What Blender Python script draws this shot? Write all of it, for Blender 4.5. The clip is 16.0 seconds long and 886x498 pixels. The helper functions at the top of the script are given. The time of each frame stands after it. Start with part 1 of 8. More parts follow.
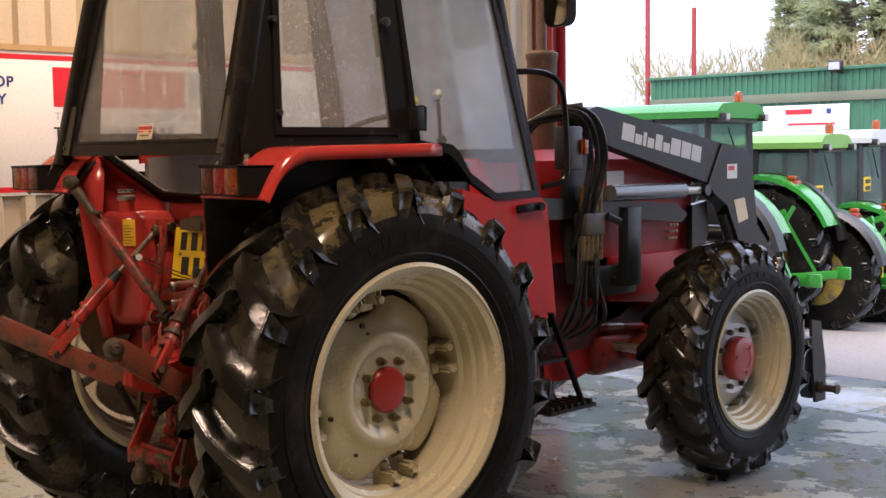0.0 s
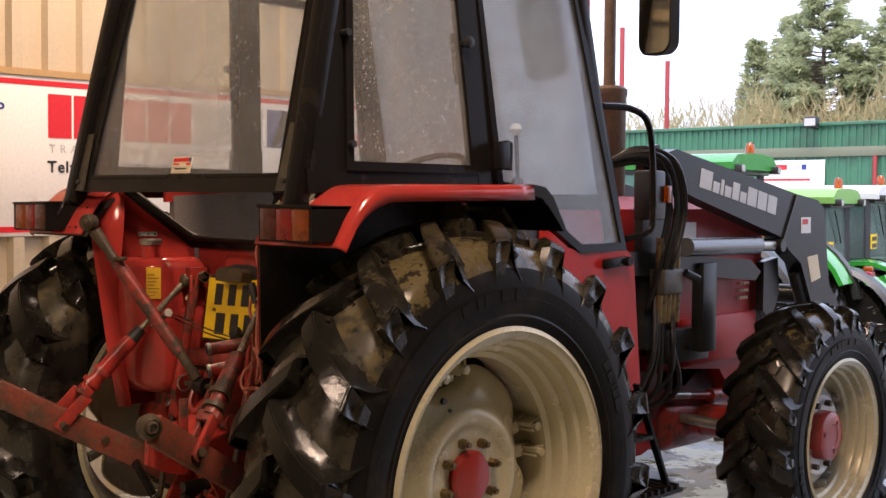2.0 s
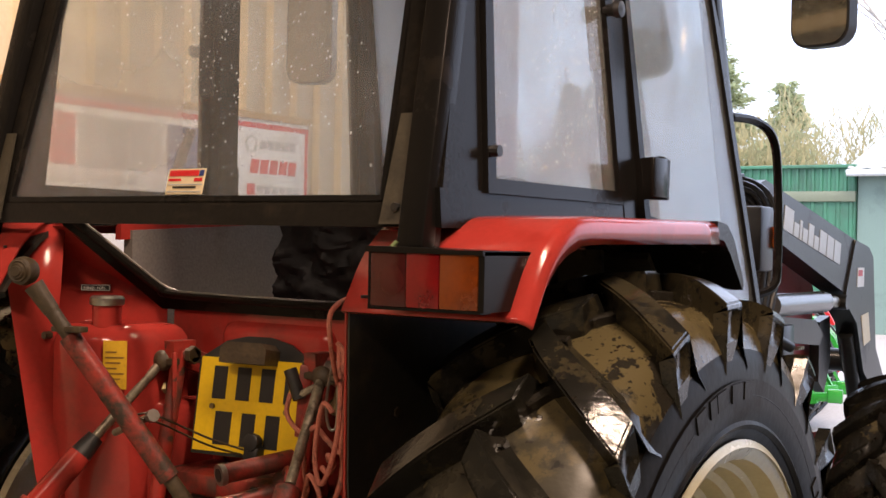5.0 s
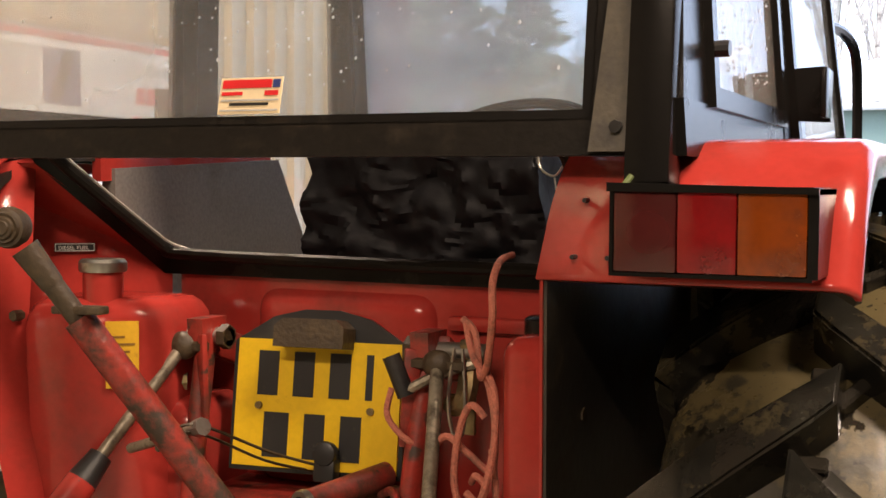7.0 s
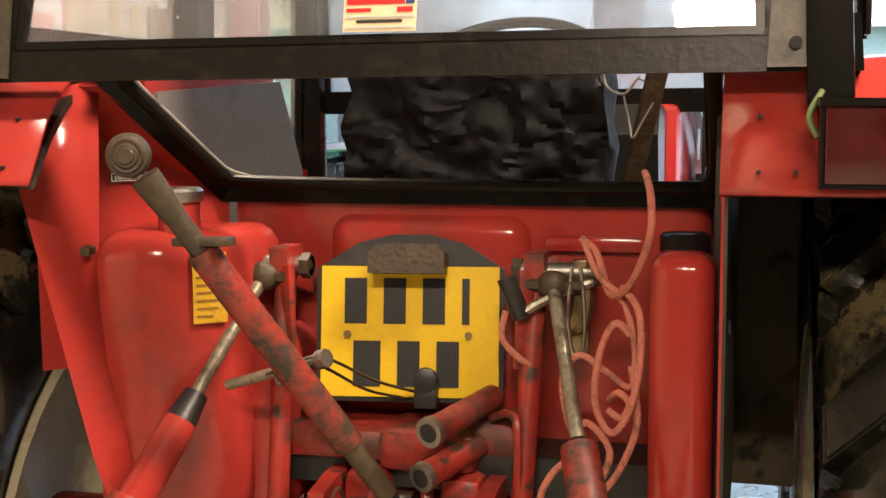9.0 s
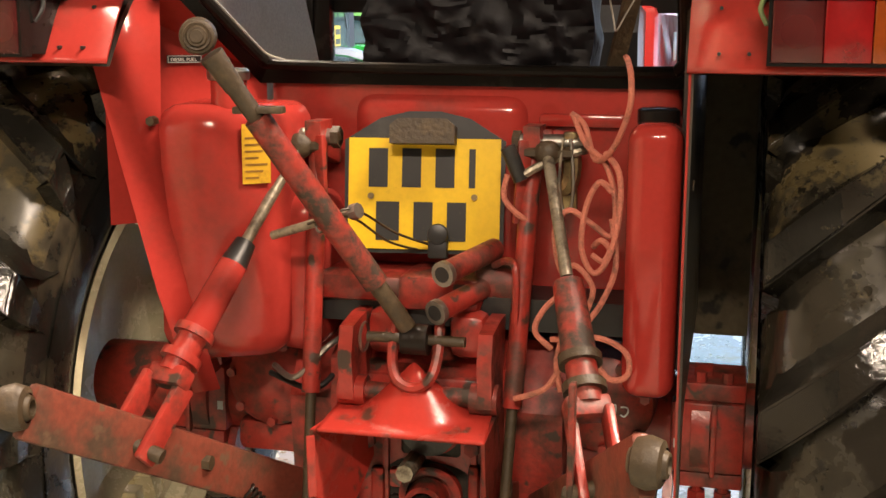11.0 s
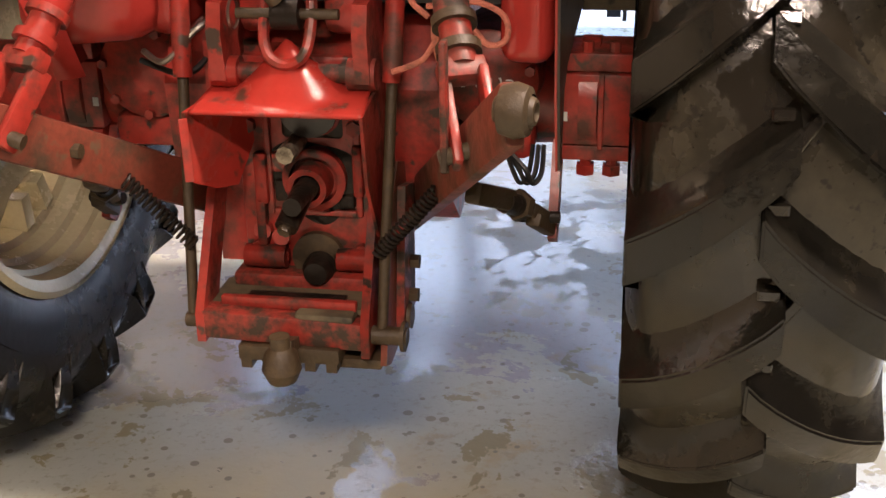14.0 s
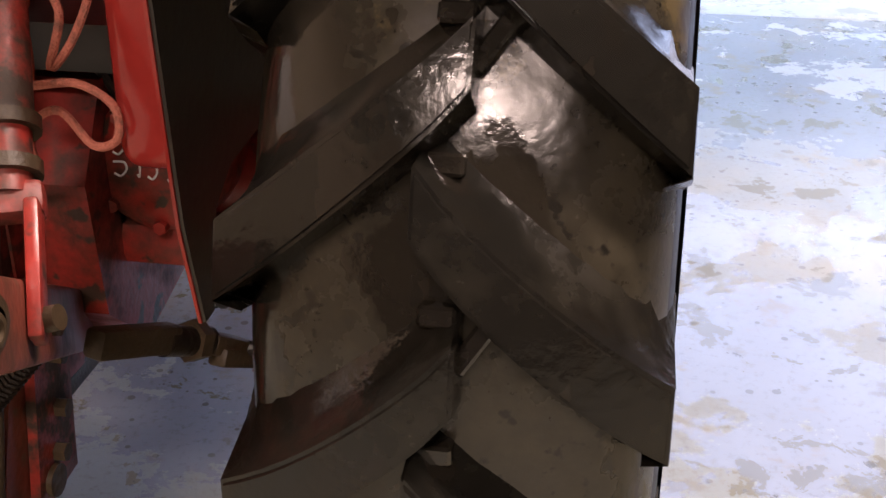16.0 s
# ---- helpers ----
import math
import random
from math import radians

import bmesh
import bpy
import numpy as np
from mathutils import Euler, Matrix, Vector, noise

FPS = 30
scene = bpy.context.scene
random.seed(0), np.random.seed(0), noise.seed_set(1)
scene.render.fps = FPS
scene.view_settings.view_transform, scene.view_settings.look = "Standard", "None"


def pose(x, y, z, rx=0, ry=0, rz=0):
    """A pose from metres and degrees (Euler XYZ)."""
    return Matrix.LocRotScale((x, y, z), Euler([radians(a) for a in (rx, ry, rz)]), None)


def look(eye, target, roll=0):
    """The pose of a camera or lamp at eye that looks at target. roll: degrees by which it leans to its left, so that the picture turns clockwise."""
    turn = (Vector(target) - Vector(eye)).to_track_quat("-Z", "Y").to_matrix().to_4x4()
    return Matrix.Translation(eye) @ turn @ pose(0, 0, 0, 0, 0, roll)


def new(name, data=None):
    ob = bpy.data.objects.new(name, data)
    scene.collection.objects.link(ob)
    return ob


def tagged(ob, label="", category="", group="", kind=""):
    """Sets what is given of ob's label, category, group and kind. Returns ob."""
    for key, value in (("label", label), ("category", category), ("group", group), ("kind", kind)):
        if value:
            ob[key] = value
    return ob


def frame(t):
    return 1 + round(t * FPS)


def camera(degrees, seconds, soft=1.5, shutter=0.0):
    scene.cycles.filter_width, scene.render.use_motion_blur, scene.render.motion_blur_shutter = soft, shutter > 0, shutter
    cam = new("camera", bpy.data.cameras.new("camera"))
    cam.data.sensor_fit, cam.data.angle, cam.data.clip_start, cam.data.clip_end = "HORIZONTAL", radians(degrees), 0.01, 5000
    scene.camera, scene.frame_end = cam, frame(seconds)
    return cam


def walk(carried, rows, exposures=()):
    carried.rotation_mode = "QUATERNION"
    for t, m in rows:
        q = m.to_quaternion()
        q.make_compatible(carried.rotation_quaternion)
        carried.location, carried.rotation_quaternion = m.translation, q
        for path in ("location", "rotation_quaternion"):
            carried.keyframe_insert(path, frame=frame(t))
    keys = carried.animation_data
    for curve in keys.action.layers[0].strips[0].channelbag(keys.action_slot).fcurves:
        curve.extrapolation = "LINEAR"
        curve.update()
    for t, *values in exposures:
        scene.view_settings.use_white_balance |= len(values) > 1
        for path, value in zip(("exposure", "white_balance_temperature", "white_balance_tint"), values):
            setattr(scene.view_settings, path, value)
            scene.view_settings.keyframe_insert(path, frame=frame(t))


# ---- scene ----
cam = camera(40.0, 16.0)
PATH = [
    (0, (4.138, -2.905, 1.662), (2.718, -1.506, 1.499), -0.8),
    (0.5, (4.051, -2.889, 1.658), (2.636, -1.484, 1.508), -0.5),
    (1, (3.836, -2.766, 1.65), (2.425, -1.355, 1.521), -0.2),
    (1.5, (3.621, -2.715, 1.644), (2.224, -1.288, 1.538), 0.2),
    (2, (3.325, -2.708, 1.641), (1.953, -1.255, 1.558), 0.4),
    (2.5, (3.078, -2.626, 1.642), (1.737, -1.144, 1.57), 0.8),
    (3, (2.807, -2.502, 1.637), (1.506, -0.983, 1.586), 1.0),
    (3.5, (2.565, -2.455, 1.635), (1.307, -0.9, 1.595), 1.1),
    (4, (2.298, -2.41, 1.643), (1.09, -0.816, 1.618), 1.3),
    (4.2, (2.2, -2.36, 1.642), (1.014, -0.75, 1.62), 1.3),
    (6.3, (1.28, -1.966, 1.613), (0.32, -0.212, 1.571), 0.8),
    (6.5, (1.204, -1.927, 1.617), (0.279, -0.155, 1.552), 0.7),
    (7, (0.997, -1.898, 1.617), (0.165, -0.082, 1.513), 0.4),
    (7.5, (0.794, -1.899, 1.619), (0.064, -0.041, 1.484), 0.2),
    (8, (0.666, -1.825, 1.614), (0.043, 0.068, 1.444), -0.1),
    (8.5, (0.566, -1.899, 1.616), (0.023, 0.015, 1.415), -0.4),
    (9, (0.532, -2.036, 1.611), (0.028, -0.114, 1.383), -0.4),
    (9.2, (0.565, -2.088, 1.612), (0.067, -0.166, 1.371), -0.5),
    (11.3, (0.559, -2.408, 1.564), (0.106, -0.501, 1.17), 0.4),
    (11.5, (0.556, -2.415, 1.551), (0.11, -0.51, 1.14), 0.5),
    (12, (0.549, -2.428, 1.535), (0.121, -0.533, 1.059), 0.7),
    (12.5, (0.556, -2.424, 1.513), (0.134, -0.55, 0.958), 0.5),
    (13, (0.548, -2.418, 1.487), (0.154, -0.566, 0.841), 0.2),
    (13.5, (0.565, -2.408, 1.464), (0.205, -0.578, 0.743), -0.6),
    (14, (0.641, -2.335, 1.454), (0.311, -0.524, 0.673), -1.2),
    (14.5, (0.792, -2.164, 1.443), (0.503, -0.368, 0.612), -1.5),
    (15, (0.891, -2.026, 1.445), (0.637, -0.239, 0.584), -1.3),
    (15.5, (0.931, -1.812, 1.449), (0.678, -0.029, 0.579), -0.8),
    (16, (0.973, -1.602, 1.478), (0.673, 0.173, 0.607), 0.1),
]
walk(cam, [(t, look(e, a, r)) for t, e, a, r in PATH], [(0, 0.9, 7000, 22), (4.2, 1.05, 7000, 20), (7, 1.6, 6700, 14), (9, 2.16, 6500, 10), (12.5, 2.32, 6500, 12), (14, 2.15, 6350, 18), (16, 1.7, 6200, 26)])

# ---- world, sun, lamps ----
world = bpy.data.worlds.new("world")
scene.world = world
world.use_nodes = True
wn, wl = world.node_tree.nodes, world.node_tree.links
sky = wn.new("ShaderNodeTexSky")
sky.sky_type, sky.sun_disc = "NISHITA", False
sky.sun_elevation, sky.sun_rotation = radians(58), radians(150)
sky.air_density, sky.dust_density = 1.0, 4.0
grey = wn.new("ShaderNodeHueSaturation")
grey.inputs["Saturation"].default_value = 0.25
veil = wn.new("ShaderNodeMix")
veil.data_type = "RGBA"
veil.inputs[0].default_value = 0.72
veil.inputs[7].default_value = (8.0, 10.3, 14.2, 1)
wl.new(sky.outputs[0], grey.inputs["Color"])
wl.new(grey.outputs[0], veil.inputs[6])
wl.new(veil.outputs[2], wn["Background"].inputs[0])
wn["Background"].inputs[1].default_value = 0.132

sun = new("sun", bpy.data.lights.new("sun", "SUN"))
sun.data.energy, sun.data.angle, sun.data.color = 2.6, radians(40), (1.0, 0.98, 0.95)
sun.matrix_world = look((6, -10.4, 19.2), (0, 0, 0))


def barn_lamp(x, y, z, watts, sx, sy):
    lamp = new("lamp_light", bpy.data.lights.new("lamp_light", "AREA"))
    lamp.data.energy, lamp.data.shape, lamp.data.size, lamp.data.size_y = watts, "RECTANGLE", sx, sy
    lamp.data.color = (1.0, 0.80, 0.62)
    lamp.matrix_world = look((x, y, z), (x * 0.9, y, 0))
    return lamp


LAMPS = [(2.3, -0.8, 4.55, 95), (0.9, -5.0, 4.55, 100), (-1.3, 0.7, 4.55, 95)]
for lx, ly, lz, watts in LAMPS:
    barn_lamp(lx, ly, lz - 0.08, watts, 0.3, 1.7)


# ---- materials ----
def mat(name, col, rough=0.5, metal=0.0, dirt=None, amount=0.5, scale=6.0, fine=60.0, bump=0.1, rough2=None, coat=0.0, spot=0.0, island=0.0, spec=0.5, spotcol=None):
    """A painted, cast or dusty surface: a base colour, dirt in patches of its own, fine grain and relief."""
    m = bpy.data.materials.new(name)
    m.use_nodes = True
    n, l = m.node_tree.nodes, m.node_tree.links
    p = n["Principled BSDF"]
    p.inputs["Metallic"].default_value, p.inputs["Coat Weight"].default_value = metal, coat
    p.inputs["Coat Roughness"].default_value = 0.12
    p.inputs["Specular IOR Level"].default_value = max(spec, 0.3)
    if spec < 0.3:
        p.inputs["IOR"].default_value = 1.16 + spec
    tc = n.new("ShaderNodeTexCoord")
    n1, n2 = n.new("ShaderNodeTexNoise"), n.new("ShaderNodeTexNoise")
    n1.inputs["Scale"].default_value, n1.inputs["Detail"].default_value, n1.inputs["Roughness"].default_value = scale, 8, 0.65
    n2.inputs["Scale"].default_value, n2.inputs["Detail"].default_value = fine, 4
    for k in (n1, n2):
        l.new(tc.outputs["Object"], k.inputs["Vector"])
    ramp = n.new("ShaderNodeValToRGB")
    lo = 0.72 - 0.42 * amount
    ramp.color_ramp.elements[0].position, ramp.color_ramp.elements[1].position = lo, lo + 0.16
    l.new(n1.outputs[0], ramp.inputs[0])
    mix = n.new("ShaderNodeMix")
    mix.data_type = "RGBA"
    d = dirt or tuple(c * 0.6 for c in col)
    mix.inputs[6].default_value, mix.inputs[7].default_value = (*col, 1), (*d, 1)
    l.new(ramp.outputs[0], mix.inputs[0])
    tone = n.new("ShaderNodeMix")
    tone.data_type, tone.blend_type = "RGBA", "MULTIPLY"
    tone.inputs[0].default_value = 0.16 if bump <= 0.1 else 0.5
    grain = n.new("ShaderNodeMapRange")
    grain.inputs[1].default_value, grain.inputs[2].default_value, grain.inputs[3].default_value, grain.inputs[4].default_value = 0.25, 0.75, 0.55, 1.3
    l.new(n2.outputs[0], grain.inputs[0])
    l.new(mix.outputs[2], tone.inputs[6])
    l.new(grain.outputs[0], tone.inputs[7])
    out = tone.outputs[2]
    if spot:
        n3 = n.new("ShaderNodeTexNoise")
        n3.inputs["Scale"].default_value, n3.inputs["Detail"].default_value = spot, 3
        l.new(tc.outputs["Object"], n3.inputs["Vector"])
        th = n.new("ShaderNodeMapRange")
        th.inputs[1].default_value, th.inputs[2].default_value = 0.60, 0.66
        l.new(n3.outputs[0], th.inputs[0])
        dk = n.new("ShaderNodeMix")
        dk.data_type = "RGBA"
        dk.inputs[7].default_value = (*(spotcol or tuple(c * 0.45 for c in col)), 1)
        l.new(th.outputs[0], dk.inputs[0])
        l.new(out, dk.inputs[6])
        out = dk.outputs[2]
    if island:
        geo = n.new("ShaderNodeNewGeometry")
        mr = n.new("ShaderNodeMapRange")
        mr.inputs[3].default_value, mr.inputs[4].default_value = 1 - island, 1 + island
        l.new(geo.outputs["Random Per Island"], mr.inputs[0])
        t2 = n.new("ShaderNodeMix")
        t2.data_type, t2.blend_type, t2.inputs[0].default_value = "RGBA", "MULTIPLY", 1.0
        l.new(out, t2.inputs[6])
        l.new(mr.outputs[0], t2.inputs[7])
        out = t2.outputs[2]
    l.new(out, p.inputs["Base Color"])
    rr = n.new("ShaderNodeMapRange")
    rr.inputs[3].default_value, rr.inputs[4].default_value = rough, rough if rough2 is None else rough2
    l.new(ramp.outputs[0], rr.inputs[0])
    l.new(rr.outputs[0], p.inputs["Roughness"])
    if bump:
        b = n.new("ShaderNodeBump")
        b.inputs["Strength"].default_value, b.inputs["Distance"].default_value = bump, 0.004
        l.new(n2.outputs[0], b.inputs["Height"])
        l.new(b.outputs[0], p.inputs["Normal"])
    return m


RED = mat("red_paint", (0.335, 0.033, 0.026), 0.14, 0, (0.23, 0.035, 0.027), 0.5, 4.5, 90, 0.03, 0.27, 0.0, 7, 0, 0.4, (0.29, 0.026, 0.02))
RED_OLD = mat("worn_red_paint", (0.31, 0.031, 0.022), 0.3, 0, (0.080, 0.030, 0.020), 0.58, 10, 70, 0.25, 0.6, 0.0, 24, 0, 0.5, (0.05, 0.03, 0.022))
RED_GREASE = mat("greasy_red_paint", (0.22, 0.022, 0.015), 0.28, 0, (0.028, 0.018, 0.013), 0.62, 15, 60, 0.35, 0.45, 0.0, 20, 0, 0.25, (0.016, 0.011, 0.008))
GREASE = mat("black_grease", (0.013, 0.010, 0.008), 0.3, 0, (0.04, 0.028, 0.018), 0.45, 18, 70, 0.5, 0.5, 0, 0, 0, 0.2)
RED_DULL = mat("dull_red_paint", (0.40, 0.024, 0.022), 0.35, 0, (0.29, 0.030, 0.026), 0.5, 4.5, 90, 0.04, 0.55, 0.0, 9, 0, 0.2, (0.33, 0.026, 0.023))
RED_SPOT = mat("spattered_red_paint", (0.36, 0.031, 0.022), 0.22, 0, (0.23, 0.036, 0.026), 0.5, 8, 80, 0.08, 0.4, 0.0, 16, 0, 0.4, (0.07, 0.03, 0.02))
DULL = mat("dull_greasy_steel", (0.30, 0.265, 0.20), 0.42, 0.6, (0.08, 0.062, 0.042), 0.5, 25, 120, 0.2, 0.55)
MUD = mat("dried_mud", (0.11, 0.09, 0.055), 0.6, 0, (0.05, 0.042, 0.03), 0.5, 7, 50, 0.3, 0.5, 0, 14, 0, 0.4, (0.02, 0.018, 0.014))
RED_RUST = mat("rusty_red_paint", (0.25, 0.028, 0.019), 0.38, 0, (0.036, 0.022, 0.013), 0.74, 20, 90, 0.4, 0.65)
RUST = mat("rusty_steel", (0.044, 0.029, 0.014), 0.52, 0.0, (0.075, 0.050, 0.024), 0.5, 22, 120, 0.4, 0.66)
LINK_RUST = mat("rust_brown_link_paint", (0.17, 0.042, 0.026), 0.4, 0, (0.070, 0.040, 0.025), 0.56, 9, 80, 0.3, 0.55, 0.0, 20, 0, 0.35, (0.11, 0.065, 0.04))
BLACK = mat("black_paint", (0.010, 0.0092, 0.0085), 0.24, 0, (0.020, 0.016, 0.012), 0.35, 8, 80, 0.05, 0.42, 0.0, 0, 0, 0.10)
RUBBER_SEAL = mat("rubber_seal", (0.012, 0.0105, 0.009), 0.3, 0, (0.024, 0.019, 0.014), 0.42, 14, 90, 0.15, 0.5, 0, 0, 0, 0.10)
GREY_STEEL = mat("loader_grey", (0.019, 0.021, 0.021), 0.28, 0, (0.05, 0.05, 0.047), 0.35, 7, 80, 0.08, 0.55, 0.0, 0, 0, 0.25)
TYRE = mat("tyre_sidewall", (0.009, 0.0085, 0.008), 0.34, 0, (0.024, 0.020, 0.015), 0.45, 5, 60, 0.12, 0.5, 0.0, 0, 0, 0.05)
MUDTYRE = mat("muddy_tyre", (0.013, 0.012, 0.010), 0.26, 0, (0.06, 0.047, 0.028), 0.46, 5, 50, 0.3, 0.6, 0, 12, 0, 0.3, (0.02, 0.017, 0.012))
TREAD = mat("tyre_tread_rubber", (0.012, 0.0108, 0.0082), 0.13, 0, (0.037, 0.0322, 0.0208), 0.72, 3.0, 45, 0.22, 0.36, 0.0, 46, 0, 0.5, (0.008, 0.007, 0.005))
LUG = mat("tyre_lug_rubber", (0.0095, 0.0090, 0.0074), 0.14, 0, (0.0185, 0.0168, 0.0118), 0.52, 6, 60, 0.26, 0.34, 0.0, 26, 0, 0.34, (0.010, 0.009, 0.007))


def wet_patches(m, scale, edge, dark):
    """Soaked patches with a sharp outline and runs drawn downwards."""
    n, l = m.node_tree.nodes, m.node_tree.links
    p = n["Principled BSDF"]
    tc, mp, nz, th, mx = (n.new(k) for k in ("ShaderNodeTexCoord", "ShaderNodeMapping", "ShaderNodeTexNoise", "ShaderNodeMapRange", "ShaderNodeMix"))
    mp.inputs["Scale"].default_value = (1, 1, 0.55)
    nz.inputs["Scale"].default_value, nz.inputs["Detail"].default_value, nz.inputs["Roughness"].default_value = scale, 5, 0.6
    th.inputs[1].default_value, th.inputs[2].default_value = edge, edge + 0.015
    l.new(tc.outputs["Object"], mp.inputs["Vector"])
    l.new(mp.outputs[0], nz.inputs["Vector"])
    l.new(nz.outputs[0], th.inputs[0])
    mx.data_type = "RGBA"
    mx.inputs[7].default_value = (*dark, 1)
    l.new(th.outputs[0], mx.inputs[0])
    l.new(p.inputs["Base Color"].links[0].from_socket, mx.inputs[6])
    l.new(mx.outputs[2], p.inputs["Base Color"])
    gl, dry = n.new("ShaderNodeMix"), p.inputs["Roughness"].links[0].from_socket
    gl.inputs[3].default_value = 0.09
    l.new(th.outputs[0], gl.inputs[0])
    l.new(dry, gl.inputs[2])
    l.new(gl.outputs[0], p.inputs["Roughness"])


def tan_film(m, lo, hi, colour, placed=False):
    """A tan film, denser higher up the wheel, broken by dark drips."""
    n, l = m.node_tree.nodes, m.node_tree.links
    p = n["Principled BSDF"]
    tc, sep, geo = n.new("ShaderNodeTexCoord"), n.new("ShaderNodeSeparateXYZ"), n.new("ShaderNodeNewGeometry")
    l.new(geo.outputs["Position"] if placed else tc.outputs["Object"], sep.inputs[0])
    drip, bare = n.new("ShaderNodeTexNoise"), n.new("ShaderNodeMapRange")
    drip.inputs["Scale"].default_value, drip.inputs["Detail"].default_value = 70.0, 2
    l.new(tc.outputs["Object"], drip.inputs["Vector"])
    bare.inputs[1].default_value, bare.inputs[2].default_value, bare.inputs[3].default_value, bare.inputs[4].default_value = 0.63, 0.66, 1.0, 0.12
    l.new(drip.outputs[0], bare.inputs[0])
    edge = n.new("ShaderNodeTexNoise")
    edge.inputs["Scale"].default_value, edge.inputs["Detail"].default_value, edge.inputs["Roughness"].default_value = 9.0, 7, 0.7
    l.new(tc.outputs["Object"], edge.inputs["Vector"])
    rise = n.new("ShaderNodeMapRange")
    rise.inputs[1].default_value, rise.inputs[2].default_value, rise.inputs[3].default_value, rise.inputs[4].default_value = lo, hi, -0.3, 0.13
    l.new(sep.outputs[2], rise.inputs[0])
    add = n.new("ShaderNodeMath")
    add.operation = "ADD"
    l.new(rise.outputs[0], add.inputs[0])
    l.new(edge.outputs[0], add.inputs[1])
    mask = n.new("ShaderNodeMapRange")
    mask.inputs[1].default_value, mask.inputs[2].default_value = 0.46, 0.52
    l.new(add.outputs[0], mask.inputs[0])
    cut = n.new("ShaderNodeMath")
    cut.operation = "MULTIPLY"
    l.new(mask.outputs[0], cut.inputs[0])
    l.new(bare.outputs[0], cut.inputs[1])
    mix = n.new("ShaderNodeMix")
    mix.data_type = "RGBA"
    mix.inputs[7].default_value = (*colour, 1)
    l.new(cut.outputs[0], mix.inputs[0])
    l.new(p.inputs["Base Color"].links[0].from_socket, mix.inputs[6])
    l.new(mix.outputs[2], p.inputs["Base Color"])


tan_film(TREAD, 0.12, 0.72, (0.076, 0.060, 0.028))
tan_film(LUG, 1.0, 1.75, (0.034, 0.028, 0.016), True)
wet_patches(TREAD, 7.0, 0.55, (0.017, 0.0145, 0.0105))
wet_patches(LUG, 9.0, 0.58, (0.013, 0.0112, 0.0088))
WET_RUBBER = mat("wet_rubber", (0.016, 0.014, 0.011), 0.06, 0, (0.03, 0.026, 0.019), 0.4, 9, 60, 0.15, 0.2)
ARCH = mat("black_arch_liner", (0.034, 0.029, 0.023), 0.42, 0, (0.085, 0.066, 0.043), 0.46, 5, 60, 0.2, 0.65)
RIM = mat("cream_rim_paint", (0.52, 0.475, 0.325), 0.27, 0.15, (0.34, 0.29, 0.2), 0.35, 6, 90, 0.06, 0.5)
RIM_GREY = mat("silver_rim_paint", (0.52, 0.52, 0.5), 0.35, 0.3, (0.30, 0.28, 0.25), 0.35, 7, 90, 0.06, 0.5)
CHROME = mat("bare_steel", (0.36, 0.34, 0.30), 0.34, 0.9, (0.16, 0.13, 0.09), 0.45, 20, 120, 0.05, 0.45)
BRASS = mat("dirty_brass", (0.24, 0.18, 0.09), 0.35, 0.8, (0.05, 0.04, 0.03), 0.5, 30, 120, 0.2, 0.6)
HOSE = mat("hydraulic_hose", (0.009, 0.009, 0.009), 0.3, 0, (0.04, 0.031, 0.02), 0.35, 20, 150, 0.2, 0.6)
BROWN = mat("brown_exhaust_steel", (0.105, 0.07, 0.05), 0.5, 0.3, (0.16, 0.11, 0.085), 0.5, 6, 60, 0.2, 0.65)
YELLOW = mat("yellow_plate", (0.72, 0.47, 0.01), 0.35, 0, (0.35, 0.21, 0.01), 0.25, 14, 90, 0.05, 0.5)
LABEL_Y = mat("yellow_label", (0.62, 0.36, 0.02), 0.45, 0, (0.35, 0.18, 0.02), 0.4, 25, 120, 0.03)
INK = mat("black_ink", (0.012, 0.012, 0.012), 0.45, 0, (0.05, 0.04, 0.02), 0.25, 40, 120, 0)
WHITE = mat("white_board", (0.74, 0.72, 0.68), 0.4, 0, (0.55, 0.50, 0.42), 0.25, 3, 60, 0.02, 0.5)
PAPER = mat("cream_sticker", (0.75, 0.62, 0.40), 0.45, 0, (0.6, 0.45, 0.25), 0.2, 20, 90, 0)
SIGN_RED = mat("sign_red", (0.62, 0.015, 0.02), 0.4, 0, (0.45, 0.02, 0.02), 0.2, 5, 60, 0)
SIGN_GREY = mat("sign_grey", (0.45, 0.45, 0.44), 0.4, 0, None, 0.2, 5, 60, 0)
SIGN_BLUE = mat("sign_blue", (0.02, 0.04, 0.18), 0.4, 0, None, 0.2, 5, 60, 0)
ROPE = mat("orange_rope", (0.52, 0.17, 0.115), 0.8, 0, (0.24, 0.10, 0.07), 0.5, 40, 260, 0.9)
PLASTIC = mat("black_plastic_sheet", (0.008, 0.008, 0.009), 0.5, 0, (0.02, 0.018, 0.016), 0.3, 5, 30, 0.3, 0.6, 0, 0, 0, 0.12)
GREY_PANEL = mat("grey_vinyl_panel", (0.17, 0.16, 0.145), 0.55, 0, (0.13, 0.115, 0.095), 0.4, 5, 140, 0.2)
CLAD = mat("beige_cladding", (0.50, 0.42, 0.30), 0.5, 0.0, (0.38, 0.30, 0.2), 0.35, 1.2, 50, 0.03, 0.6)
UNSEEN_WALL = mat("unseen_dark_wall", (0.075, 0.062, 0.05), 0.7, 0, (0.05, 0.042, 0.035), 0.5, 1.5, 40, 0.2)
CONCRETE_WALL = mat("barn_block_wall", (0.32, 0.30, 0.27), 0.8, 0, (0.2, 0.18, 0.15), 0.5, 1.5, 40, 0.3)
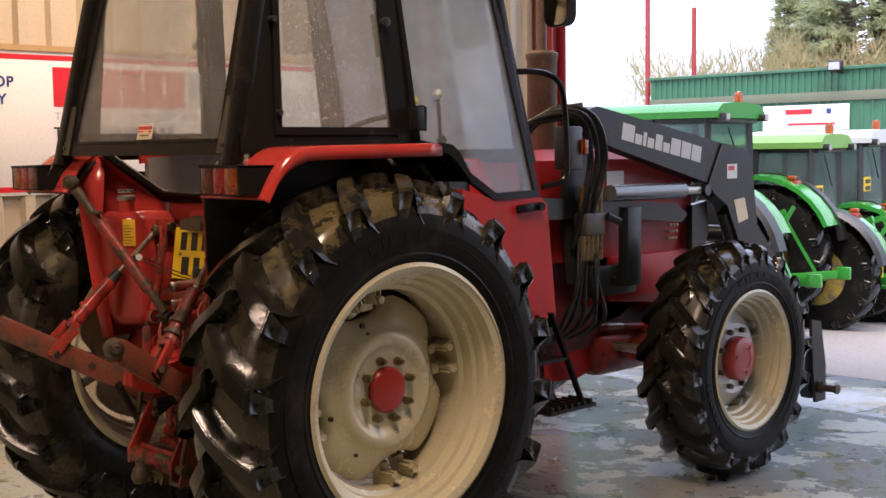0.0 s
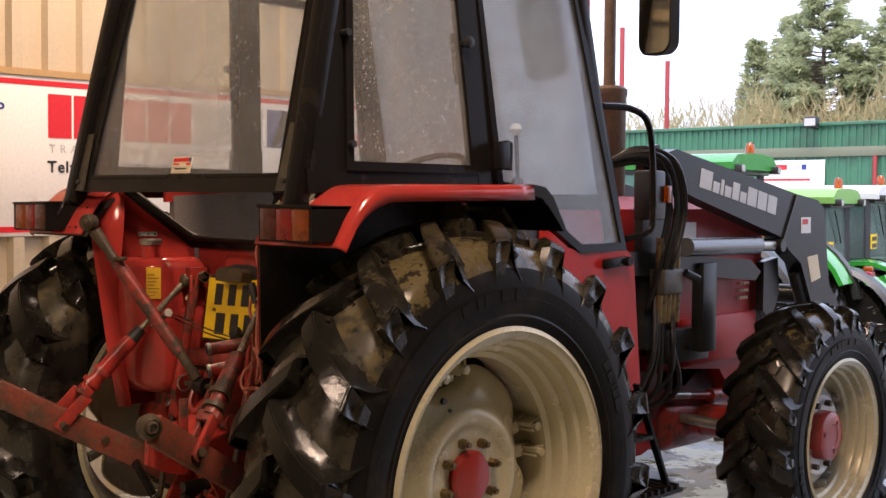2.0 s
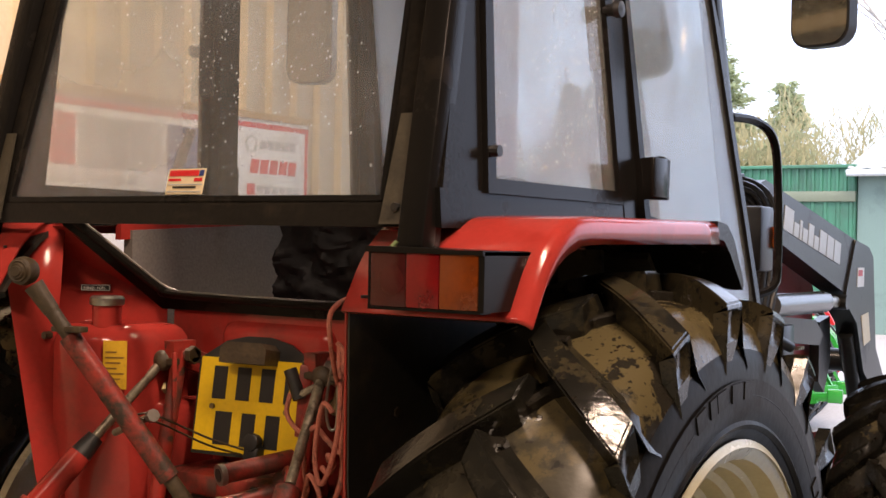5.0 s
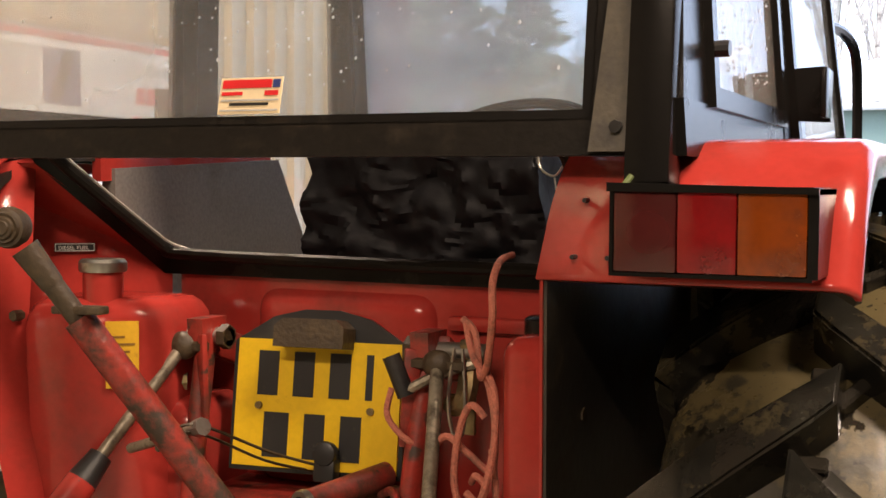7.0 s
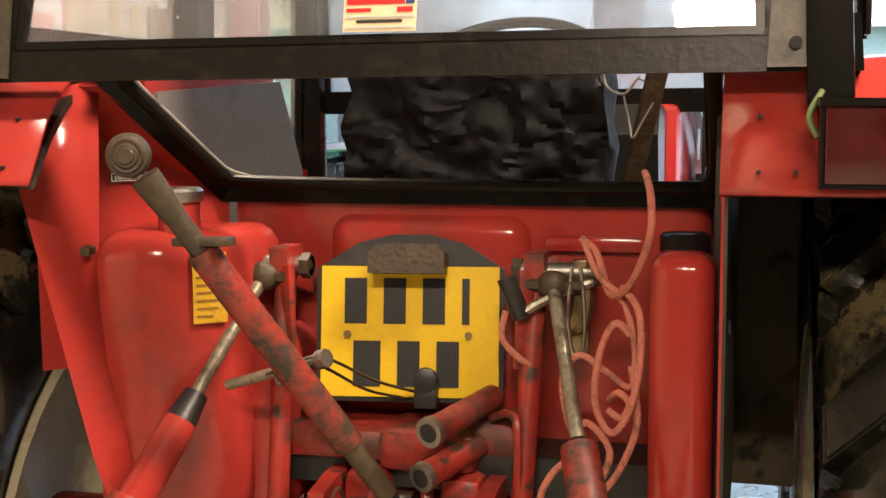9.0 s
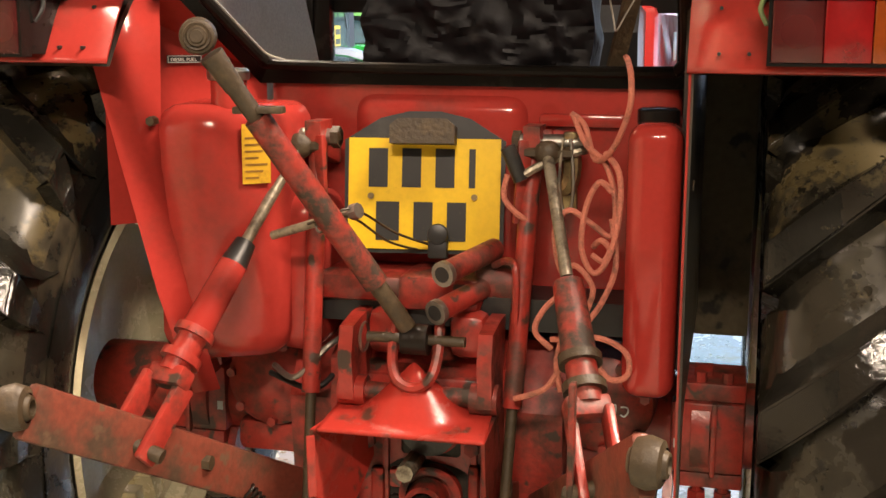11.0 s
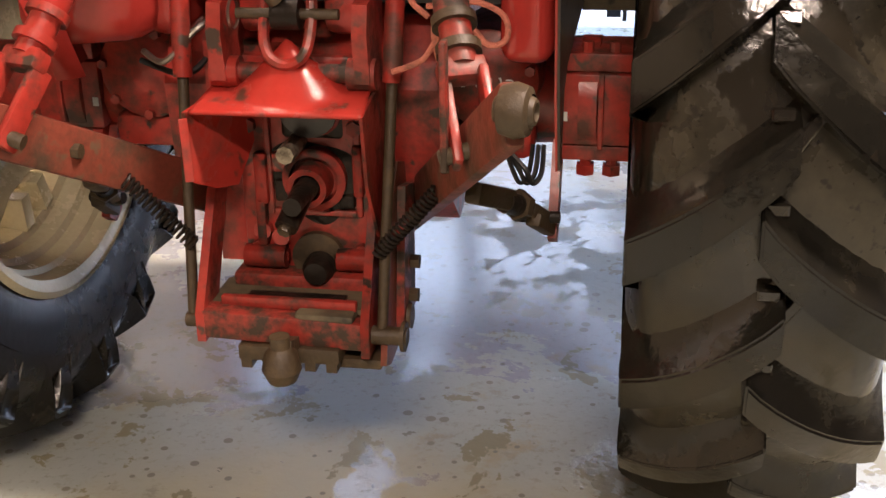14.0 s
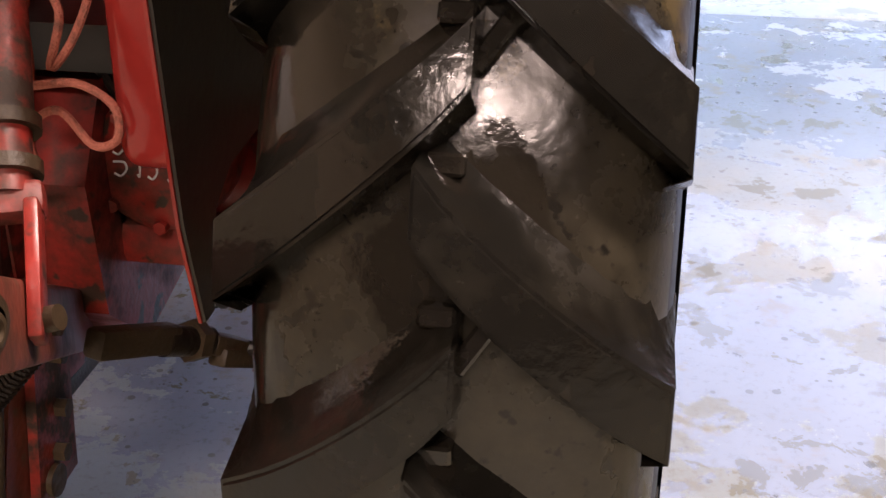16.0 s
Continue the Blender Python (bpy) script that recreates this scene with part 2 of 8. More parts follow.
ROOFING = mat("barn_roof_sheet", (0.11, 0.105, 0.10), 0.6, 0, (0.13, 0.12, 0.1), 0.5, 1.5, 30, 0.1)
RED_STEEL = mat("red_oxide_steel", (0.30, 0.03, 0.03), 0.5, 0, (0.2, 0.03, 0.03), 0.4, 2.5, 50, 0.1)
GREEN_CLAD = mat("green_shed_cladding", (0.03, 0.135, 0.075), 0.5, 0, (0.03, 0.085, 0.05), 0.5, 1.0, 40, 0.05)
# pale colour of the highlight painted along the seal
SEAL_EDGE = mat("glass_edge_highlight", (0.32, 0.30, 0.27), 0.4, 0, (0.05, 0.045, 0.04), 0.5, 18, 80, 0.1)
SHED_TRIM = mat("grey_green_trim", (0.13, 0.145, 0.095), 0.6, 0, (0.10, 0.105, 0.07), 0.4, 1.5, 40, 0.1)
FIBRE = mat("fibre_cement_roof", (0.36, 0.36, 0.35), 0.8, 0, (0.22, 0.23, 0.2), 0.5, 1.5, 30, 0.2)
GREEN = mat("green_tractor_paint", (0.014, 0.21, 0.026), 0.25, 0, (0.03, 0.2, 0.03), 0.3, 4, 60, 0.03, 0.4, 0.4)
LIME = mat("lime_roof_paint", (0.15, 0.33, 0.08), 0.35, 0, (0.2, 0.36, 0.08), 0.3, 3, 50, 0.03)
PALE = mat("pale_grey_paint", (0.55, 0.57, 0.57), 0.35, 0, (0.4, 0.4, 0.38), 0.3, 3, 50, 0.03)
DARK = mat("dark_plastic", (0.014, 0.014, 0.014), 0.4, 0, (0.04, 0.036, 0.03), 0.35, 5, 80, 0.1, 0.6)
BARK = mat("bark", (0.13, 0.10, 0.075), 0.9, 0, (0.07, 0.055, 0.04), 0.5, 6, 40, 0.6)
BIRCH = mat("birch_bark", (0.42, 0.38, 0.34), 0.8, 0, (0.12, 0.1, 0.09), 0.5, 6, 40, 0.4)
# needles are paler than real ones; the haze is put into their colour
NEEDLE = mat("conifer_needles", (0.27, 0.30, 0.17), 0.9, 0, (0.34, 0.35, 0.22), 0.5, 1.2, 20, 0, None, 0, 0, 0.45)
TWIG = mat("brown_twigs", (0.40, 0.29, 0.15), 0.8, 0, (0.30, 0.21, 0.10), 0.5, 1.2, 20, 0, None, 0, 0, 0.4)
# distance haze is painted in: a pale bluish hill colour
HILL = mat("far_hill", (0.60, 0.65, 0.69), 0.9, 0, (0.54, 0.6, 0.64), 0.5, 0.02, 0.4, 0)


for leaf in (NEEDLE, TWIG):
    n_, l_ = leaf.node_tree.nodes, leaf.node_tree.links
    tl_ = n_.new("ShaderNodeBsdfTranslucent")
    tl_.inputs[0].default_value = (0.46, 0.50, 0.30, 1)
    mx_ = n_.new("ShaderNodeMixShader")
    mx_.inputs[0].default_value = 0.5
    l_.new(n_["Principled BSDF"].outputs[0], mx_.inputs[1])
    l_.new(tl_.outputs[0], mx_.inputs[2])
    l_.new(mx_.outputs[0], n_["Material Output"].inputs[0])


def lens_mat(name, col):
    m = mat(name, col, 0.14, 0, tuple(c * 0.6 for c in col), 0.45, 12, 150, 0.06, 0.35)
    p = m.node_tree.nodes["Principled BSDF"]
    p.inputs["Transmission Weight"].default_value = 0.5
    return m


LENS_RED, LENS_AMBER = lens_mat("red_lens", (0.42, 0.012, 0.015)), lens_mat("amber_lens", (0.45, 0.085, 0.008))
LENS_SMOKE = lens_mat("smoked_red_lens", (0.13, 0.018, 0.018))
LENS_CLEAR = lens_mat("clear_lens", (0.7, 0.7, 0.7))


def glass_mat(name, tint, haze, drops=0.0, colour=(0.55, 0.56, 0.55)):
    """Window glass with a film of dried dirt and mist, and rain drops."""
    m = bpy.data.materials.new(name)
    m.use_nodes = True
    n, l = m.node_tree.nodes, m.node_tree.links
    out = n["Material Output"]
    n.remove(n["Principled BSDF"])
    clear = n.new("ShaderNodeBsdfTransparent")
    clear.inputs[0].default_value = (*tint, 1)
    shine = n.new("ShaderNodeBsdfGlossy")
    shine.inputs["Roughness"].default_value = 0.02
    lw = n.new("ShaderNodeLayerWeight")
    lw.inputs[0].default_value = 0.5
    fres = n.new("ShaderNodeMath")
    fres.operation = "POWER"
    fres.inputs[1].default_value = 4.0
    l.new(lw.outputs["Facing"], fres.inputs[0])
    m1 = n.new("ShaderNodeMixShader")
    low = n.new("ShaderNodeMapRange")
    low.inputs[3].default_value, low.inputs[4].default_value = 0.03, 0.7
    l.new(fres.outputs[0], low.inputs[0])
    l.new(low.outputs[0], m1.inputs[0])
    l.new(clear.outputs[0], m1.inputs[1])
    l.new(shine.outputs[0], m1.inputs[2])
    film = n.new("ShaderNodeBsdfDiffuse")
    film.inputs[0].default_value = (*colour, 1)
    trans = n.new("ShaderNodeBsdfTranslucent")
    trans.inputs[0].default_value = (*colour, 1)
    add = n.new("ShaderNodeMixShader")
    add.inputs[0].default_value = 0.65
    l.new(film.outputs[0], add.inputs[1])
    l.new(trans.outputs[0], add.inputs[2])
    tc = n.new("ShaderNodeTexCoord")
    nz = n.new("ShaderNodeTexNoise")
    nz.inputs["Scale"].default_value, nz.inputs["Detail"].default_value = 2.2, 6
    l.new(tc.outputs["Object"], nz.inputs["Vector"])
    mr = n.new("ShaderNodeMapRange")
    mr.inputs[1].default_value, mr.inputs[2].default_value = 0.3, 0.7
    mr.inputs[3].default_value, mr.inputs[4].default_value = haze * 0.45, haze * 1.5
    l.new(nz.outputs[0], mr.inputs[0])
    m2 = n.new("ShaderNodeMixShader")
    l.new(mr.outputs[0], m2.inputs[0])
    l.new(m1.outputs[0], m2.inputs[1])
    l.new(add.outputs[0], m2.inputs[2])
    l.new(m2.outputs[0], out.inputs[0])
    return m


GLASS_REAR = glass_mat("dusty_rear_glass", (0.95, 0.96, 0.95), 0.17)
GLASS_SIDE = glass_mat("misted_side_glass", (0.93, 0.95, 0.94), 0.30)
GLASS_DOOR = glass_mat("misted_door_glass", (0.88, 0.91, 0.91), 0.17, 0, (0.62, 0.66, 0.68))
GLASS_FRONT = glass_mat("fogged_windscreen_glass", (0.88, 0.92, 0.93), 0.64, 0, (0.66, 0.71, 0.74))
GLASS_DARK = glass_mat("tractor_glass", (0.6, 0.72, 0.70), 0.12)
MIRROR = bpy.data.materials.new("mirror_glass")
MIRROR.use_nodes = True
MIRROR.node_tree.nodes["Principled BSDF"].inputs["Metallic"].default_value = 1
MIRROR.node_tree.nodes["Principled BSDF"].inputs["Roughness"].default_value = 0.06
# the barn's tan reflection is put into the mirror colour
MIRROR.node_tree.nodes["Principled BSDF"].inputs["Base Color"].default_value = (0.5, 0.44, 0.34, 1)
DROP = bpy.data.materials.new("rain_drop")
DROP.use_nodes = True
DROP.node_tree.nodes["Principled BSDF"].inputs["Transmission Weight"].default_value = 0.7
DROP.node_tree.nodes["Principled BSDF"].inputs["Base Color"].default_value = (0.9, 0.92, 0.93, 1)
DROP.node_tree.nodes["Principled BSDF"].inputs["Roughness"].default_value = 0.02
DROP.node_tree.nodes["Principled BSDF"].inputs["IOR"].default_value = 1.33
GLOW = bpy.data.materials.new("lamp_tube")
GLOW.use_nodes = True
GLOW.node_tree.nodes["Principled BSDF"].inputs["Emission Color"].default_value = (1, 0.75, 0.45, 1)
GLOW.node_tree.nodes["Principled BSDF"].inputs["Emission Strength"].default_value = 6


def floor_mat():
    """Brushed concrete, wet in sheets and puddles, with oil spots and drips."""
    m = bpy.data.materials.new("wet_concrete")
    m.use_nodes = True
    n, l = m.node_tree.nodes, m.node_tree.links
    p = n["Principled BSDF"]
    tc = n.new("ShaderNodeTexCoord")

    def nz(scale, detail=6, rough=0.6, dist=0.0):
        k = n.new("ShaderNodeTexNoise")
        k.inputs["Scale"].default_value, k.inputs["Detail"].default_value, k.inputs["Roughness"].default_value = scale, detail, rough
        k.inputs["Distortion"].default_value = dist
        l.new(tc.outputs["Object"], k.inputs["Vector"])
        return k.outputs[0]

    def step(src, a, b):
        k = n.new("ShaderNodeMapRange")
        k.interpolation_type = "SMOOTHSTEP"
        k.inputs[1].default_value, k.inputs[2].default_value = a, b
        l.new(src, k.inputs[0])
        return k.outputs[0]

    def mixc(f, a, b):
        k = n.new("ShaderNodeMix")
        k.data_type = "RGBA"
        l.new(f, k.inputs[0])
        for i, v in ((6, a), (7, b)):
            if isinstance(v, tuple):
                k.inputs[i].default_value = (*v, 1)
            else:
                l.new(v, k.inputs[i])
        return k.outputs[2]

    # bluish base: some of the sky's reflection is put into the colour
    base = mixc(step(nz(0.9), 0.35, 0.65), (0.33, 0.355, 0.39), (0.285, 0.30, 0.315))
    base = mixc(step(nz(45, 3, 0.7), 0.52, 0.72), base, (0.24, 0.245, 0.24))
    base = mixc(step(nz(0.55, 5, 0.6), 0.48, 0.62), base, (0.37, 0.34, 0.275))
    base = mixc(step(nz(7.5, 8, 0.75), 0.56, 0.66), base, (0.25, 0.24, 0.21))
    base = mixc(step(nz(4.2, 7, 0.7), 0.54, 0.68), base, (0.30, 0.265, 0.20))
    vor = n.new("ShaderNodeTexVoronoi")
    vor.inputs["Scale"].default_value = 17
    l.new(tc.outputs["Object"], vor.inputs["Vector"])
    size = n.new("ShaderNodeMath")
    size.operation = "MULTIPLY_ADD"
    size.inputs[1].default_value, size.inputs[2].default_value = -0.62, 0.46
    l.new(nz(2.3, 5), size.inputs[0])
    gap = n.new("ShaderNodeMath")
    gap.operation = "SUBTRACT"
    l.new(size.outputs[0], gap.inputs[0])
    l.new(vor.outputs["Distance"], gap.inputs[1])
    drop = step(gap.outputs[0], -0.012, 0.012)
    base = mixc(drop, base, (0.17, 0.165, 0.145))
    base = mixc(step(nz(11, 5, 0.65), 0.665, 0.68), base, (0.13, 0.125, 0.11))
    # the water stands under the tractor and towards the doorway; behind it the slab is only damp
    sep = n.new("ShaderNodeSeparateXYZ")
    l.new(tc.outputs["Object"], sep.inputs[0])
    reach = n.new("ShaderNodeMapRange")
    reach.inputs[1].default_value, reach.inputs[2].default_value, reach.inputs[3].default_value, reach.inputs[4].default_value = -0.10, 0.42, -0.13, 0.0
    l.new(sep.outputs[1], reach.inputs[0])
    pool = n.new("ShaderNodeMath")
    pool.operation = "ADD"
    l.new(nz(1.7, 10, 0.70, 0.25), pool.inputs[0])
    l.new(reach.outputs[0], pool.inputs[1])
    wet = step(pool.outputs[0], 0.455, 0.467)
    base = mixc(step(nz(4.8, 7, 0.68, 0.3), 0.575, 0.59), base, (0.20, 0.185, 0.125))
    damp = n.new("ShaderNodeMix")
    damp.data_type, damp.blend_type, damp.inputs[0].default_value = "RGBA", "MULTIPLY", 1.0
    l.new(base, damp.inputs[6])
    l.new(mixc(wet, (1.08, 1.10, 0.93), (0.94, 0.97, 1.0)), damp.inputs[7])
    base = damp.outputs[2]
    l.new(base, p.inputs["Base Color"])
    rr = n.new("ShaderNodeMapRange")
    rr.inputs[3].default_value, rr.inputs[4].default_value = 0.50, 0.21
    l.new(wet, rr.inputs[0])
    film = n.new("ShaderNodeMapRange")
    film.inputs[3].default_value, film.inputs[4].default_value = 1.0, 0.30
    l.new(step(nz(2.6, 9, 0.7, 0.5), 0.60, 0.62), film.inputs[0])
    both_ = n.new("ShaderNodeMath")
    both_.operation = "MULTIPLY"
    l.new(rr.outputs[0], both_.inputs[0])
    l.new(film.outputs[0], both_.inputs[1])
    l.new(both_.outputs[0], p.inputs["Roughness"])
    dry = n.new("ShaderNodeMapRange")
    dry.inputs[3].default_value, dry.inputs[4].default_value = 0.20, 0.035
    l.new(wet, dry.inputs[0])
    ripple = n.new("ShaderNodeMath")
    ripple.operation, ripple.inputs[1].default_value = "MULTIPLY_ADD", 0.35
    l.new(step(nz(2.6, 9, 0.7, 0.5), 0.585, 0.62), ripple.inputs[0])
    l.new(dry.outputs[0], ripple.inputs[2])
    b = n.new("ShaderNodeBump")
    b.inputs["Distance"].default_value = 0.006
    l.new(ripple.outputs[0], b.inputs["Strength"])
    l.new(nz(38, 6), b.inputs["Height"])
    l.new(b.outputs[0], p.inputs["Normal"])
    return m


FLOOR = floor_mat()
GRAVEL = mat("grey_gravel", (0.30, 0.27, 0.25), 0.9, 0, (0.17, 0.155, 0.145), 0.5, 30, 90, 0.9)


# ---- mesh helpers ----
def part(name, bm, material, parent=None, label="", smooth=True, bev=0.0):
    if bev:
        bmesh.ops.bevel(bm, geom=[e for e in bm.edges if len(e.link_faces) == 2 and e.calc_face_angle() > 0.6], offset=bev, segments=2, affect="EDGES", profile=0.5, clamp_overlap=True)
    bmesh.ops.recalc_face_normals(bm, faces=bm.faces)
    me = bpy.data.meshes.new(name)
    bm.to_mesh(me)
    bm.free()
    me.materials.append(material)
    if smooth:
        me.polygons.foreach_set("use_smooth", [True] * len(me.polygons))
        me.set_sharp_from_angle(angle=0.6)
    ob = new(name, me)
    if parent:
        ob.parent = parent
    if label:
        ob["label"] = label
    return ob


def empty(name, label, category, group="", kind=""):
    return tagged(new(name), label, category, group, kind)


def box(x0, x1, y0, y1, z0, z1, bm=None):
    bm = bm or bmesh.new()
    bmesh.ops.create_cube(bm, size=1, matrix=Matrix.Translation(((x0 + x1) / 2, (y0 + y1) / 2, (z0 + z1) / 2)) @ Matrix.Diagonal((x1 - x0, y1 - y0, z1 - z0, 1)))
    return bm


def bar(a, b, w, h, bm=None, up=(0, 0, 1)):
    """A rectangular bar from a to b, w across and h along up."""
    bm = bm or bmesh.new()
    a, b = Vector(a), Vector(b)
    d = b - a
    z = d.normalized()
    x = z.cross(Vector(up))
    x = x.normalized() if x.length > 1e-4 else Vector((1, 0, 0))
    y = x.cross(z)
    m = Matrix((x, y, z)).transposed().to_4x4()
    m.translation = (a + b) / 2
    bmesh.ops.create_cube(bm, size=1, matrix=m @ Matrix.Diagonal((w, h, d.length, 1)))
    return bm


def rod(a, b, r, bm=None, seg=16, r2=None):
    bm = bm or bmesh.new()
    a, b = Vector(a), Vector(b)
    d = b - a
    m = d.to_track_quat("Z", "Y").to_matrix().to_4x4()
    m.translation = (a + b) / 2
    bmesh.ops.create_cone(bm, cap_ends=True, segments=seg, radius1=r, radius2=r if r2 is None else r2, depth=d.length, matrix=m)
    return bm


def smooth_path(pts, n=6):
    pts = [Vector(p) for p in pts]
    out = []
    for i in range(len(pts) - 1):
        p0, p1, p2, p3 = pts[max(i - 1, 0)], pts[i], pts[i + 1], pts[min(i + 2, len(pts) - 1)]
        for k in range(n):
            t = k / n
            out.append(0.5 * (2 * p1 + (p2 - p0) * t + (2 * p0 - 5 * p1 + 4 * p2 - p3) * t * t + (3 * p1 - p0 - 3 * p2 + p3) * t ** 3))
    out.append(pts[-1])
    return out


def tube(pts, r, bm=None, seg=8, curved=True, n=6):
    bm = bm or bmesh.new()
    pts = smooth_path(pts, n) if curved else [Vector(p) for p in pts]
    rings, last = [], None
    for i, p in enumerate(pts):
        d = (pts[min(i + 1, len(pts) - 1)] - pts[max(i - 1, 0)]).normalized()
        side = last - d * last.dot(d) if last else d.orthogonal()
        side.normalize()
        last = side
        other = d.cross(side)
        rings.append([bm.verts.new(p + r * (math.cos(a) * side + math.sin(a) * other)) for a in (2 * math.pi * k / seg for k in range(seg))])
    for a, b in zip(rings, rings[1:]):
        for k in range(seg):
            bm.faces.new((a[k], a[(k + 1) % seg], b[(k + 1) % seg], b[k]))
    bm.faces.new(rings[0][::-1])
    bm.faces.new(rings[-1])
    return bm


def prism(poly, axis, a, b, bm=None):
    """A flat outline extruded along an axis from a to b. Outline in the other two axes, in xyz order."""
    bm = bm or bmesh.new()
    def at(u, v, w):
        return {"x": (w, u, v), "y": (u, w, v), "z": (u, v, w)}[axis]
    lo = [bm.verts.new(at(u, v, a)) for u, v in poly]
    hi = [bm.verts.new(at(u, v, b)) for u, v in poly]
    n = len(poly)
    bm.faces.new(lo)
    bm.faces.new(hi[::-1])
    for i in range(n):
        bm.faces.new((lo[i], lo[(i + 1) % n], hi[(i + 1) % n], hi[i]))
    return bm


def lathe(profile, seg=64, bm=None, centre=(0, 0, 0), closed=False, axis="x", caps=True):
    """Turns (r, h) pairs round an axis through centre."""
    bm = bm or bmesh.new()
    c = Vector(centre)
    rings = []
    for r, h in profile:
        ring = []
        for k in range(seg):
            a = 2 * math.pi * k / seg
            u, v = r * math.cos(a), r * math.sin(a)
            ring.append(bm.verts.new(c + Vector({"x": (h, u, v), "y": (u, h, v), "z": (u, v, h)}[axis])))
        rings.append(ring)
    pairs = list(zip(rings, rings[1:])) + ([(rings[-1], rings[0])] if closed else [])
    for a, b in pairs:
        for k in range(seg):
            bm.faces.new((a[k], a[(k + 1) % seg], b[(k + 1) % seg], b[k]))
    if not closed and caps:
        for ring in (rings[0], rings[-1]):
            if (ring[0].co - ring[seg // 2].co).length > 1e-6:
                bm.faces.new(ring)
    return bm


def words(name, text, size, m, material, parent, label="", space=1.0, bold=0.0, squeeze=1.0):
    """Lettering with Blender's own font, each letter a thin mesh, from the pose m on."""
    def glyph(body):
        cu = bpy.data.curves.new(name, "FONT")
        cu.body, cu.size, cu.extrude, cu.offset = body, size, 0.0006, bold
        tmp = new(name, cu)
        me = bpy.data.meshes.new_from_object(tmp.evaluated_get(bpy.context.evaluated_depsgraph_get()))
        bpy.data.objects.remove(tmp)
        bpy.data.curves.remove(cu)
        return me
    at = 0.0
    for ch in text:
        if ch == " ":
            at += size * 0.35
            continue
        me = glyph(ch)
        wide = max(v.co.x for v in me.vertices)
        me.materials.clear()
        me.materials.append(material)
        me.transform(m @ Matrix.Translation((at, 0, 0)))
        ob = new(name, me)
        ob.parent = parent
        at += wide + size * 0.07 * space ** 2.5
    return None


# ---- structure: barn, floor, yard ----
SILL = 4.11      # line of the doorway
WALL_X = -2.64
JAMB = 4.6       # far side of the doorway


def flat_sheet(name, xs, ys, zf, material, label):
    bm = bmesh.new()
    grid = [[bm.verts.new((x, y, zf(x, y))) for x in xs] for y in ys]
    for i in range(len(ys) - 1):
        for j in range(len(xs) - 1):
            bm.faces.new((grid[i][j], grid[i][j + 1], grid[i + 1][j + 1], grid[i + 1][j]))
    return tagged(part(name, bm, material), label, name, kind="structure")


def fall(y):
    """The yard falls gently away from the barn."""
    return -0.55 * min(max((y - 4.4) / 7.5, 0), 1)


def slab(name, x0, x1, y0, y1, top0, top1):
    bm = box(x0, x1, y0, y1, -0.2, 0)
    for v in bm.verts:
        if v.co.z > -0.1:
            v.co.z = top0 if v.co.y < (y0 + y1) / 2 else top1
        else:
            v.co.z += min(top0, top1)
    return tagged(part(name, bm, FLOOR, bev=0.004), "wet brushed concrete slab with puddles and oil spots", "floor", kind="structure")


# concrete bays with open joints between them
slab("floor", WALL_X, 7.2, -8.0, SILL - 0.006, 0, 0)
XS = [-7.0, 0.62, 7.2]
for bay in range(2):
    slab("pavement", XS[bay] + 0.006, XS[bay + 1] - 0.006, SILL + 0.006, 5.65, -0.003, -0.09)
xs = [-900, -200, -60, -30, -20, -15, -12, -9, -7, -5, -3, -1, 1, 3, 5, 8, 12, 20, 60, 200, 900]
ys = [-300, -60, -8.2, 4.0, 4.4, 5.7, 7, 8, 9, 10, 11, 11.9, 13, 16, 20, 30, 60, 200, 900]
flat_sheet("ground", xs, ys, lambda x, y: fall(y) - (0.03 if y > 5 else 0.25), GRAVEL, "grey gravel yard falling away from the barn")


def ribbed(name, along, a, b, z0, z1, at, sign, pitch, depth, material, label, kind="structure", flat=0.6):
    """Profiled metal sheet standing upright along an axis."""
    bm = bmesh.new()
    cols, t = [], a
    while t < b:
        for f, d in ((0.0, 0), (flat, 0), (flat + 0.1, 1), (0.9, 1)):
            cols.append((min(t + f * pitch, b), d * depth * sign))
        t += pitch
    def at_(u, d, z):
        return (at + d, u, z) if along == "y" else (u, at + d, z)
    lo = [bm.verts.new(at_(u, d, z0)) for u, d in cols]
    hi = [bm.verts.new(at_(u, d, z1)) for u, d in cols]
    for i in range(len(cols) - 1):
        bm.faces.new((lo[i], lo[i + 1], hi[i + 1], hi[i]))
    return bm


bm = ribbed("wall_west", "y", -8, 5.05, 0.0, 5.0, WALL_X, 1, 0.2, 0.035, CLAD, "")
ob = part("wall_west", bm, CLAD, smooth=False)
tagged(ob, "beige profiled metal cladding wall", "wall", kind="structure")
ob.modifiers.new("thickness", "SOLIDIFY").thickness = 0.02
tagged(part("wall_west_outer", box(WALL_X - 0.25, WALL_X - 0.05, -8, 5.0, -0.2, 5.0), CONCRETE_WALL), "plain grey outer leaf of the barn wall", "wall", kind="structure")
# rear and side walls, roof and beam are unseen; dark to cut fill light
tagged(part("wall_south", box(WALL_X - 0.25, 7.4, -8.2, -8.0, -0.2, 5.0), UNSEEN_WALL), "unseen rear barn wall, dark to cut the fill light", "wall", kind="structure")
tagged(part("wall_east", box(7.2, 7.4, -8.0, 4.35, -0.2, 5.0), UNSEEN_WALL), "unseen side barn wall, dark to cut the fill light", "wall", kind="structure")
tagged(part("ceiling", box(WALL_X - 0.25, 7.4, -8.2, 4.6, 5.0, 5.1), ROOFING), "unseen barn roof, dark grey to cut the fill light", "ceiling", kind="structure")
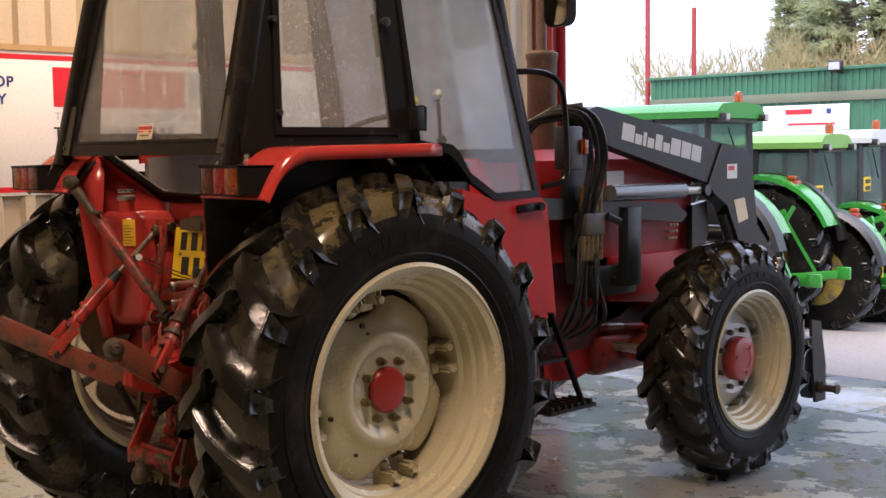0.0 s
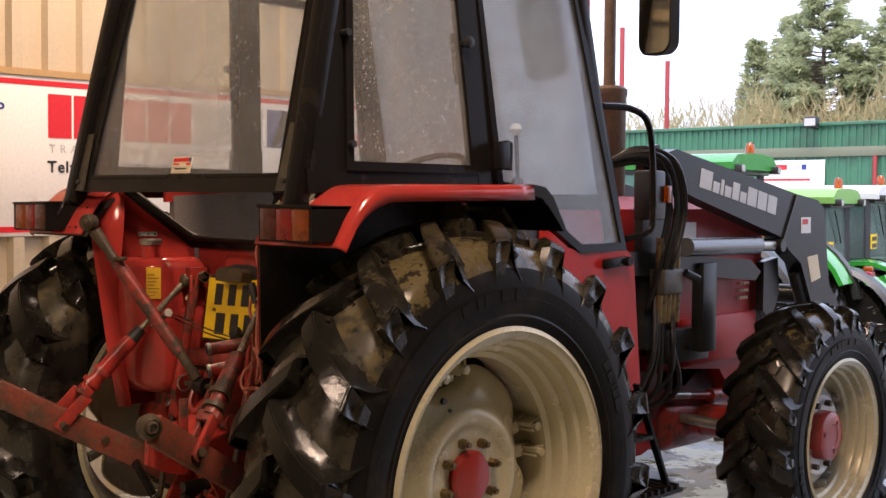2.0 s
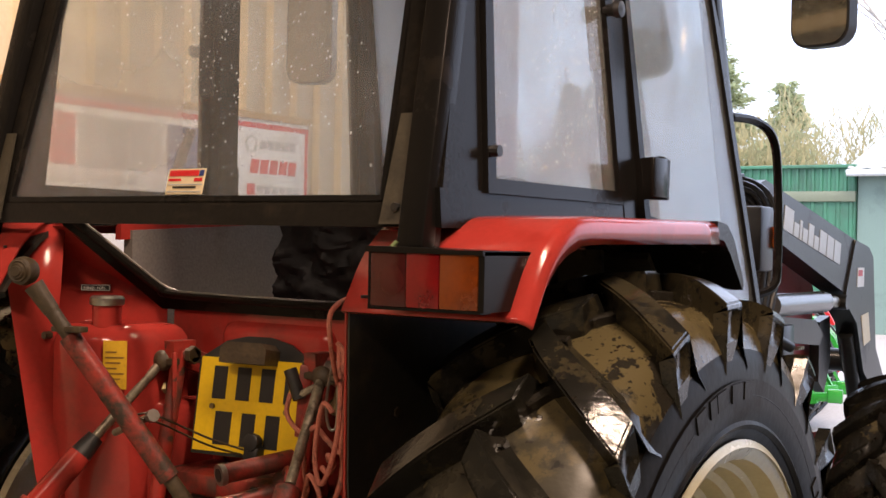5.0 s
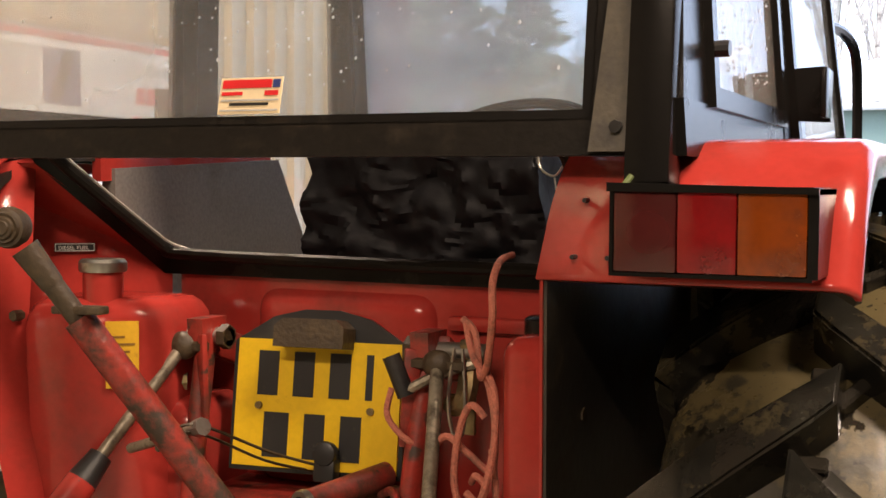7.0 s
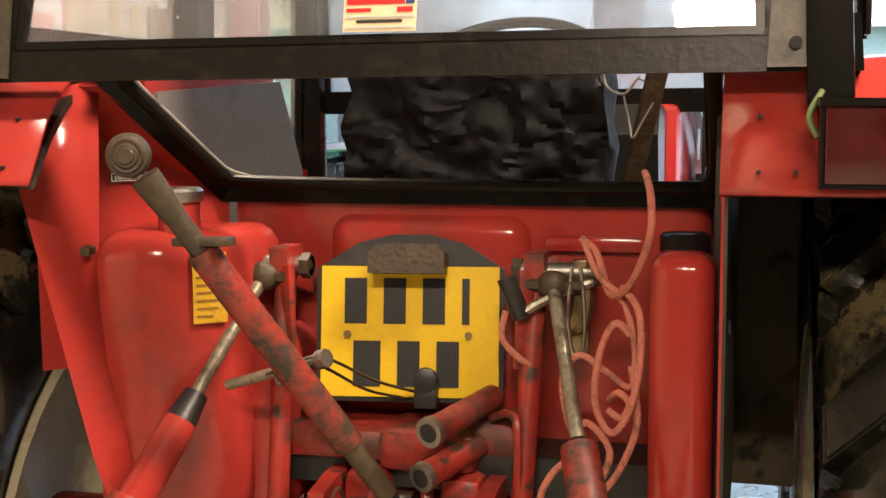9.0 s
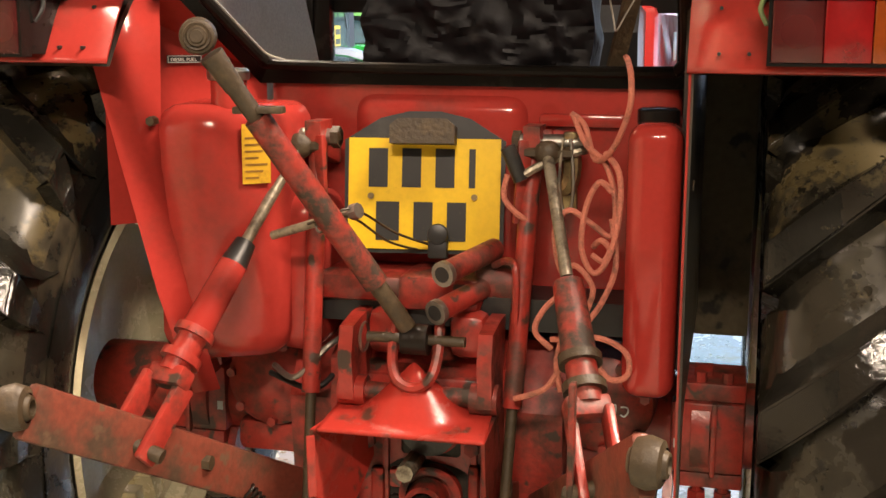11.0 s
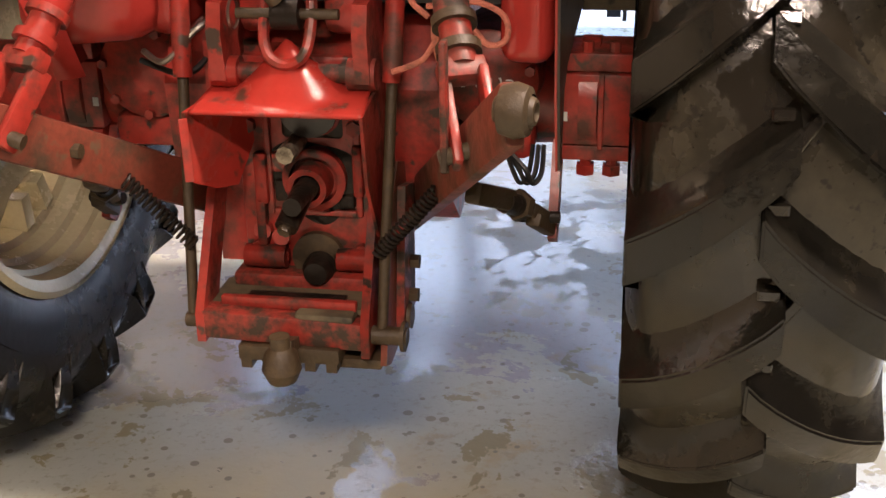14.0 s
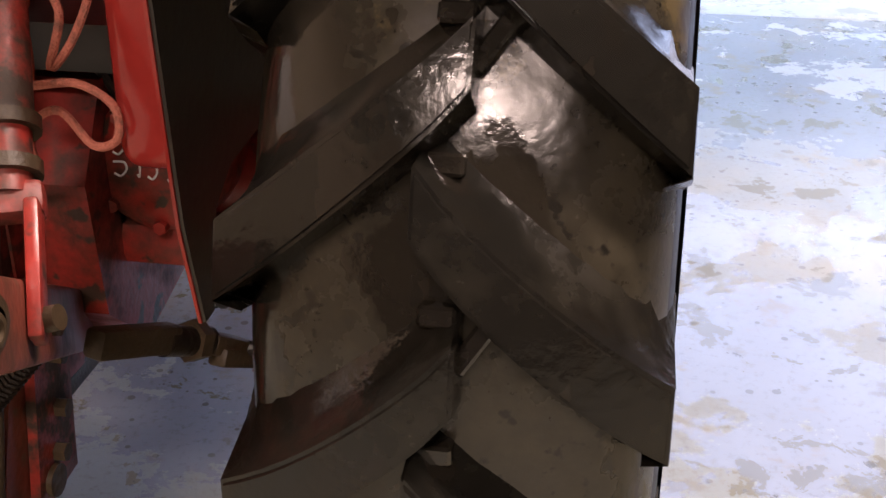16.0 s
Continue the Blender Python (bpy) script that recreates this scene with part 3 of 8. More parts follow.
# added out of view: keeps daylight out of the cab side's reflections
tagged(part("added_wall_north", box(JAMB, 7.4, 4.35, 4.6, -0.2, 5.0), UNSEEN_WALL), "unseen dark wall added beside the doorway to block daylight", "wall", kind="structure")
tagged(part("lintel", box(WALL_X, JAMB, 4.35, 4.6, 4.5, 5.0), RED_STEEL), "unseen red oxide steel beam over the doorway", "beam", kind="structure")


def i_column(x, y, h):
    bm = box(x - 0.09, x + 0.09, y - 0.09, y - 0.075, 0, h)
    box(x - 0.09, x + 0.09, y + 0.075, y + 0.09, 0, h, bm)
    box(x - 0.006, x + 0.006, y - 0.075, y + 0.075, 0, h, bm)
    return tagged(part("column", bm, RED_STEEL), "red painted steel column beside the doorway", "column", kind="structure")


i_column(WALL_X + 0.16, 4.9, 5.0)
# unseen column at the edge of the added wall
i_column(JAMB - 0.1, 4.475, 4.5)


def strip_lamp(x, y, z):
    e = empty("ceiling_lamp", "long warm strip lamp hung under the barn roof", "lamp", "barn strip lamps")
    e.location = (x, y, z)
    part("housing", box(-0.16, 0.16, -0.88, 0.88, 0.0, 0.06), PALE, e, bev=0.008)
    part("tube", rod((0, -0.82, -0.02), (0, 0.82, -0.02), 0.018), GLOW, e, "glowing warm tube")
    for s in (-1, 1):
        part("hanger", rod((0, s * 0.5, 0.06), (0, s * 0.5, 5.0 - z), 0.006), CHROME, e)
    return e


for lx, ly, lz, watts in LAMPS:
    strip_lamp(lx, ly, lz)


# ---- sign on the wall ----
sign = empty("sign_board", "large white sign with red border bands on the cladding wall", "sign")
S0, S1, SZ0, SZ1 = -2.2, 3.03, 1.43, 2.262
SX = WALL_X + 0.036
part("panel", box(SX, SX + 0.02, S0, S1, SZ0, SZ1), WHITE, sign, bev=0.003)
part("band", box(SX + 0.02, SX + 0.022, S0 + 0.004, S1 - 0.004, SZ1 - 0.048, SZ1 - 0.02), SIGN_RED, sign, "red band along the top")
part("band", box(SX + 0.02, SX + 0.022, S0 + 0.004, S1 - 0.004, SZ0 + 0.02, SZ0 + 0.05), SIGN_RED, sign, "red band along the bottom")
part("band", box(SX + 0.02, SX + 0.022, S1 - 0.03, S1 - 0.006, SZ0 + 0.052, SZ1 - 0.05), SIGN_RED, sign)
part("board_edge", box(SX - 0.01, SX + 0.03, S0, S1, SZ1, SZ1 + 0.035), mat("ply_edge", (0.42, 0.27, 0.12), 0.6, 0, None, 0.4, 4, 60, 0.1), sign, "bare plywood top edge")


def wall_mark(name, y0, y1, z0, z1, material, parent, slant=0.0):
    return part(name, prism([(y0, z0), (y1, z0), (y1 + slant, z1), (y0 + slant, z1)], "x", SX + 0.02, SX + 0.0225), material, parent, smooth=False)


def logo_blocks(y, z0, z1, widths, gap, material, parent):
    for w in widths:
        b = wall_mark("logo_block", y, y + w, z0, z1, material, parent)
        y += w + gap
    return y


ye = logo_blocks(0.525, 1.945, 2.175, [0.135, 0.14, 0.135, 0.14, 0.14, 0.135], 0.014, SIGN_RED, sign)
ye = logo_blocks(ye + 0.01, 1.945, 2.175, [0.135, 0.135, 0.135, 0.05], 0.014, SIGN_GREY, sign)
wall_mark("logo_block", ye + 0.02, ye + 0.24, 1.945, 2.175, SIGN_BLUE, sign)
wall_mark("logo_block", ye + 0.05, ye + 0.12, 1.955, 2.165, WHITE, sign, 0.09)
UP_EAST = Matrix(((0, 0, 1, 0), (1, 0, 0, 0), (0, 1, 0, 0), (0, 0, 0, 1)))
words("lettering", "TRACTO", 0.062, Matrix.Translation((SX + 0.022, 0.53, 1.868)) @ UP_EAST, SIGN_GREY, sign, space=2.0)
for k in range(9):
    wall_mark("lettering_bar", 1.02 + k * 0.09, 1.07 + k * 0.09, 1.868, 1.91, SIGN_GREY, sign)
words("lettering", "Tel:", 0.085, Matrix.Translation((SX + 0.022, 0.52, 1.765)) @ UP_EAST, INK, sign, bold=0.002)
for k in range(10):
    wall_mark("lettering_bar", 0.73 + k * 0.062, 0.775 + k * 0.062, 1.765, 1.825, SIGN_BLUE, sign)
words("lettering", "OP", 0.085, Matrix.Translation((SX + 0.022, 0.165, 2.055)) @ UP_EAST, SIGN_BLUE, sign, bold=0.002)
words("lettering", "Y", 0.085, Matrix.Translation((SX + 0.022, 0.185, 1.955)) @ UP_EAST, SIGN_BLUE, sign, bold=0.002)
for k in range(6):
    wall_mark("lettering_bar", -0.05 - k * 0.09, 0.02 - k * 0.09, 2.055, 2.115, SIGN_BLUE, sign)
    wall_mark("lettering_bar", -0.02 - k * 0.09, 0.05 - k * 0.09, 1.955, 2.015, SIGN_BLUE, sign)
part("logo_ring", lathe([(0.045, 0), (0.045, 0.003), (0.034, 0.003), (0.034, 0)], 24, None, (SX + 0.02, 2.57, 2.13), True), SIGN_GREY, sign)
for k in range(5):
    wall_mark("logo_bar", 2.64 + k * 0.058, 2.685 + k * 0.058, 2.105, 2.155, SIGN_GREY, sign)
for k in range(5):
    wall_mark("logo_bar", 2.56 + k * 0.075, 2.62 + k * 0.075, 1.975, 2.05, SIGN_RED, sign, 0.012)
wall_mark("logo_bar", 2.54, 2.60, 1.86, 1.92, SIGN_RED, sign)
for k in range(6):
    wall_mark("logo_bar", 2.62 + k * 0.058, 2.665 + k * 0.058, 1.87, 1.91, SIGN_GREY, sign)

# ---- the red tractor ----
tractor = empty("tractor", "wet muddy red farm tractor with black cab and grey front loader", "tractor")
T = tractor


def both(fn):
    for s in (1, -1):
        fn(s)


def carcass_drop(f):
    """How far the tyre's crown falls off towards the shoulder; f runs from 0 in the middle to 1 at the edge."""
    return 0.028 * f ** 2 + 0.030 * f ** 5 + 0.065 * f ** 14


def lug_mesh(name, half, R, height, side, wide, sweep):
    """One curved tread bar: blunt nose past the middle, steep trailing flank, soft leading flank, and a
    buttress with a sunken slot that runs down over the shoulder."""
    bm = bmesh.new()
    n, rows = 9, []
    big = R / 0.8
    stations = []
    for i in range(n + 1):
        u = i / n
        x = -0.022 * big + u * (half + 0.022 * big)
        f = abs(x) / half
        stations.append((x, R - 0.052 * big * f ** 2.2, x, R - height - carcass_drop(f) * big - 0.004, -sweep * u ** 0.86, wide * (0.84 + 0.20 * u), 1.0))
    stations = [st + (0.0,) for st in stations]
    for v, xf, dr, wf, sunk in ((0.4, 1.008, 0.063, 1.0, 0.0), (0.5, 1.010, 0.069, 0.98, 0.009), (1.4, 1.012, 0.092, 0.92, 0.010), (2.4, 1.008, 0.118, 0.82, 0.008), (2.6, 1.006, 0.124, 0.80, 0.0), (4.0, 0.975, 0.170, 0.62, 0.0)):
        stations.append((half * xf, R - dr * big, half * (xf - 0.12), R - dr * big - 0.006, -sweep * (1 + 0.03 * v), wide * wf * 1.04, 0.25, sunk * big))
    for x, rt, xb, rb, th, w, soft, sunk in stations:
        w, mid = w / R, rb + 0.34 * (rt - rb)
        row = []
        for dth, r, base in ((-w / 2 - 0.010 / R, rb, 1), (-w / 2, rt, 0), (-w * 0.24, rt, -1), (w * 0.24, rt, -1), (w / 2, rt, 0), (w / 2 + 0.016 * soft / R + 0.004 / R, mid, 0.7), (w / 2 + 0.05 * soft / R + 0.01 / R, rb, 1)):
            a = th + dth
            px = x - sunk if base < 0 else x + (xb - x) * base
            row.append(bm.verts.new((side * px, -r * math.cos(a), r * math.sin(a))))
        rows.append(row)
    for a, b in zip(rows, rows[1:]):
        for k in range(6):
            bm.faces.new((a[k], a[k + 1], b[k + 1], b[k]))
    bm.faces.new(rows[0])
    bm.faces.new(rows[-1])
    bmesh.ops.recalc_face_normals(bm, faces=bm.faces)
    tops = [e for e in bm.edges if len(e.link_faces) == 2 and e.calc_face_angle() > 0.55 and min(math.hypot(v.co.y, v.co.z) for v in e.verts) > R - 0.058 * big]
    bmesh.ops.bevel(bm, geom=tops, offset=0.004 * big, segments=2, affect="EDGES", clamp_overlap=True)
    me = bpy.data.meshes.new(name)
    bm.to_mesh(me)
    bm.free()
    me.materials.append(LUG)
    me.polygons.foreach_set("use_smooth", [True] * len(me.polygons))
    me.set_sharp_from_angle(angle=0.6)
    return me


def pressed_disc(d, o, profile, r_round, r_edge, cuts, depth, material, parent, label=""):
    """A pressed wheel disc whose edge is cut back beside each pair of rim clamps."""
    bm, seg = bmesh.new(), 120
    rings = []
    for r, h in profile:
        ring = []
        for k in range(seg):
            a = 2 * math.pi * k / seg
            rr = r
            if r > r_round:
                cut = max(math.exp(-(abs((a - c + math.pi) % (2 * math.pi) - math.pi) / 0.34) ** 4) for c in cuts)
                rr = r_round + (r - r_round) * (1 - depth * cut / (r_edge - r_round))
            ring.append(bm.verts.new((d + o * h, rr * math.cos(a), rr * math.sin(a))))
        rings.append(ring)
    for p, q in zip(rings, rings[1:]):
        for k in range(seg):
            bm.faces.new((p[k], p[(k + 1) % seg], q[(k + 1) % seg], q[k]))
    bm.faces.new(rings[0])
    bm.faces.new(rings[-1])
    return part("disc", bm, material, parent, label)


def sidewall_marks(w, o, half, r, arcs, size):
    """Raised moulded lettering on the sidewall that cannot be read, as plain bars."""
    first = {}
    for start, widths in arcs:
        a = start
        for wd in widths:
            if wd not in first:
                bm = box(0, 0.003, -wd / 2, wd / 2, -size / 2, size / 2)
                bm.transform(Matrix.Translation((0, 0, r)))
                for v in bm.verts:
                    v.co.x = o * (half + v.co.x)
                first[wd] = part("moulded_bar", bm, TYRE, w)
                ob = first[wd]
            else:
                ob = new("moulded_bar", first[wd].data)
                ob.parent = w
            ob.rotation_euler = (a, 0, 0)
            a -= (wd + 0.012) / r


def wheel(name, cx, cy, cz, R, half, rim_r, count, height, wide, sweep, side, rear, label, phase):
    """A driven wheel: stepped rim and pressed disc, tyre carcass, tread bars, bolts and clamps."""
    g = rim_r
    o = side
    k_ = half / 0.21
    steps = [(-0.001, 0.985), (0.004, 0.965), (-0.006, 0.955), (-0.026, 0.91), (-0.031, 0.80), (-0.034, 0.72), (-0.047, 0.685), (-0.052, 0.60), (-0.054, 0.52), (-0.069, 0.475), (-0.075, 0.38), (-0.077, 0.28), (-0.094, 0.23), (-0.099, 0.1)]
    shell = [(g + dr * k_, o * half * f) for dr, f in steps] + [(g + dr * k_, -o * half * f) for dr, f in reversed(steps)]
    shell += [(g + (dr + 0.010) * k_, -o * half * (f - 0.015)) for dr, f in steps[1:]] + [(g + (dr + 0.010) * k_, o * half * (f - 0.015)) for dr, f in reversed(steps[1:])]
    w = part(name, lathe(shell, 96, None, closed=True), RIM, T, label)
    w.location = (cx, cy, cz)
    # carcass
    b, big = R - height, R / 0.8
    crown = [(b - carcass_drop(f) * big, half * f) for f in (0.0, 0.2, 0.4, 0.55, 0.68, 0.78, 0.86, 0.92, 0.96, 0.985)]
    wall = [(b - 0.16 * big, half * 1.0), (g + (b - g) * 0.48, half * 1.015), (g + (b - g) * 0.30, half * 1.01), (g + 0.045, half * 0.985), (g + 0.012, half * 0.93), (g - 0.006, half * 0.86)]
    outer = crown + wall
    part("tyre", lathe([(r, o * x) for r, x in outer[6:]], 120, None, caps=False), TYRE, w, "wet black rubber sidewall")
    part("inner_sidewall", lathe([(r, -o * x) for r, x in outer[6:]], 120, None, caps=False), MUDTYRE, w, "muddy inner sidewall")
    tread = [(r + 0.0012, -x) for r, x in reversed(crown[1:9])] + [(r + 0.0012, x) for r, x in crown[:9]]
    part("tread", lathe(tread, 120, None, caps=False), TREAD, w, "wet tread rubber filmed with tan mud")
    part("bead_ring", lathe([(g + 0.034, o * half * 0.975), (g + 0.043, o * half * 1.008), (g + 0.052, o * half * 0.985)], 96, caps=False), TYRE, w)
    part("sidewall_rib", lathe([(b - 0.168 * big, o * half * 1.0), (b - 0.174 * big, o * half * 1.014), (b - 0.182 * big, o * half * 1.0)], 96, caps=False), TYRE, w)
    arcs = [(0.35, (0.045, 0.03, 0.045, 0.012, 0.045, 0.045)), (2.3, (0.03, 0.012, 0.03, 0.03, 0.045, 0.03, 0.012)), (4.2, (0.045, 0.045, 0.03, 0.045)), (5.3, (0.03, 0.03, 0.012, 0.03, 0.045))]
    sidewall_marks(w, o, half * 1.012, g + (b - g) * 0.40, arcs, 0.034 * big)
    meshes = {s: lug_mesh("lug", half, R, height, s, wide, sweep) for s in (1, -1)}
    for s in (1, -1):
        for k in range(count):
            ob = new("lug", meshes[s])
            ob.parent = w
            ob.rotation_euler = (2 * math.pi * (k + (phase[1] if s < 0 else phase[0])) / count, 0, 0)
    # low tie bars in the middle of the tread, every second one with a slanting stub
    bm = box(-0.017, 0.017, -0.010, 0.010, -0.006, 0.021)
    bmesh.ops.bevel(bm, geom=bm.edges[:], offset=0.003, segments=1, affect="EDGES")
    bm.transform(Matrix.Translation((0, 0, b)))
    bar_one = part("wear_bar", bm, WET_RUBBER, w, "wet black tie bar")
    bm = box(-0.009, 0.009, -0.032, 0.032, -0.008, 0.019)
    bmesh.ops.bevel(bm, geom=bm.edges[:], offset=0.003, segments=1, affect="EDGES")
    bm.transform(Matrix.Translation((0.034, -0.022, b - 0.001)) @ Matrix.Rotation(radians(-34), 4, "Z"))
    stub_one = part("stub_bar", bm, WET_RUBBER, w)
    for k in range(count * 2):
        turn = 2 * math.pi * (k + 2 * phase[0] + 0.75) / (count * 2)
        for first, step in ((bar_one, 1), (stub_one, 2)):
            if k % step:
                continue
            ob = first if k == 0 else new(first.name.split(".")[0], first.data)
            ob.parent = w
            ob.rotation_euler = (turn + math.pi / 2, 0, 0)
    if rear:
        d = o * 0.03
        pairs = [radians(13 + 90 * q) for q in range(4)]
        prof = [(0.0, 0.006), (0.135, 0.006), (0.146, 0.007), (0.158, 0.014), (0.172, 0.024), (0.190, 0.028), (0.206, 0.024), (0.217, 0.014), (0.228, 0.004), (0.255, -0.004), (0.290, -0.014), (0.325, -0.030), (0.346, -0.052), (0.343, -0.062), (0.320, -0.042), (0.27, -0.02), (0.0, -0.012)]
        pressed_disc(d, o, prof, 0.228, 0.346, pairs, 0.070, RIM, w)
        part("hub_cap", lathe([(0.085, d - o * 0.01), (0.085, d + o * 0.020), (0.076, d + o * 0.029), (0.03, d + o * 0.033), (0, d + o * 0.033)], 40), RED, w, "red hub cap")
        nut = bmesh.new()
        rod((0, 0.112, 0), (o * 0.030, 0.112, 0), 0.0155, nut, 6)
        rod((o * 0.030, 0.112, 0), (o * 0.034, 0.112, 0), 0.0125, nut, 12)
        rod((o * 0.034, 0.112, 0), (o * 0.044, 0.112, 0), 0.009, nut, 10)
        first = part("wheel_nut", nut, BRASS, w, "dirty olive wheel nut")
        first.location = (d, 0, 0)
        for k in range(1, 8):
            ob = new("wheel_nut", first.data)
            ob.parent, ob.location, ob.rotation_euler = w, (d, 0, 0), (2 * math.pi * (k + 0.35) / 8, 0, 0)
        first.rotation_euler = (2 * math.pi * 0.35 / 8, 0, 0)
        for c in pairs:
            for off in (-0.135, 0.135):
                bm = box(d - o * 0.085, d - o * 0.045, -0.020, 0.020, 0.290, 0.368)
                box(d - o * 0.05, d + o * 0.012, -0.016, -0.008, 0.318, 0.369, bm)
                box(d - o * 0.05, d + o * 0.012, 0.008, 0.016, 0.318, 0.369, bm)
                rod((d - o * 0.06, 0, 0.336), (d + o * 0.020, 0, 0.336), 0.011, bm, 10)
                rod((d + o * 0.012, 0, 0.336), (d + o * 0.030, 0, 0.336), 0.0165, bm, 6)
                bm.transform(Matrix.Rotation(c + off - math.pi / 2, 4, "X"))
                part("rim_clamp", bm, RIM, w, bev=0.003)
        # black plugs paint the darkness inside the disc's holes
        for c, r, size in ((1.95, 0.262, 0.010), (1.93, 0.228, 0.006), (3.42, 0.262, 0.009), (5.0, 0.262, 0.008), (0.35, 0.20, 0.006), (4.15, 0.262, 0.007)):
            bm = rod((d - o * 0.01, 0, 0), (d + o * (0.001 if r > 0.24 else 0.009), 0, 0), size, None, 12)
            bm.transform(Matrix.Translation((0, r * math.cos(c), r * math.sin(c))))
            part("disc_hole", bm, INK, w)
    else:
        d = o * 0.03
        disc = [(0, d + o * 0.008), (0.15, d + o * 0.008), (0.178, d + o * 0.012), (0.20, d - o * 0.004), (0.235, d - o * 0.03), (0.255, d - o * 0.05), (0.25, d - o * 0.06), (0, d - o * 0.02)]
        part("disc", lathe(disc, 64), RIM_GREY, w, "silver painted wheel disc")
        part("hub", lathe([(0.112, d), (0.112, d + o * 0.055), (0.108, d + o * 0.066), (0.100, d + o * 0.070), (0.055, d + o * 0.071), (0.052, d + o * 0.068), (0, d + o * 0.068)], 48), RED, w, "red planetary hub")
        for k in range(3):
            bm = rod((d + o * 0.068, 0.072, 0), (d + o * 0.076, 0.072, 0), 0.010, None, 8)
            bm.transform(Matrix.Rotation(2 * math.pi * (k + 0.4) / 3, 4, "X"))
            part("hub_bolt", bm, RED_OLD, w)
        for k in range(8):
            bm = rod((d, 0.148, 0), (d + o * 0.036, 0.148, 0), 0.014, None, 6)
            bm.transform(Matrix.Rotation(2 * math.pi * (k + 0.5) / 8, 4, "X"))
            part("wheel_nut", bm, RUST, w)
        for k in range(4):
            for off in (-0.12, 0.12):
                bm = box(d - o * 0.075, d - o * 0.035, -0.02, 0.02, 0.225, 0.275)
                box(d - o * 0.06, d - o * 0.01, -0.014, 0.014, 0.245, 0.272, bm)
                rod((d - o * 0.03, 0, 0.247), (d + o * 0.0, 0, 0.247), 0.011, bm, 8)
                bm.transform(Matrix.Rotation(2 * math.pi * (k + 0.3) / 4 + off, 4, "X"))
                part("rim_clamp", bm, RIM_GREY, w, bev=0.003)
    return w


for s in (1, -1):
    wheel("rear_wheel", s * 0.815, 0.028, 0.790, 0.792, 0.206, 0.462, 18, 0.058, 0.076, 0.25, s, True, "cream steel rim in a deep-lugged muddy tyre", (0.93, 0.47))
    wheel("front_wheel", s * 0.785, 2.42, 0.59, 0.597, 0.165, 0.345, 18, 0.040, 0.056, 0.29, s, False, "cream steel rim in a wet lugged front tyre", (0.3, 0.8))


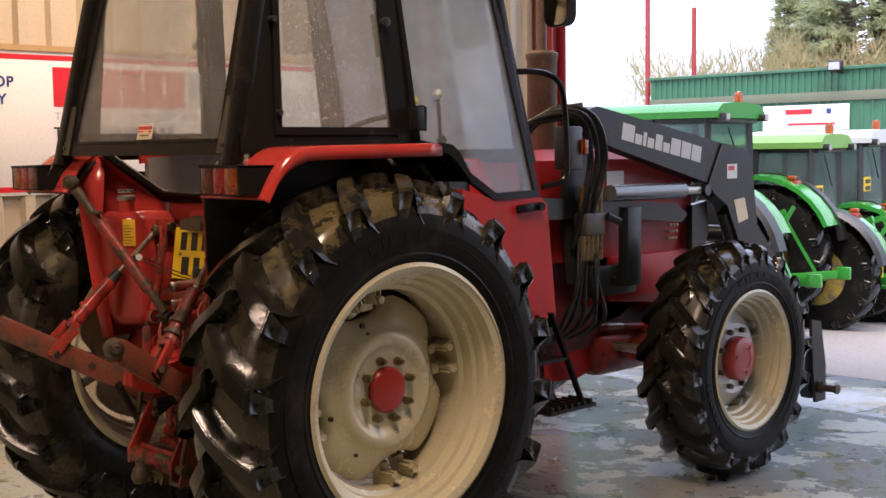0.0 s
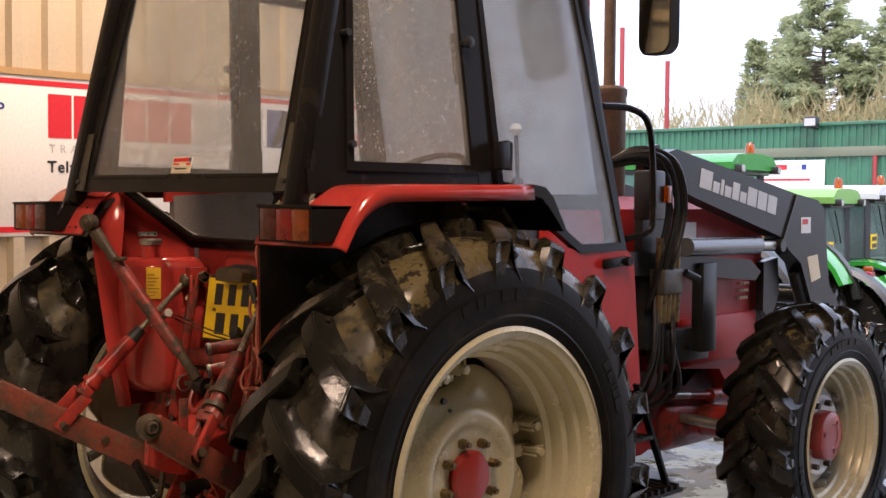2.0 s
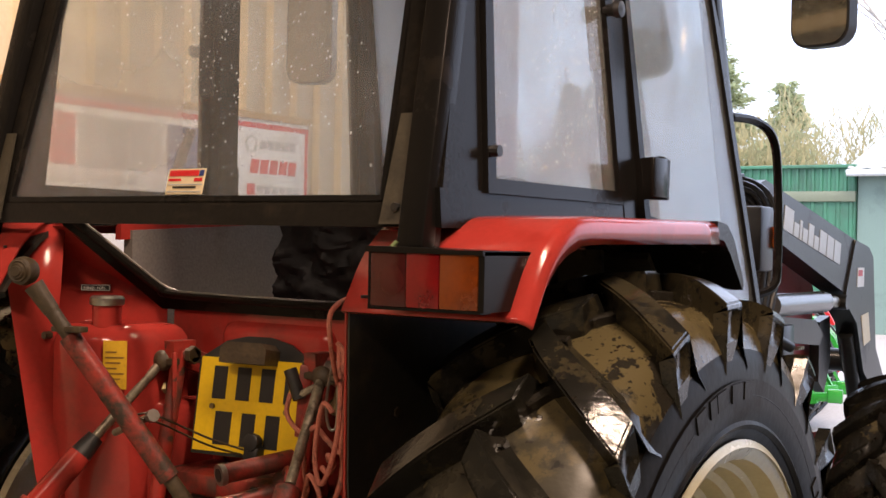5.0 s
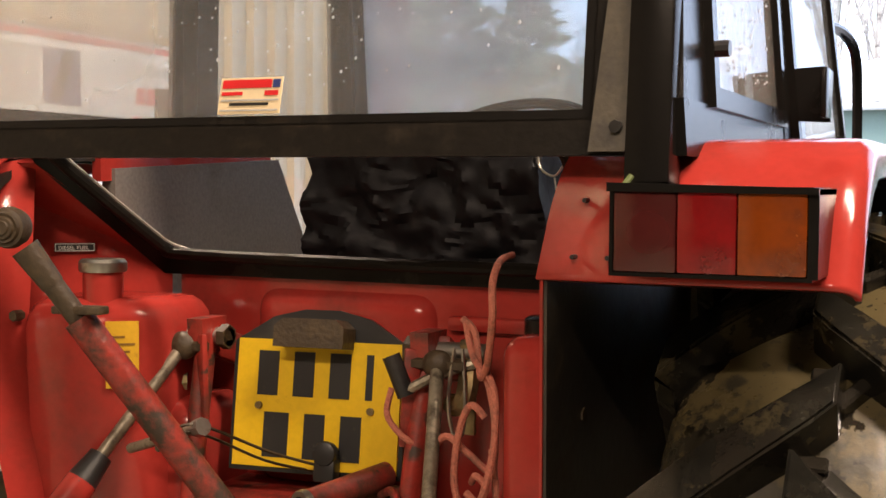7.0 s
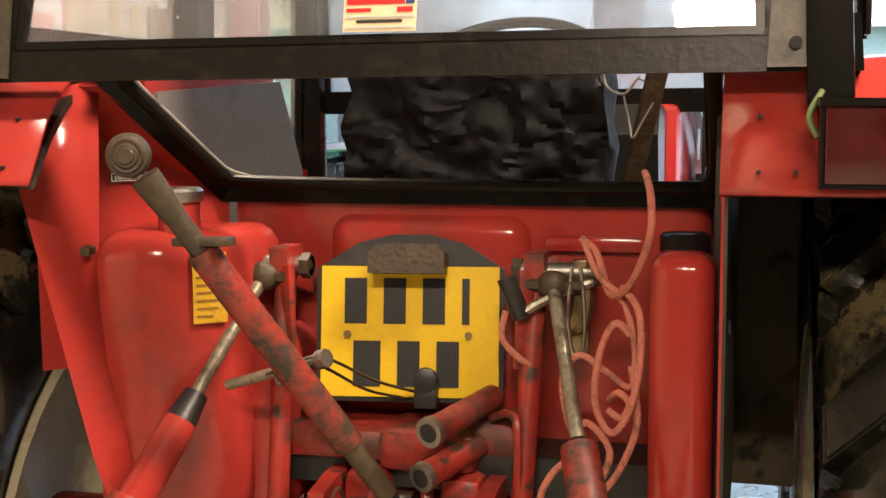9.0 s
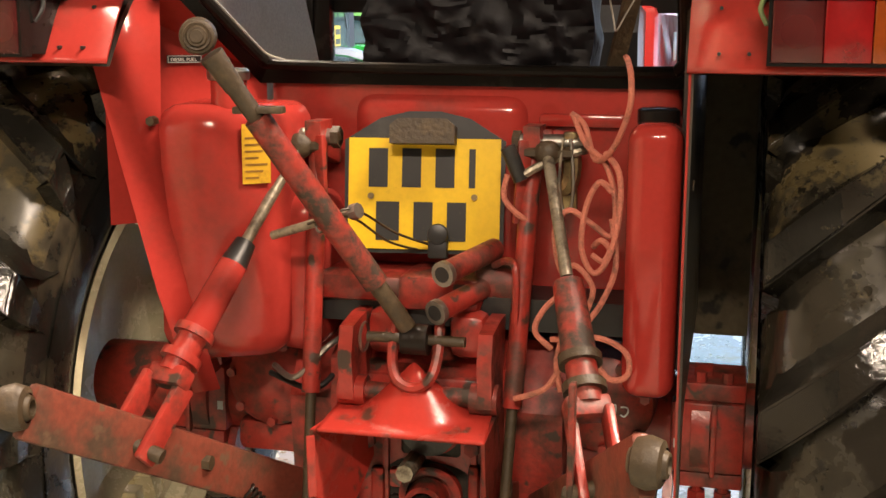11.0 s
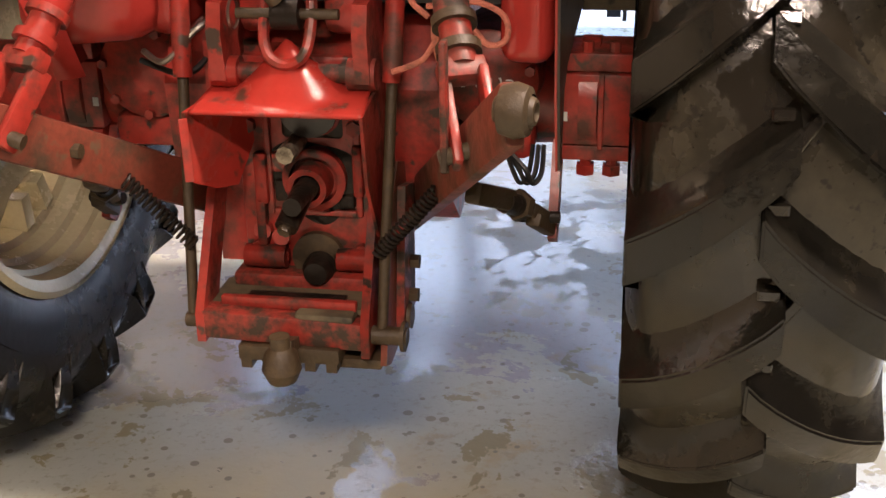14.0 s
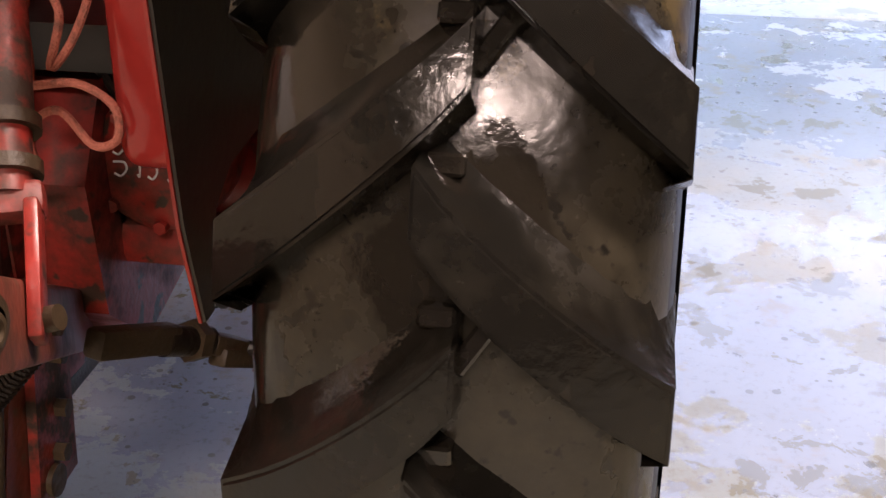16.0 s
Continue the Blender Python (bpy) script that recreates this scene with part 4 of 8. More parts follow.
# chassis, axle, gearbox
def chassis():
    bm = prism([(-0.27, 0.52), (0.2, 0.50), (1.1, 0.52), (2.9, 0.60), (2.9, 0.84), (1.2, 0.92), (0.3, 1.02), (-0.1, 1.05), (-0.27, 0.95)], "x", -0.17, 0.17)
    part("transmission", bm, RED_OLD, T, "worn red transmission casting", bev=0.02)
    part("engine_block", box(-0.2, 0.2, 1.25, 2.55, 0.62, 1.25), mat("dark_red_engine", (0.16, 0.016, 0.018), 0.45, 0, (0.05, 0.03, 0.03), 0.55, 9, 60, 0.3, 0.65), T, "oily dark red engine block", bev=0.02)
    for s in (1, -1):
        part("axle_tube", lathe([(0.13, s * 0.16), (0.13, s * 0.2), (0.105, s * 0.24), (0.09, s * 0.5), (0.12, s * 0.5), (0.12, s * 0.535), (0.085, s * 0.54), (0.085, s * 0.78)], 32, None, (0, 0, 0.79)), RED_OLD, T, "red axle casing")
        part("axle_bracket", box(*sorted((s * 0.47, s * 0.60)), -0.10, 0.05, 0.69, 0.72), RED_OLD, T, bev=0.004)
        part("axle_bracket", box(*sorted((s * 0.47, s * 0.60)), -0.10, 0.05, 0.865, 0.90), RED_OLD, T, bev=0.004)
        ax = part("axle_box", box(*sorted((s * 0.462, s * 0.60)), -0.105, 0.06, 0.722, 0.862), RED_OLD, T, "square red axle end housing", bev=0.006)
        part("axle_rib", box(*sorted((s * 0.538, s * 0.548)), -0.122, -0.104, 0.72, 0.866), RED_OLD, ax, bev=0.002)
        for x0 in (0.468, 0.512):
            part("paint_mark", box(*sorted((s * x0, s * (x0 + (0.012 if x0 < 0.5 else 0.022)))), -0.1068, -0.1052, 0.770, 0.788), PALE, ax, "dab of white paint")
        part("stay_plate", prism([(-0.07, 0.72), (0.0, 0.72), (-0.10, 0.545), (-0.13, 0.53), (-0.16, 0.55), (-0.15, 0.585)], "x", *sorted((s * 0.45, s * 0.468))), RED_OLD, T, bev=0.003)
        # front axle arm
        part("front_axle", rod((0, 2.42, 0.58), (s * 0.72, 2.42, 0.59), 0.08), RED_OLD, T)
        part("steering_ram", rod((s * 0.2, 2.2, 0.62), (s * 0.55, 2.25, 0.60), 0.025), CHROME, T, "chrome steering ram")
        sup = part("axle_support", prism([(1.93, 0.93), (2.76, 0.93), (2.76, 0.70), (2.64, 0.68), (2.56, 0.72), (2.46, 0.83), (2.05, 0.87), (1.93, 0.86)], "x", *sorted((s * 0.17, s * 0.285))), RED_DULL, T, "dull red cast axle support", bev=0.012)
        part("support_web", prism([(2.06, 0.87), (2.44, 0.84), (2.30, 0.76), (2.12, 0.74)], "x", *sorted((s * 0.15, s * 0.20))), RED_OLD, sup, bev=0.008)
        for yy in (2.02, 2.22, 2.42, 2.68):
            part("support_bolt", rod((s * 0.285, yy, 0.897), (s * 0.30, yy, 0.897), 0.013, None, 6), RUST, sup)
        part("support_lug", lathe([(0.012, 0.0), (0.034, 0.0), (0.036, 0.01), (0.036, 0.04), (0.03, 0.05), (0.0, 0.05)], 18, None, (s * 0.285 if s > 0 else -0.335, 2.69, 0.77)), RED_OLD, sup)
        tr = part("steering_link", rod((s * 0.23, 2.08, 0.735), (s * 0.29, 2.56, 0.692), 0.017), RED_OLD, T, "red steering ram with a bright rod")
        part("ram_rod", rod((s * 0.236, 2.13, 0.731), (s * 0.25, 2.24, 0.721), 0.0185), CHROME, tr)
        part("ram_gland", rod((s * 0.27, 2.40, 0.706), (s * 0.284, 2.51, 0.697), 0.032), RED_OLD, tr)
        part("ball_joint", lathe([(0.0, -0.04), (0.02, -0.038), (0.032, -0.02), (0.034, 0.0), (0.03, 0.02), (0.016, 0.03), (0.014, 0.055), (0.0, 0.055)], 16, None, (s * 0.29, 2.57, 0.692), axis="z"), RED_OLD, tr)
        part("knuckle", prism([(2.33, 0.50), (2.52, 0.50), (2.55, 0.60), (2.50, 0.70), (2.34, 0.70), (2.30, 0.60)], "x", *sorted((s * 0.56, s * 0.66))), RED_OLD, T, "red steering knuckle", bev=0.02)


chassis()
bm = box(-0.20, 0.24, 2.06, 2.62, 0.46, 0.70)
bmesh.ops.bevel(bm, geom=bm.edges[:], offset=0.07, segments=4, affect="EDGES", profile=0.5, clamp_overlap=True)
part("front_differential", bm, RED_OLD, T, "dark red front axle casing")
part("engine_sump", prism([(1.28, 0.63), (2.08, 0.63), (2.06, 0.50), (1.95, 0.47), (1.40, 0.50), (1.30, 0.55)], "x", -0.16, 0.185), RED_DULL, T, "dull red engine sump", bev=0.03)


# bonnet and side panels
def bonnet():
    poly = [(-0.31, 1.10), (0.31, 1.10), (0.325, 1.45), (0.30, 1.60), (0.22, 1.655), (-0.22, 1.655), (-0.30, 1.60), (-0.325, 1.45)]
    bm = prism(poly, "y", 1.2, 2.78)
    part("bonnet", bm, RED_DULL, T, "red bonnet", bev=0.015)
    part("grille", box(-0.27, 0.27, 2.78, 2.83, 0.95, 1.58), DARK, T, "black front grille", bev=0.01)
    for s in (1, -1):
        part("side_panel", box(*sorted((s * 0.30, s * 0.335)), 2.05, 2.72, 0.88, 1.10), RED_DULL, T, bev=0.01)
        for i in range(3):
            for j in range(4):
                part("vent_hole", rod((s * 0.32, 2.56 + i * 0.03 + j * 0.004, 1.17 + j * 0.035), (s * 0.337, 2.56 + i * 0.03 + j * 0.004, 1.17 + j * 0.035), 0.007, None, 8), PAPER, T)
        part("bonnet_sticker", box(*sorted((s * 0.325, s * 0.329)), 2.02, 2.16, 1.44, 1.54), WHITE, T, "white sticker with a red line")
    part("sill_guard", box(-0.33, 0.33, 1.05, 1.25, 0.78, 1.62), RED_DULL, T, "red bulkhead in front of the cab", bev=0.02)
    part("exhaust_silencer", lathe([(0.03, 1.30), (0.03, 1.46), (0.074, 1.48), (0.076, 2.10), (0.082, 2.11), (0.082, 2.135), (0.06, 2.15), (0.027, 2.15), (0.027, 2.85), (0.022, 2.85), (0.022, 2.2)], 32, None, (0.09, 1.80, 0), axis="z"), BROWN, T, "rusty brown exhaust stack")


bonnet()


# ---- front loader ----
def loader(s):
    lab = "dark grey loader steel"
    x0, x1 = sorted((s * 0.37, s * 0.46))
    part("loader_boom", prism([(1.70, 1.84), (1.78, 1.86), (2.84, 1.68), (3.10, 1.645), (3.17, 1.60), (3.24, 1.21), (3.46, 1.0), (3.40, 0.93), (3.05, 1.12), (2.93, 1.33), (2.80, 1.40), (2.74, 1.46), (1.90, 1.66), (1.72, 1.72)], "x", x0, x1), GREY_STEEL, T, lab, bev=0.006)
    part("boom_joint", bar((s * 0.464, 2.86, 1.67), (s * 0.464, 2.73, 1.45), 0.012, 0.012), DARK, T)
    part("loader_ram", rod((s * 0.44, 1.90, 1.435), (s * 0.44, 2.52, 1.43), 0.042), mat("grey_ram", (0.16, 0.165, 0.17), 0.25, 0.6, (0.1, 0.1, 0.1), 0.3, 8, 60, 0.03) if s > 0 else GREY_STEEL, T, "grey lift ram")
    part("ram_piston", rod((s * 0.44, 2.52, 1.43), (s * 0.44, 2.70, 1.425), 0.024), CHROME, T)
    part("ram_pin", rod((s * 0.37, 2.70, 1.425), (s * 0.485, 2.70, 1.425), 0.03), DARK, T)
    part("loader_frame_rail", prism([(1.30, 1.435), (1.95, 1.40), (2.50, 1.36), (2.60, 1.30), (2.55, 1.26), (1.95, 1.31), (1.30, 1.33)], "x", *sorted((s * 0.36, s * 0.42))), GREY_STEEL, T, lab, bev=0.006)
    part("loader_mast", prism([(1.62, 1.86), (1.74, 1.88), (1.86, 1.30), (1.80, 1.0), (1.66, 1.0), (1.62, 1.3)], "x", *sorted((s * 0.36, s * 0.40))), GREY_STEEL, T, lab, bev=0.005)
    part("mast_leg", box(*sorted((s * 0.39, s * 0.45)), 2.03, 2.15, 0.96, 1.36), GREY_STEEL, T, lab, bev=0.006)
    part("mast_plate", box(*sorted((s * 0.34, s * 0.40)), 1.75, 2.17, 0.92, 1.07), GREY_STEEL, T, lab, bev=0.006)
    for yy in (1.84, 1.98):
        part("plate_bolt", rod((s * 0.40, yy, 1.0), (s * 0.415, yy, 1.0), 0.016, None, 6), DARK, T)
    part("tilt_ram", rod((s * 0.41, 2.95, 1.28), (s * 0.41, 3.25, 0.75), 0.03), GREY_STEEL, T)
    part("tilt_link", prism([(2.72, 1.34), (2.86, 1.36), (2.88, 1.18), (2.80, 1.05), (2.72, 1.10)], "x", *sorted((s * 0.33, s * 0.37))), GREY_STEEL, T, bev=0.005)
    part("loader_foot", prism([(3.40, 1.0), (3.50, 0.92), (3.86, 0.45), (3.98, 0.13), (3.90, 0.10), (3.74, 0.36), (3.30, 0.95)], "x", *sorted((s * 0.38, s * 0.45))), GREY_STEEL, T, "muddy grey loader end", bev=0.006)
    part("carriage_pin", rod((s * 0.36, 3.92, 0.17), (s * 0.60, 3.94, 0.17), 0.022), RUST, T, "rusty carriage pin")
    part("pin_collar", rod((s * 0.49, 3.935, 0.17), (s * 0.515, 3.936, 0.17), 0.036), RUST, T)
    part("pin_head", rod((s * 0.585, 3.94, 0.17), (s * 0.605, 3.94, 0.17), 0.03, None, 8), RUST, T)
    part("carriage_plate", prism([(3.84, 0.60), (3.95, 0.58), (4.02, 0.30), (4.02, 0.08), (3.90, 0.08), (3.86, 0.3)], "x", *sorted((s * 0.46, s * 0.48))), GREY_STEEL, T, bev=0.004)
    part("boom_sticker", box(*sorted((s * 0.46, s * 0.4625)), 2.92, 3.02, 1.48, 1.56), PAPER if s < 0 else WHITE, T, "white sticker with red line")
    part("sticker_line", box(*sorted((s * 0.4625, s * 0.4635)), 2.93, 2.99, 1.525, 1.55), SIGN_RED, T)
    part("boom_label", prism([(2.99, 1.36), (3.10, 1.37), (3.14, 1.25), (3.04, 1.23)], "x", *sorted((s * 0.46, s * 0.4625))), PAPER, T, "faded white label")


both(loader)
part("cross_tube", rod((-0.40, 3.22, 1.15), (0.40, 3.22, 1.15), 0.05), GREY_STEEL, T, "grey cross tube of the loader")
# pale brand marks along the boom, as plain blocks
d = Vector((0, 2.70 - 1.97, 1.62 - 1.755)).normalized()
pos, up = Vector((0.4605, 1.965, 1.70)), Vector((0, -d.z, d.y))
for wd, hh, base in [(0.10, 0.085, 0), (0.055, 0.05, 0), (0.025, 0.07, 0), (0.055, 0.05, 0), (0.06, 0.08, 0), (0.055, 0.05, 0), (0.085, 0.085, 0), (0.085, 0.085, 0), (0.085, 0.085, 0)]:
    bm = bmesh.new()
    q = [pos, pos + d * wd, pos + d * wd + up * hh, pos + up * hh]
    lo, hi = [bm.verts.new(p) for p in q], [bm.verts.new(p + Vector((0.0025, 0, 0))) for p in q]
    bm.faces.new(hi)
    for i in range(4):
        bm.faces.new((lo[i], lo[(i + 1) % 4], hi[(i + 1) % 4], hi[i]))
    part("brand_block", bm, PALE, T, smooth=False, bev=0.0008)
    pos = pos + d * (wd + 0.012)

# hose bundle and valve block by the mast
hrng = random.Random(12)
for k in range(8):
    o, j, i = 0.016 * k, hrng.uniform(-0.03, 0.03), hrng.uniform(-0.03, 0.02)
    part("hose", tube([(0.43, 1.62 + o * 0.5, 1.18 + 0.02 * (k % 3)), (0.48 + i, 1.64 + o * 0.8 + j, 1.38), (0.49 + i, 1.69 + o + j, 1.62), (0.47 + i, 1.63 + o * 0.9 + j, 1.80 + i), (0.36, 1.50 + o * 0.6, 1.81 + o * 0.2 + i), (0.24, 1.36 + o, 1.70 + j), (0.2, 1.30, 1.45)], 0.0105 + 0.002 * (k % 2), None, 8), HOSE, T, "black hydraulic hose")
for k in range(6):
    j, i = hrng.uniform(-0.04, 0.04), hrng.uniform(-0.03, 0.03)
    part("hose", tube([(0.45, 1.65 + 0.03 * k, 1.24), (0.48 + i, 1.60 + 0.035 * k + j, 1.03 + j), (0.45, 1.58 + 0.05 * k + j, 0.84 + i), (0.30, 1.62 + 0.02 * k, 0.72), (0.15, 1.7, 0.75)], 0.011, None, 8), HOSE, T)
part("valve_block", box(0.42, 0.50, 1.64, 1.79, 1.24, 1.35), mat("dirty_grey_casting", (0.07, 0.065, 0.055), 0.5, 0.3, (0.12, 0.09, 0.05), 0.5, 18, 90, 0.4), T, "dirty hydraulic coupling block", bev=0.012)
for k in range(5):
    for z0, z1 in ((1.35, 1.48), (1.12, 1.24)):
        part("coupling", rod((0.47, 1.64 + 0.034 * k, z0), (0.475, 1.64 + 0.034 * k, z1), 0.015, None, 10), BRASS, T, "brass hose fitting")
part("coupling_lever", rod((0.50, 1.80, 1.33), (0.53, 1.86, 1.30), 0.018), DARK, T)

# indicator box, beacon and grab rail by the windscreen post
part("indicator_box", box(0.50, 0.58, 1.40, 1.52, 1.56, 1.76), DARK, T, "black side lamp box", bev=0.012)
part("indicator_lens", box(0.58, 0.60, 1.50, 1.535, 1.63, 1.70), LENS_AMBER, T, "amber side lens", bev=0.004)
part("bracket", bar((0.40, 1.60, 1.80), (0.40, 1.70, 1.6), 0.03, 0.02), DARK, T)
part("grab_rail", tube([(0.62, 1.02, 1.99), (0.64, 1.16, 1.99), (0.66, 1.25, 1.95), (0.665, 1.285, 1.84), (0.665, 1.30, 1.60), (0.66, 1.28, 1.52), (0.62, 1.18, 1.49)], 0.013), BLACK, T, "black tube grab rail")


# ---- cab ----
def side_x(z):
    return 0.645 - 0.075 * (z - 1.69)


def rear_y(z):
    return -0.45 + 0.24 * (z - 1.69)


def post_y(z):
    return 1.06 - 0.21 * (z - 1.46)




def pane(quad, thick, axis):
    bm = bmesh.new()
    o = Vector(axis) * thick
    lo, hi = [bm.verts.new(Vector(p)) for p in quad], [bm.verts.new(Vector(p) + o) for p in quad]
    bm.faces.new(lo)
    bm.faces.new(hi[::-1])
    for i in range(4):
        bm.faces.new((lo[i], lo[(i + 1) % 4], hi[(i + 1) % 4], hi[i]))
    return bm


def quad_frame(outer, inner, thick, axis):
    bm = bmesh.new()
    o = Vector(axis) * thick
    A, B = [bm.verts.new(Vector(p)) for p in outer], [bm.verts.new(Vector(p)) for p in inner]
    C, D = [bm.verts.new(Vector(p) + o) for p in outer], [bm.verts.new(Vector(p) + o) for p in inner]
    n = len(outer)
    for i in range(n):
        j = (i + 1) % n
        bm.faces.new((A[i], A[j], B[j], B[i]))
        bm.faces.new((C[j], C[i], D[i], D[j]))
        bm.faces.new((A[j], A[i], C[i], C[j]))
        bm.faces.new((B[i], B[j], D[j], D[i]))
    return bm


def P(x, z):
    return (x, rear_y(z), z)


# rear window
win = part("rear_window", quad_frame([P(-0.577, 1.655), P(0.577, 1.655), P(0.545, 2.50), P(-0.545, 2.50)], [P(-0.532, 1.702), P(0.532, 1.702), P(0.50, 2.45), P(-0.50, 2.45)], 0.03, (0, 1, 0)), RUBBER_SEAL, T, "grimy dark metal window frame", bev=0.004)
g = part("pane", pane([(x, y + 0.012, z) for x, y, z in (P(-0.535, 1.699), P(0.535, 1.699), P(0.503, 2.453), P(-0.503, 2.453))], 0.005, (0, 1, 0)), GLASS_REAR, win, "dusty rear glass with rain drops", smooth=False)
g.visible_shadow = False
part("gasket", quad_frame([P(-0.535, 1.699), P(0.535, 1.699), P(0.503, 2.453), P(-0.503, 2.453)], [P(-0.520, 1.713), P(0.520, 1.713), P(0.489, 2.44), P(-0.489, 2.44)], 0.016, (0, 1, 0)), BLACK, win)
for sx in (-1, 1):
    part("corner_plate", pane([(sx * 0.535, rear_y(1.66) - 0.004, 1.66), (sx * 0.592, rear_y(1.66) - 0.004, 1.66), (sx * 0.589, rear_y(1.86) - 0.004, 1.86), (sx * 0.545, rear_y(1.86) - 0.004, 1.86)], 0.006, (0, -1, 0)), mat("brass_grime", (0.05, 0.042, 0.027), 0.5, 0.0, (0.025, 0.021, 0.015), 0.5, 12, 90, 0.2), win)
    part("bolt", rod((sx * 0.569, rear_y(1.69) - 0.006, 1.69), (sx * 0.569, rear_y(1.69) - 0.018, 1.69), 0.008, None, 8), DARK, win)
st = part("sticker", pane([(-0.024, rear_y(1.716) - 0.001, 1.716), (0.079, rear_y(1.716) - 0.001, 1.716), (0.079, rear_y(1.768) - 0.001, 1.768), (-0.024, rear_y(1.768) - 0.001, 1.768)], 0.002, (0, -1, 0)), PAPER, T, "cream dealer sticker with red heading")
for a, b, z0, z1, m_ in ((-0.020, 0.062, 1.753, 1.765, SIGN_RED), (0.064, 0.076, 1.753, 1.765, SIGN_BLUE), (0.052, 0.074, 1.742, 1.749, SIGN_RED), (-0.020, 0.015, 1.743, 1.748, SIGN_RED),
                         (-0.020, 0.076, 1.7345, 1.737, SIGN_GREY), (-0.005, 0.060, 1.728, 1.732, INK), (-0.020, 0.076, 1.720, 1.7225, SIGN_GREY)):
    part("print_bar", pane([(a, rear_y(z0) - 0.0035, z0), (b, rear_y(z0) - 0.0035, z0), (b, rear_y(z1) - 0.0035, z1), (a, rear_y(z1) - 0.0035, z1)], 0.0006, (0, -1, 0)), m_, st, smooth=False)


def rounded(cx, cz, hx, hz, r, n=5):
    """Outline of a rectangle with round corners."""
    out = []
    for k, (sx, sz) in enumerate(((1, 1), (-1, 1), (-1, -1), (1, -1))):
        for i in range(n + 1):
            a = math.pi / 2 * (k + i / n)
            out.append((cx + sx * (hx - r) + r * math.cos(a), cz + sz * (hz - r) + r * math.sin(a)))
    return out


def cab_side(s):
    def S(y, z, off=0.0):
        return (s * (side_x(z) + off), y, z)
    nrm = (-s, 0, 0)
    part("corner_post", bar((s * 0.612, -0.455, 1.615), (s * 0.578, rear_y(2.6) - 0.005, 2.6), 0.056, 0.056, None, (0, 1, 0)), BLACK, T, "black square cab post", bev=0.004)
    part("corner_panel", pane([S(-0.44, 1.66), S(-0.295, 1.66), S(-0.255, 2.6), S(rear_y(2.6) + 0.01, 2.6)], 0.03, nrm), BLACK, T, "black cab corner panel", bev=0.004)
    part("side_rail", pane([S(-0.44, 1.655, 0.004), S(0.38, 1.655, 0.004), S(0.38, 1.725, 0.004), S(-0.44, 1.725, 0.004)], 0.04, nrm), BLACK, T, bev=0.004)
    q = part("quarter_window", quad_frame([S(-0.292, 1.722, 0.012), S(0.295, 1.722, 0.012), S(0.235, 2.52, 0.012), S(-0.25, 2.52, 0.012)], [S(-0.262, 1.75, 0.012), S(0.265, 1.75, 0.012), S(0.21, 2.49, 0.012), S(-0.225, 2.49, 0.012)], 0.018, nrm), BLACK, T, "black side window frame", bev=0.003)
    gl = part("pane", pane([S(-0.265, 1.747), S(0.268, 1.747), S(0.213, 2.493), S(-0.228, 2.493)], 0.005, nrm), GLASS_SIDE, q, "misted glass with rain drops", smooth=False)
    gl.visible_shadow = False
    for z in (1.80, 2.13):
        part("hinge", rod(S(-0.275, z, 0.0), S(-0.275, z, 0.03), 0.011, None, 10), DARK, q)
    part("latch", bar(S(0.245, 2.02, -0.02), S(0.23, 2.18, -0.02), 0.035, 0.02), DARK, q)
    part("latch_knob", lathe([(0.012, 0), (0.014, 0.02), (0.02, 0.03), (0.018, 0.042), (0, 0.045)] if s > 0 else [(0.012, 0), (0.014, -0.02), (0.02, -0.03), (0.018, -0.042), (0, -0.045)], 14, None, S(0.245, 2.15, 0.004)), DARK, q)
    part("door_post", pane([S(0.298, 1.66, 0.006), S(0.375, 1.66, 0.006), S(0.30, 2.6, 0.006), S(0.23, 2.6, 0.006)], 0.05, nrm), BLACK, T, "black door post", bev=0.005)
    pb = part("post_bracket", prism([(s * 0.61, 1.74), (s * 0.715, 1.735), (s * 0.717, 1.825), (s * 0.70, 1.835), (s * 0.61, 1.83)], "y", 0.375, 0.388), BLACK, T, "black folded bracket", bev=0.003)
    part("bracket_fold", box(*sorted((s * 0.706, s * 0.717)), 0.30, 0.376, 1.74, 1.828), BLACK, pb, bev=0.003)
    # door with red lower panel and bent lower glass edge
    d_out = [S(0.378, 1.665, 0.02), S(0.44, 1.66, 0.03), S(0.78, 1.45, 0.045), (s * 0.70, 1.075, 1.452), S(post_y(2.45) + 0.02, 2.45, 0.01), S(0.315, 2.45, 0.01)]
    d_in = [S(0.403, 1.70, 0.02), S(0.46, 1.69, 0.03), S(0.79, 1.48, 0.045), (s * 0.697, 1.04, 1.482), S(post_y(2.42) - 0.01, 2.42, 0.01), S(0.34, 2.42, 0.01)]
    dr = part("door", quad_frame(d_out, d_in, 0.03, nrm), BLACK, T, "black framed cab door with red foot panel", bev=0.003)
    bm = bmesh.new()
    a_, b_ = [bm.verts.new(Vector(p) + Vector(nrm) * 0.01) for p in d_in], [bm.verts.new(Vector(p) + Vector(nrm) * 0.014) for p in d_in]
    bm.faces.new(a_)
    bm.faces.new(b_[::-1])
    gl = part("pane", bm, GLASS_DOOR if s > 0 else GLASS_REAR, dr, "misted door glass", smooth=False)
    gl.visible_shadow = False
    part("foot_panel", prism([(0.80, 1.45), (1.075, 1.452), (1.12, 1.42), (1.175, 0.93), (1.16, 0.88), (0.60, 0.88), (0.60, 1.50)], "x", *sorted((s * 0.655, s * 0.70))), RED_DULL, dr, "red lower door panel", bev=0.008)
    part("door_handle", bar((s * 0.715, 0.91, 1.405), (s * 0.715, 1.05, 1.415), 0.02, 0.035), BLACK, dr, bev=0.006)
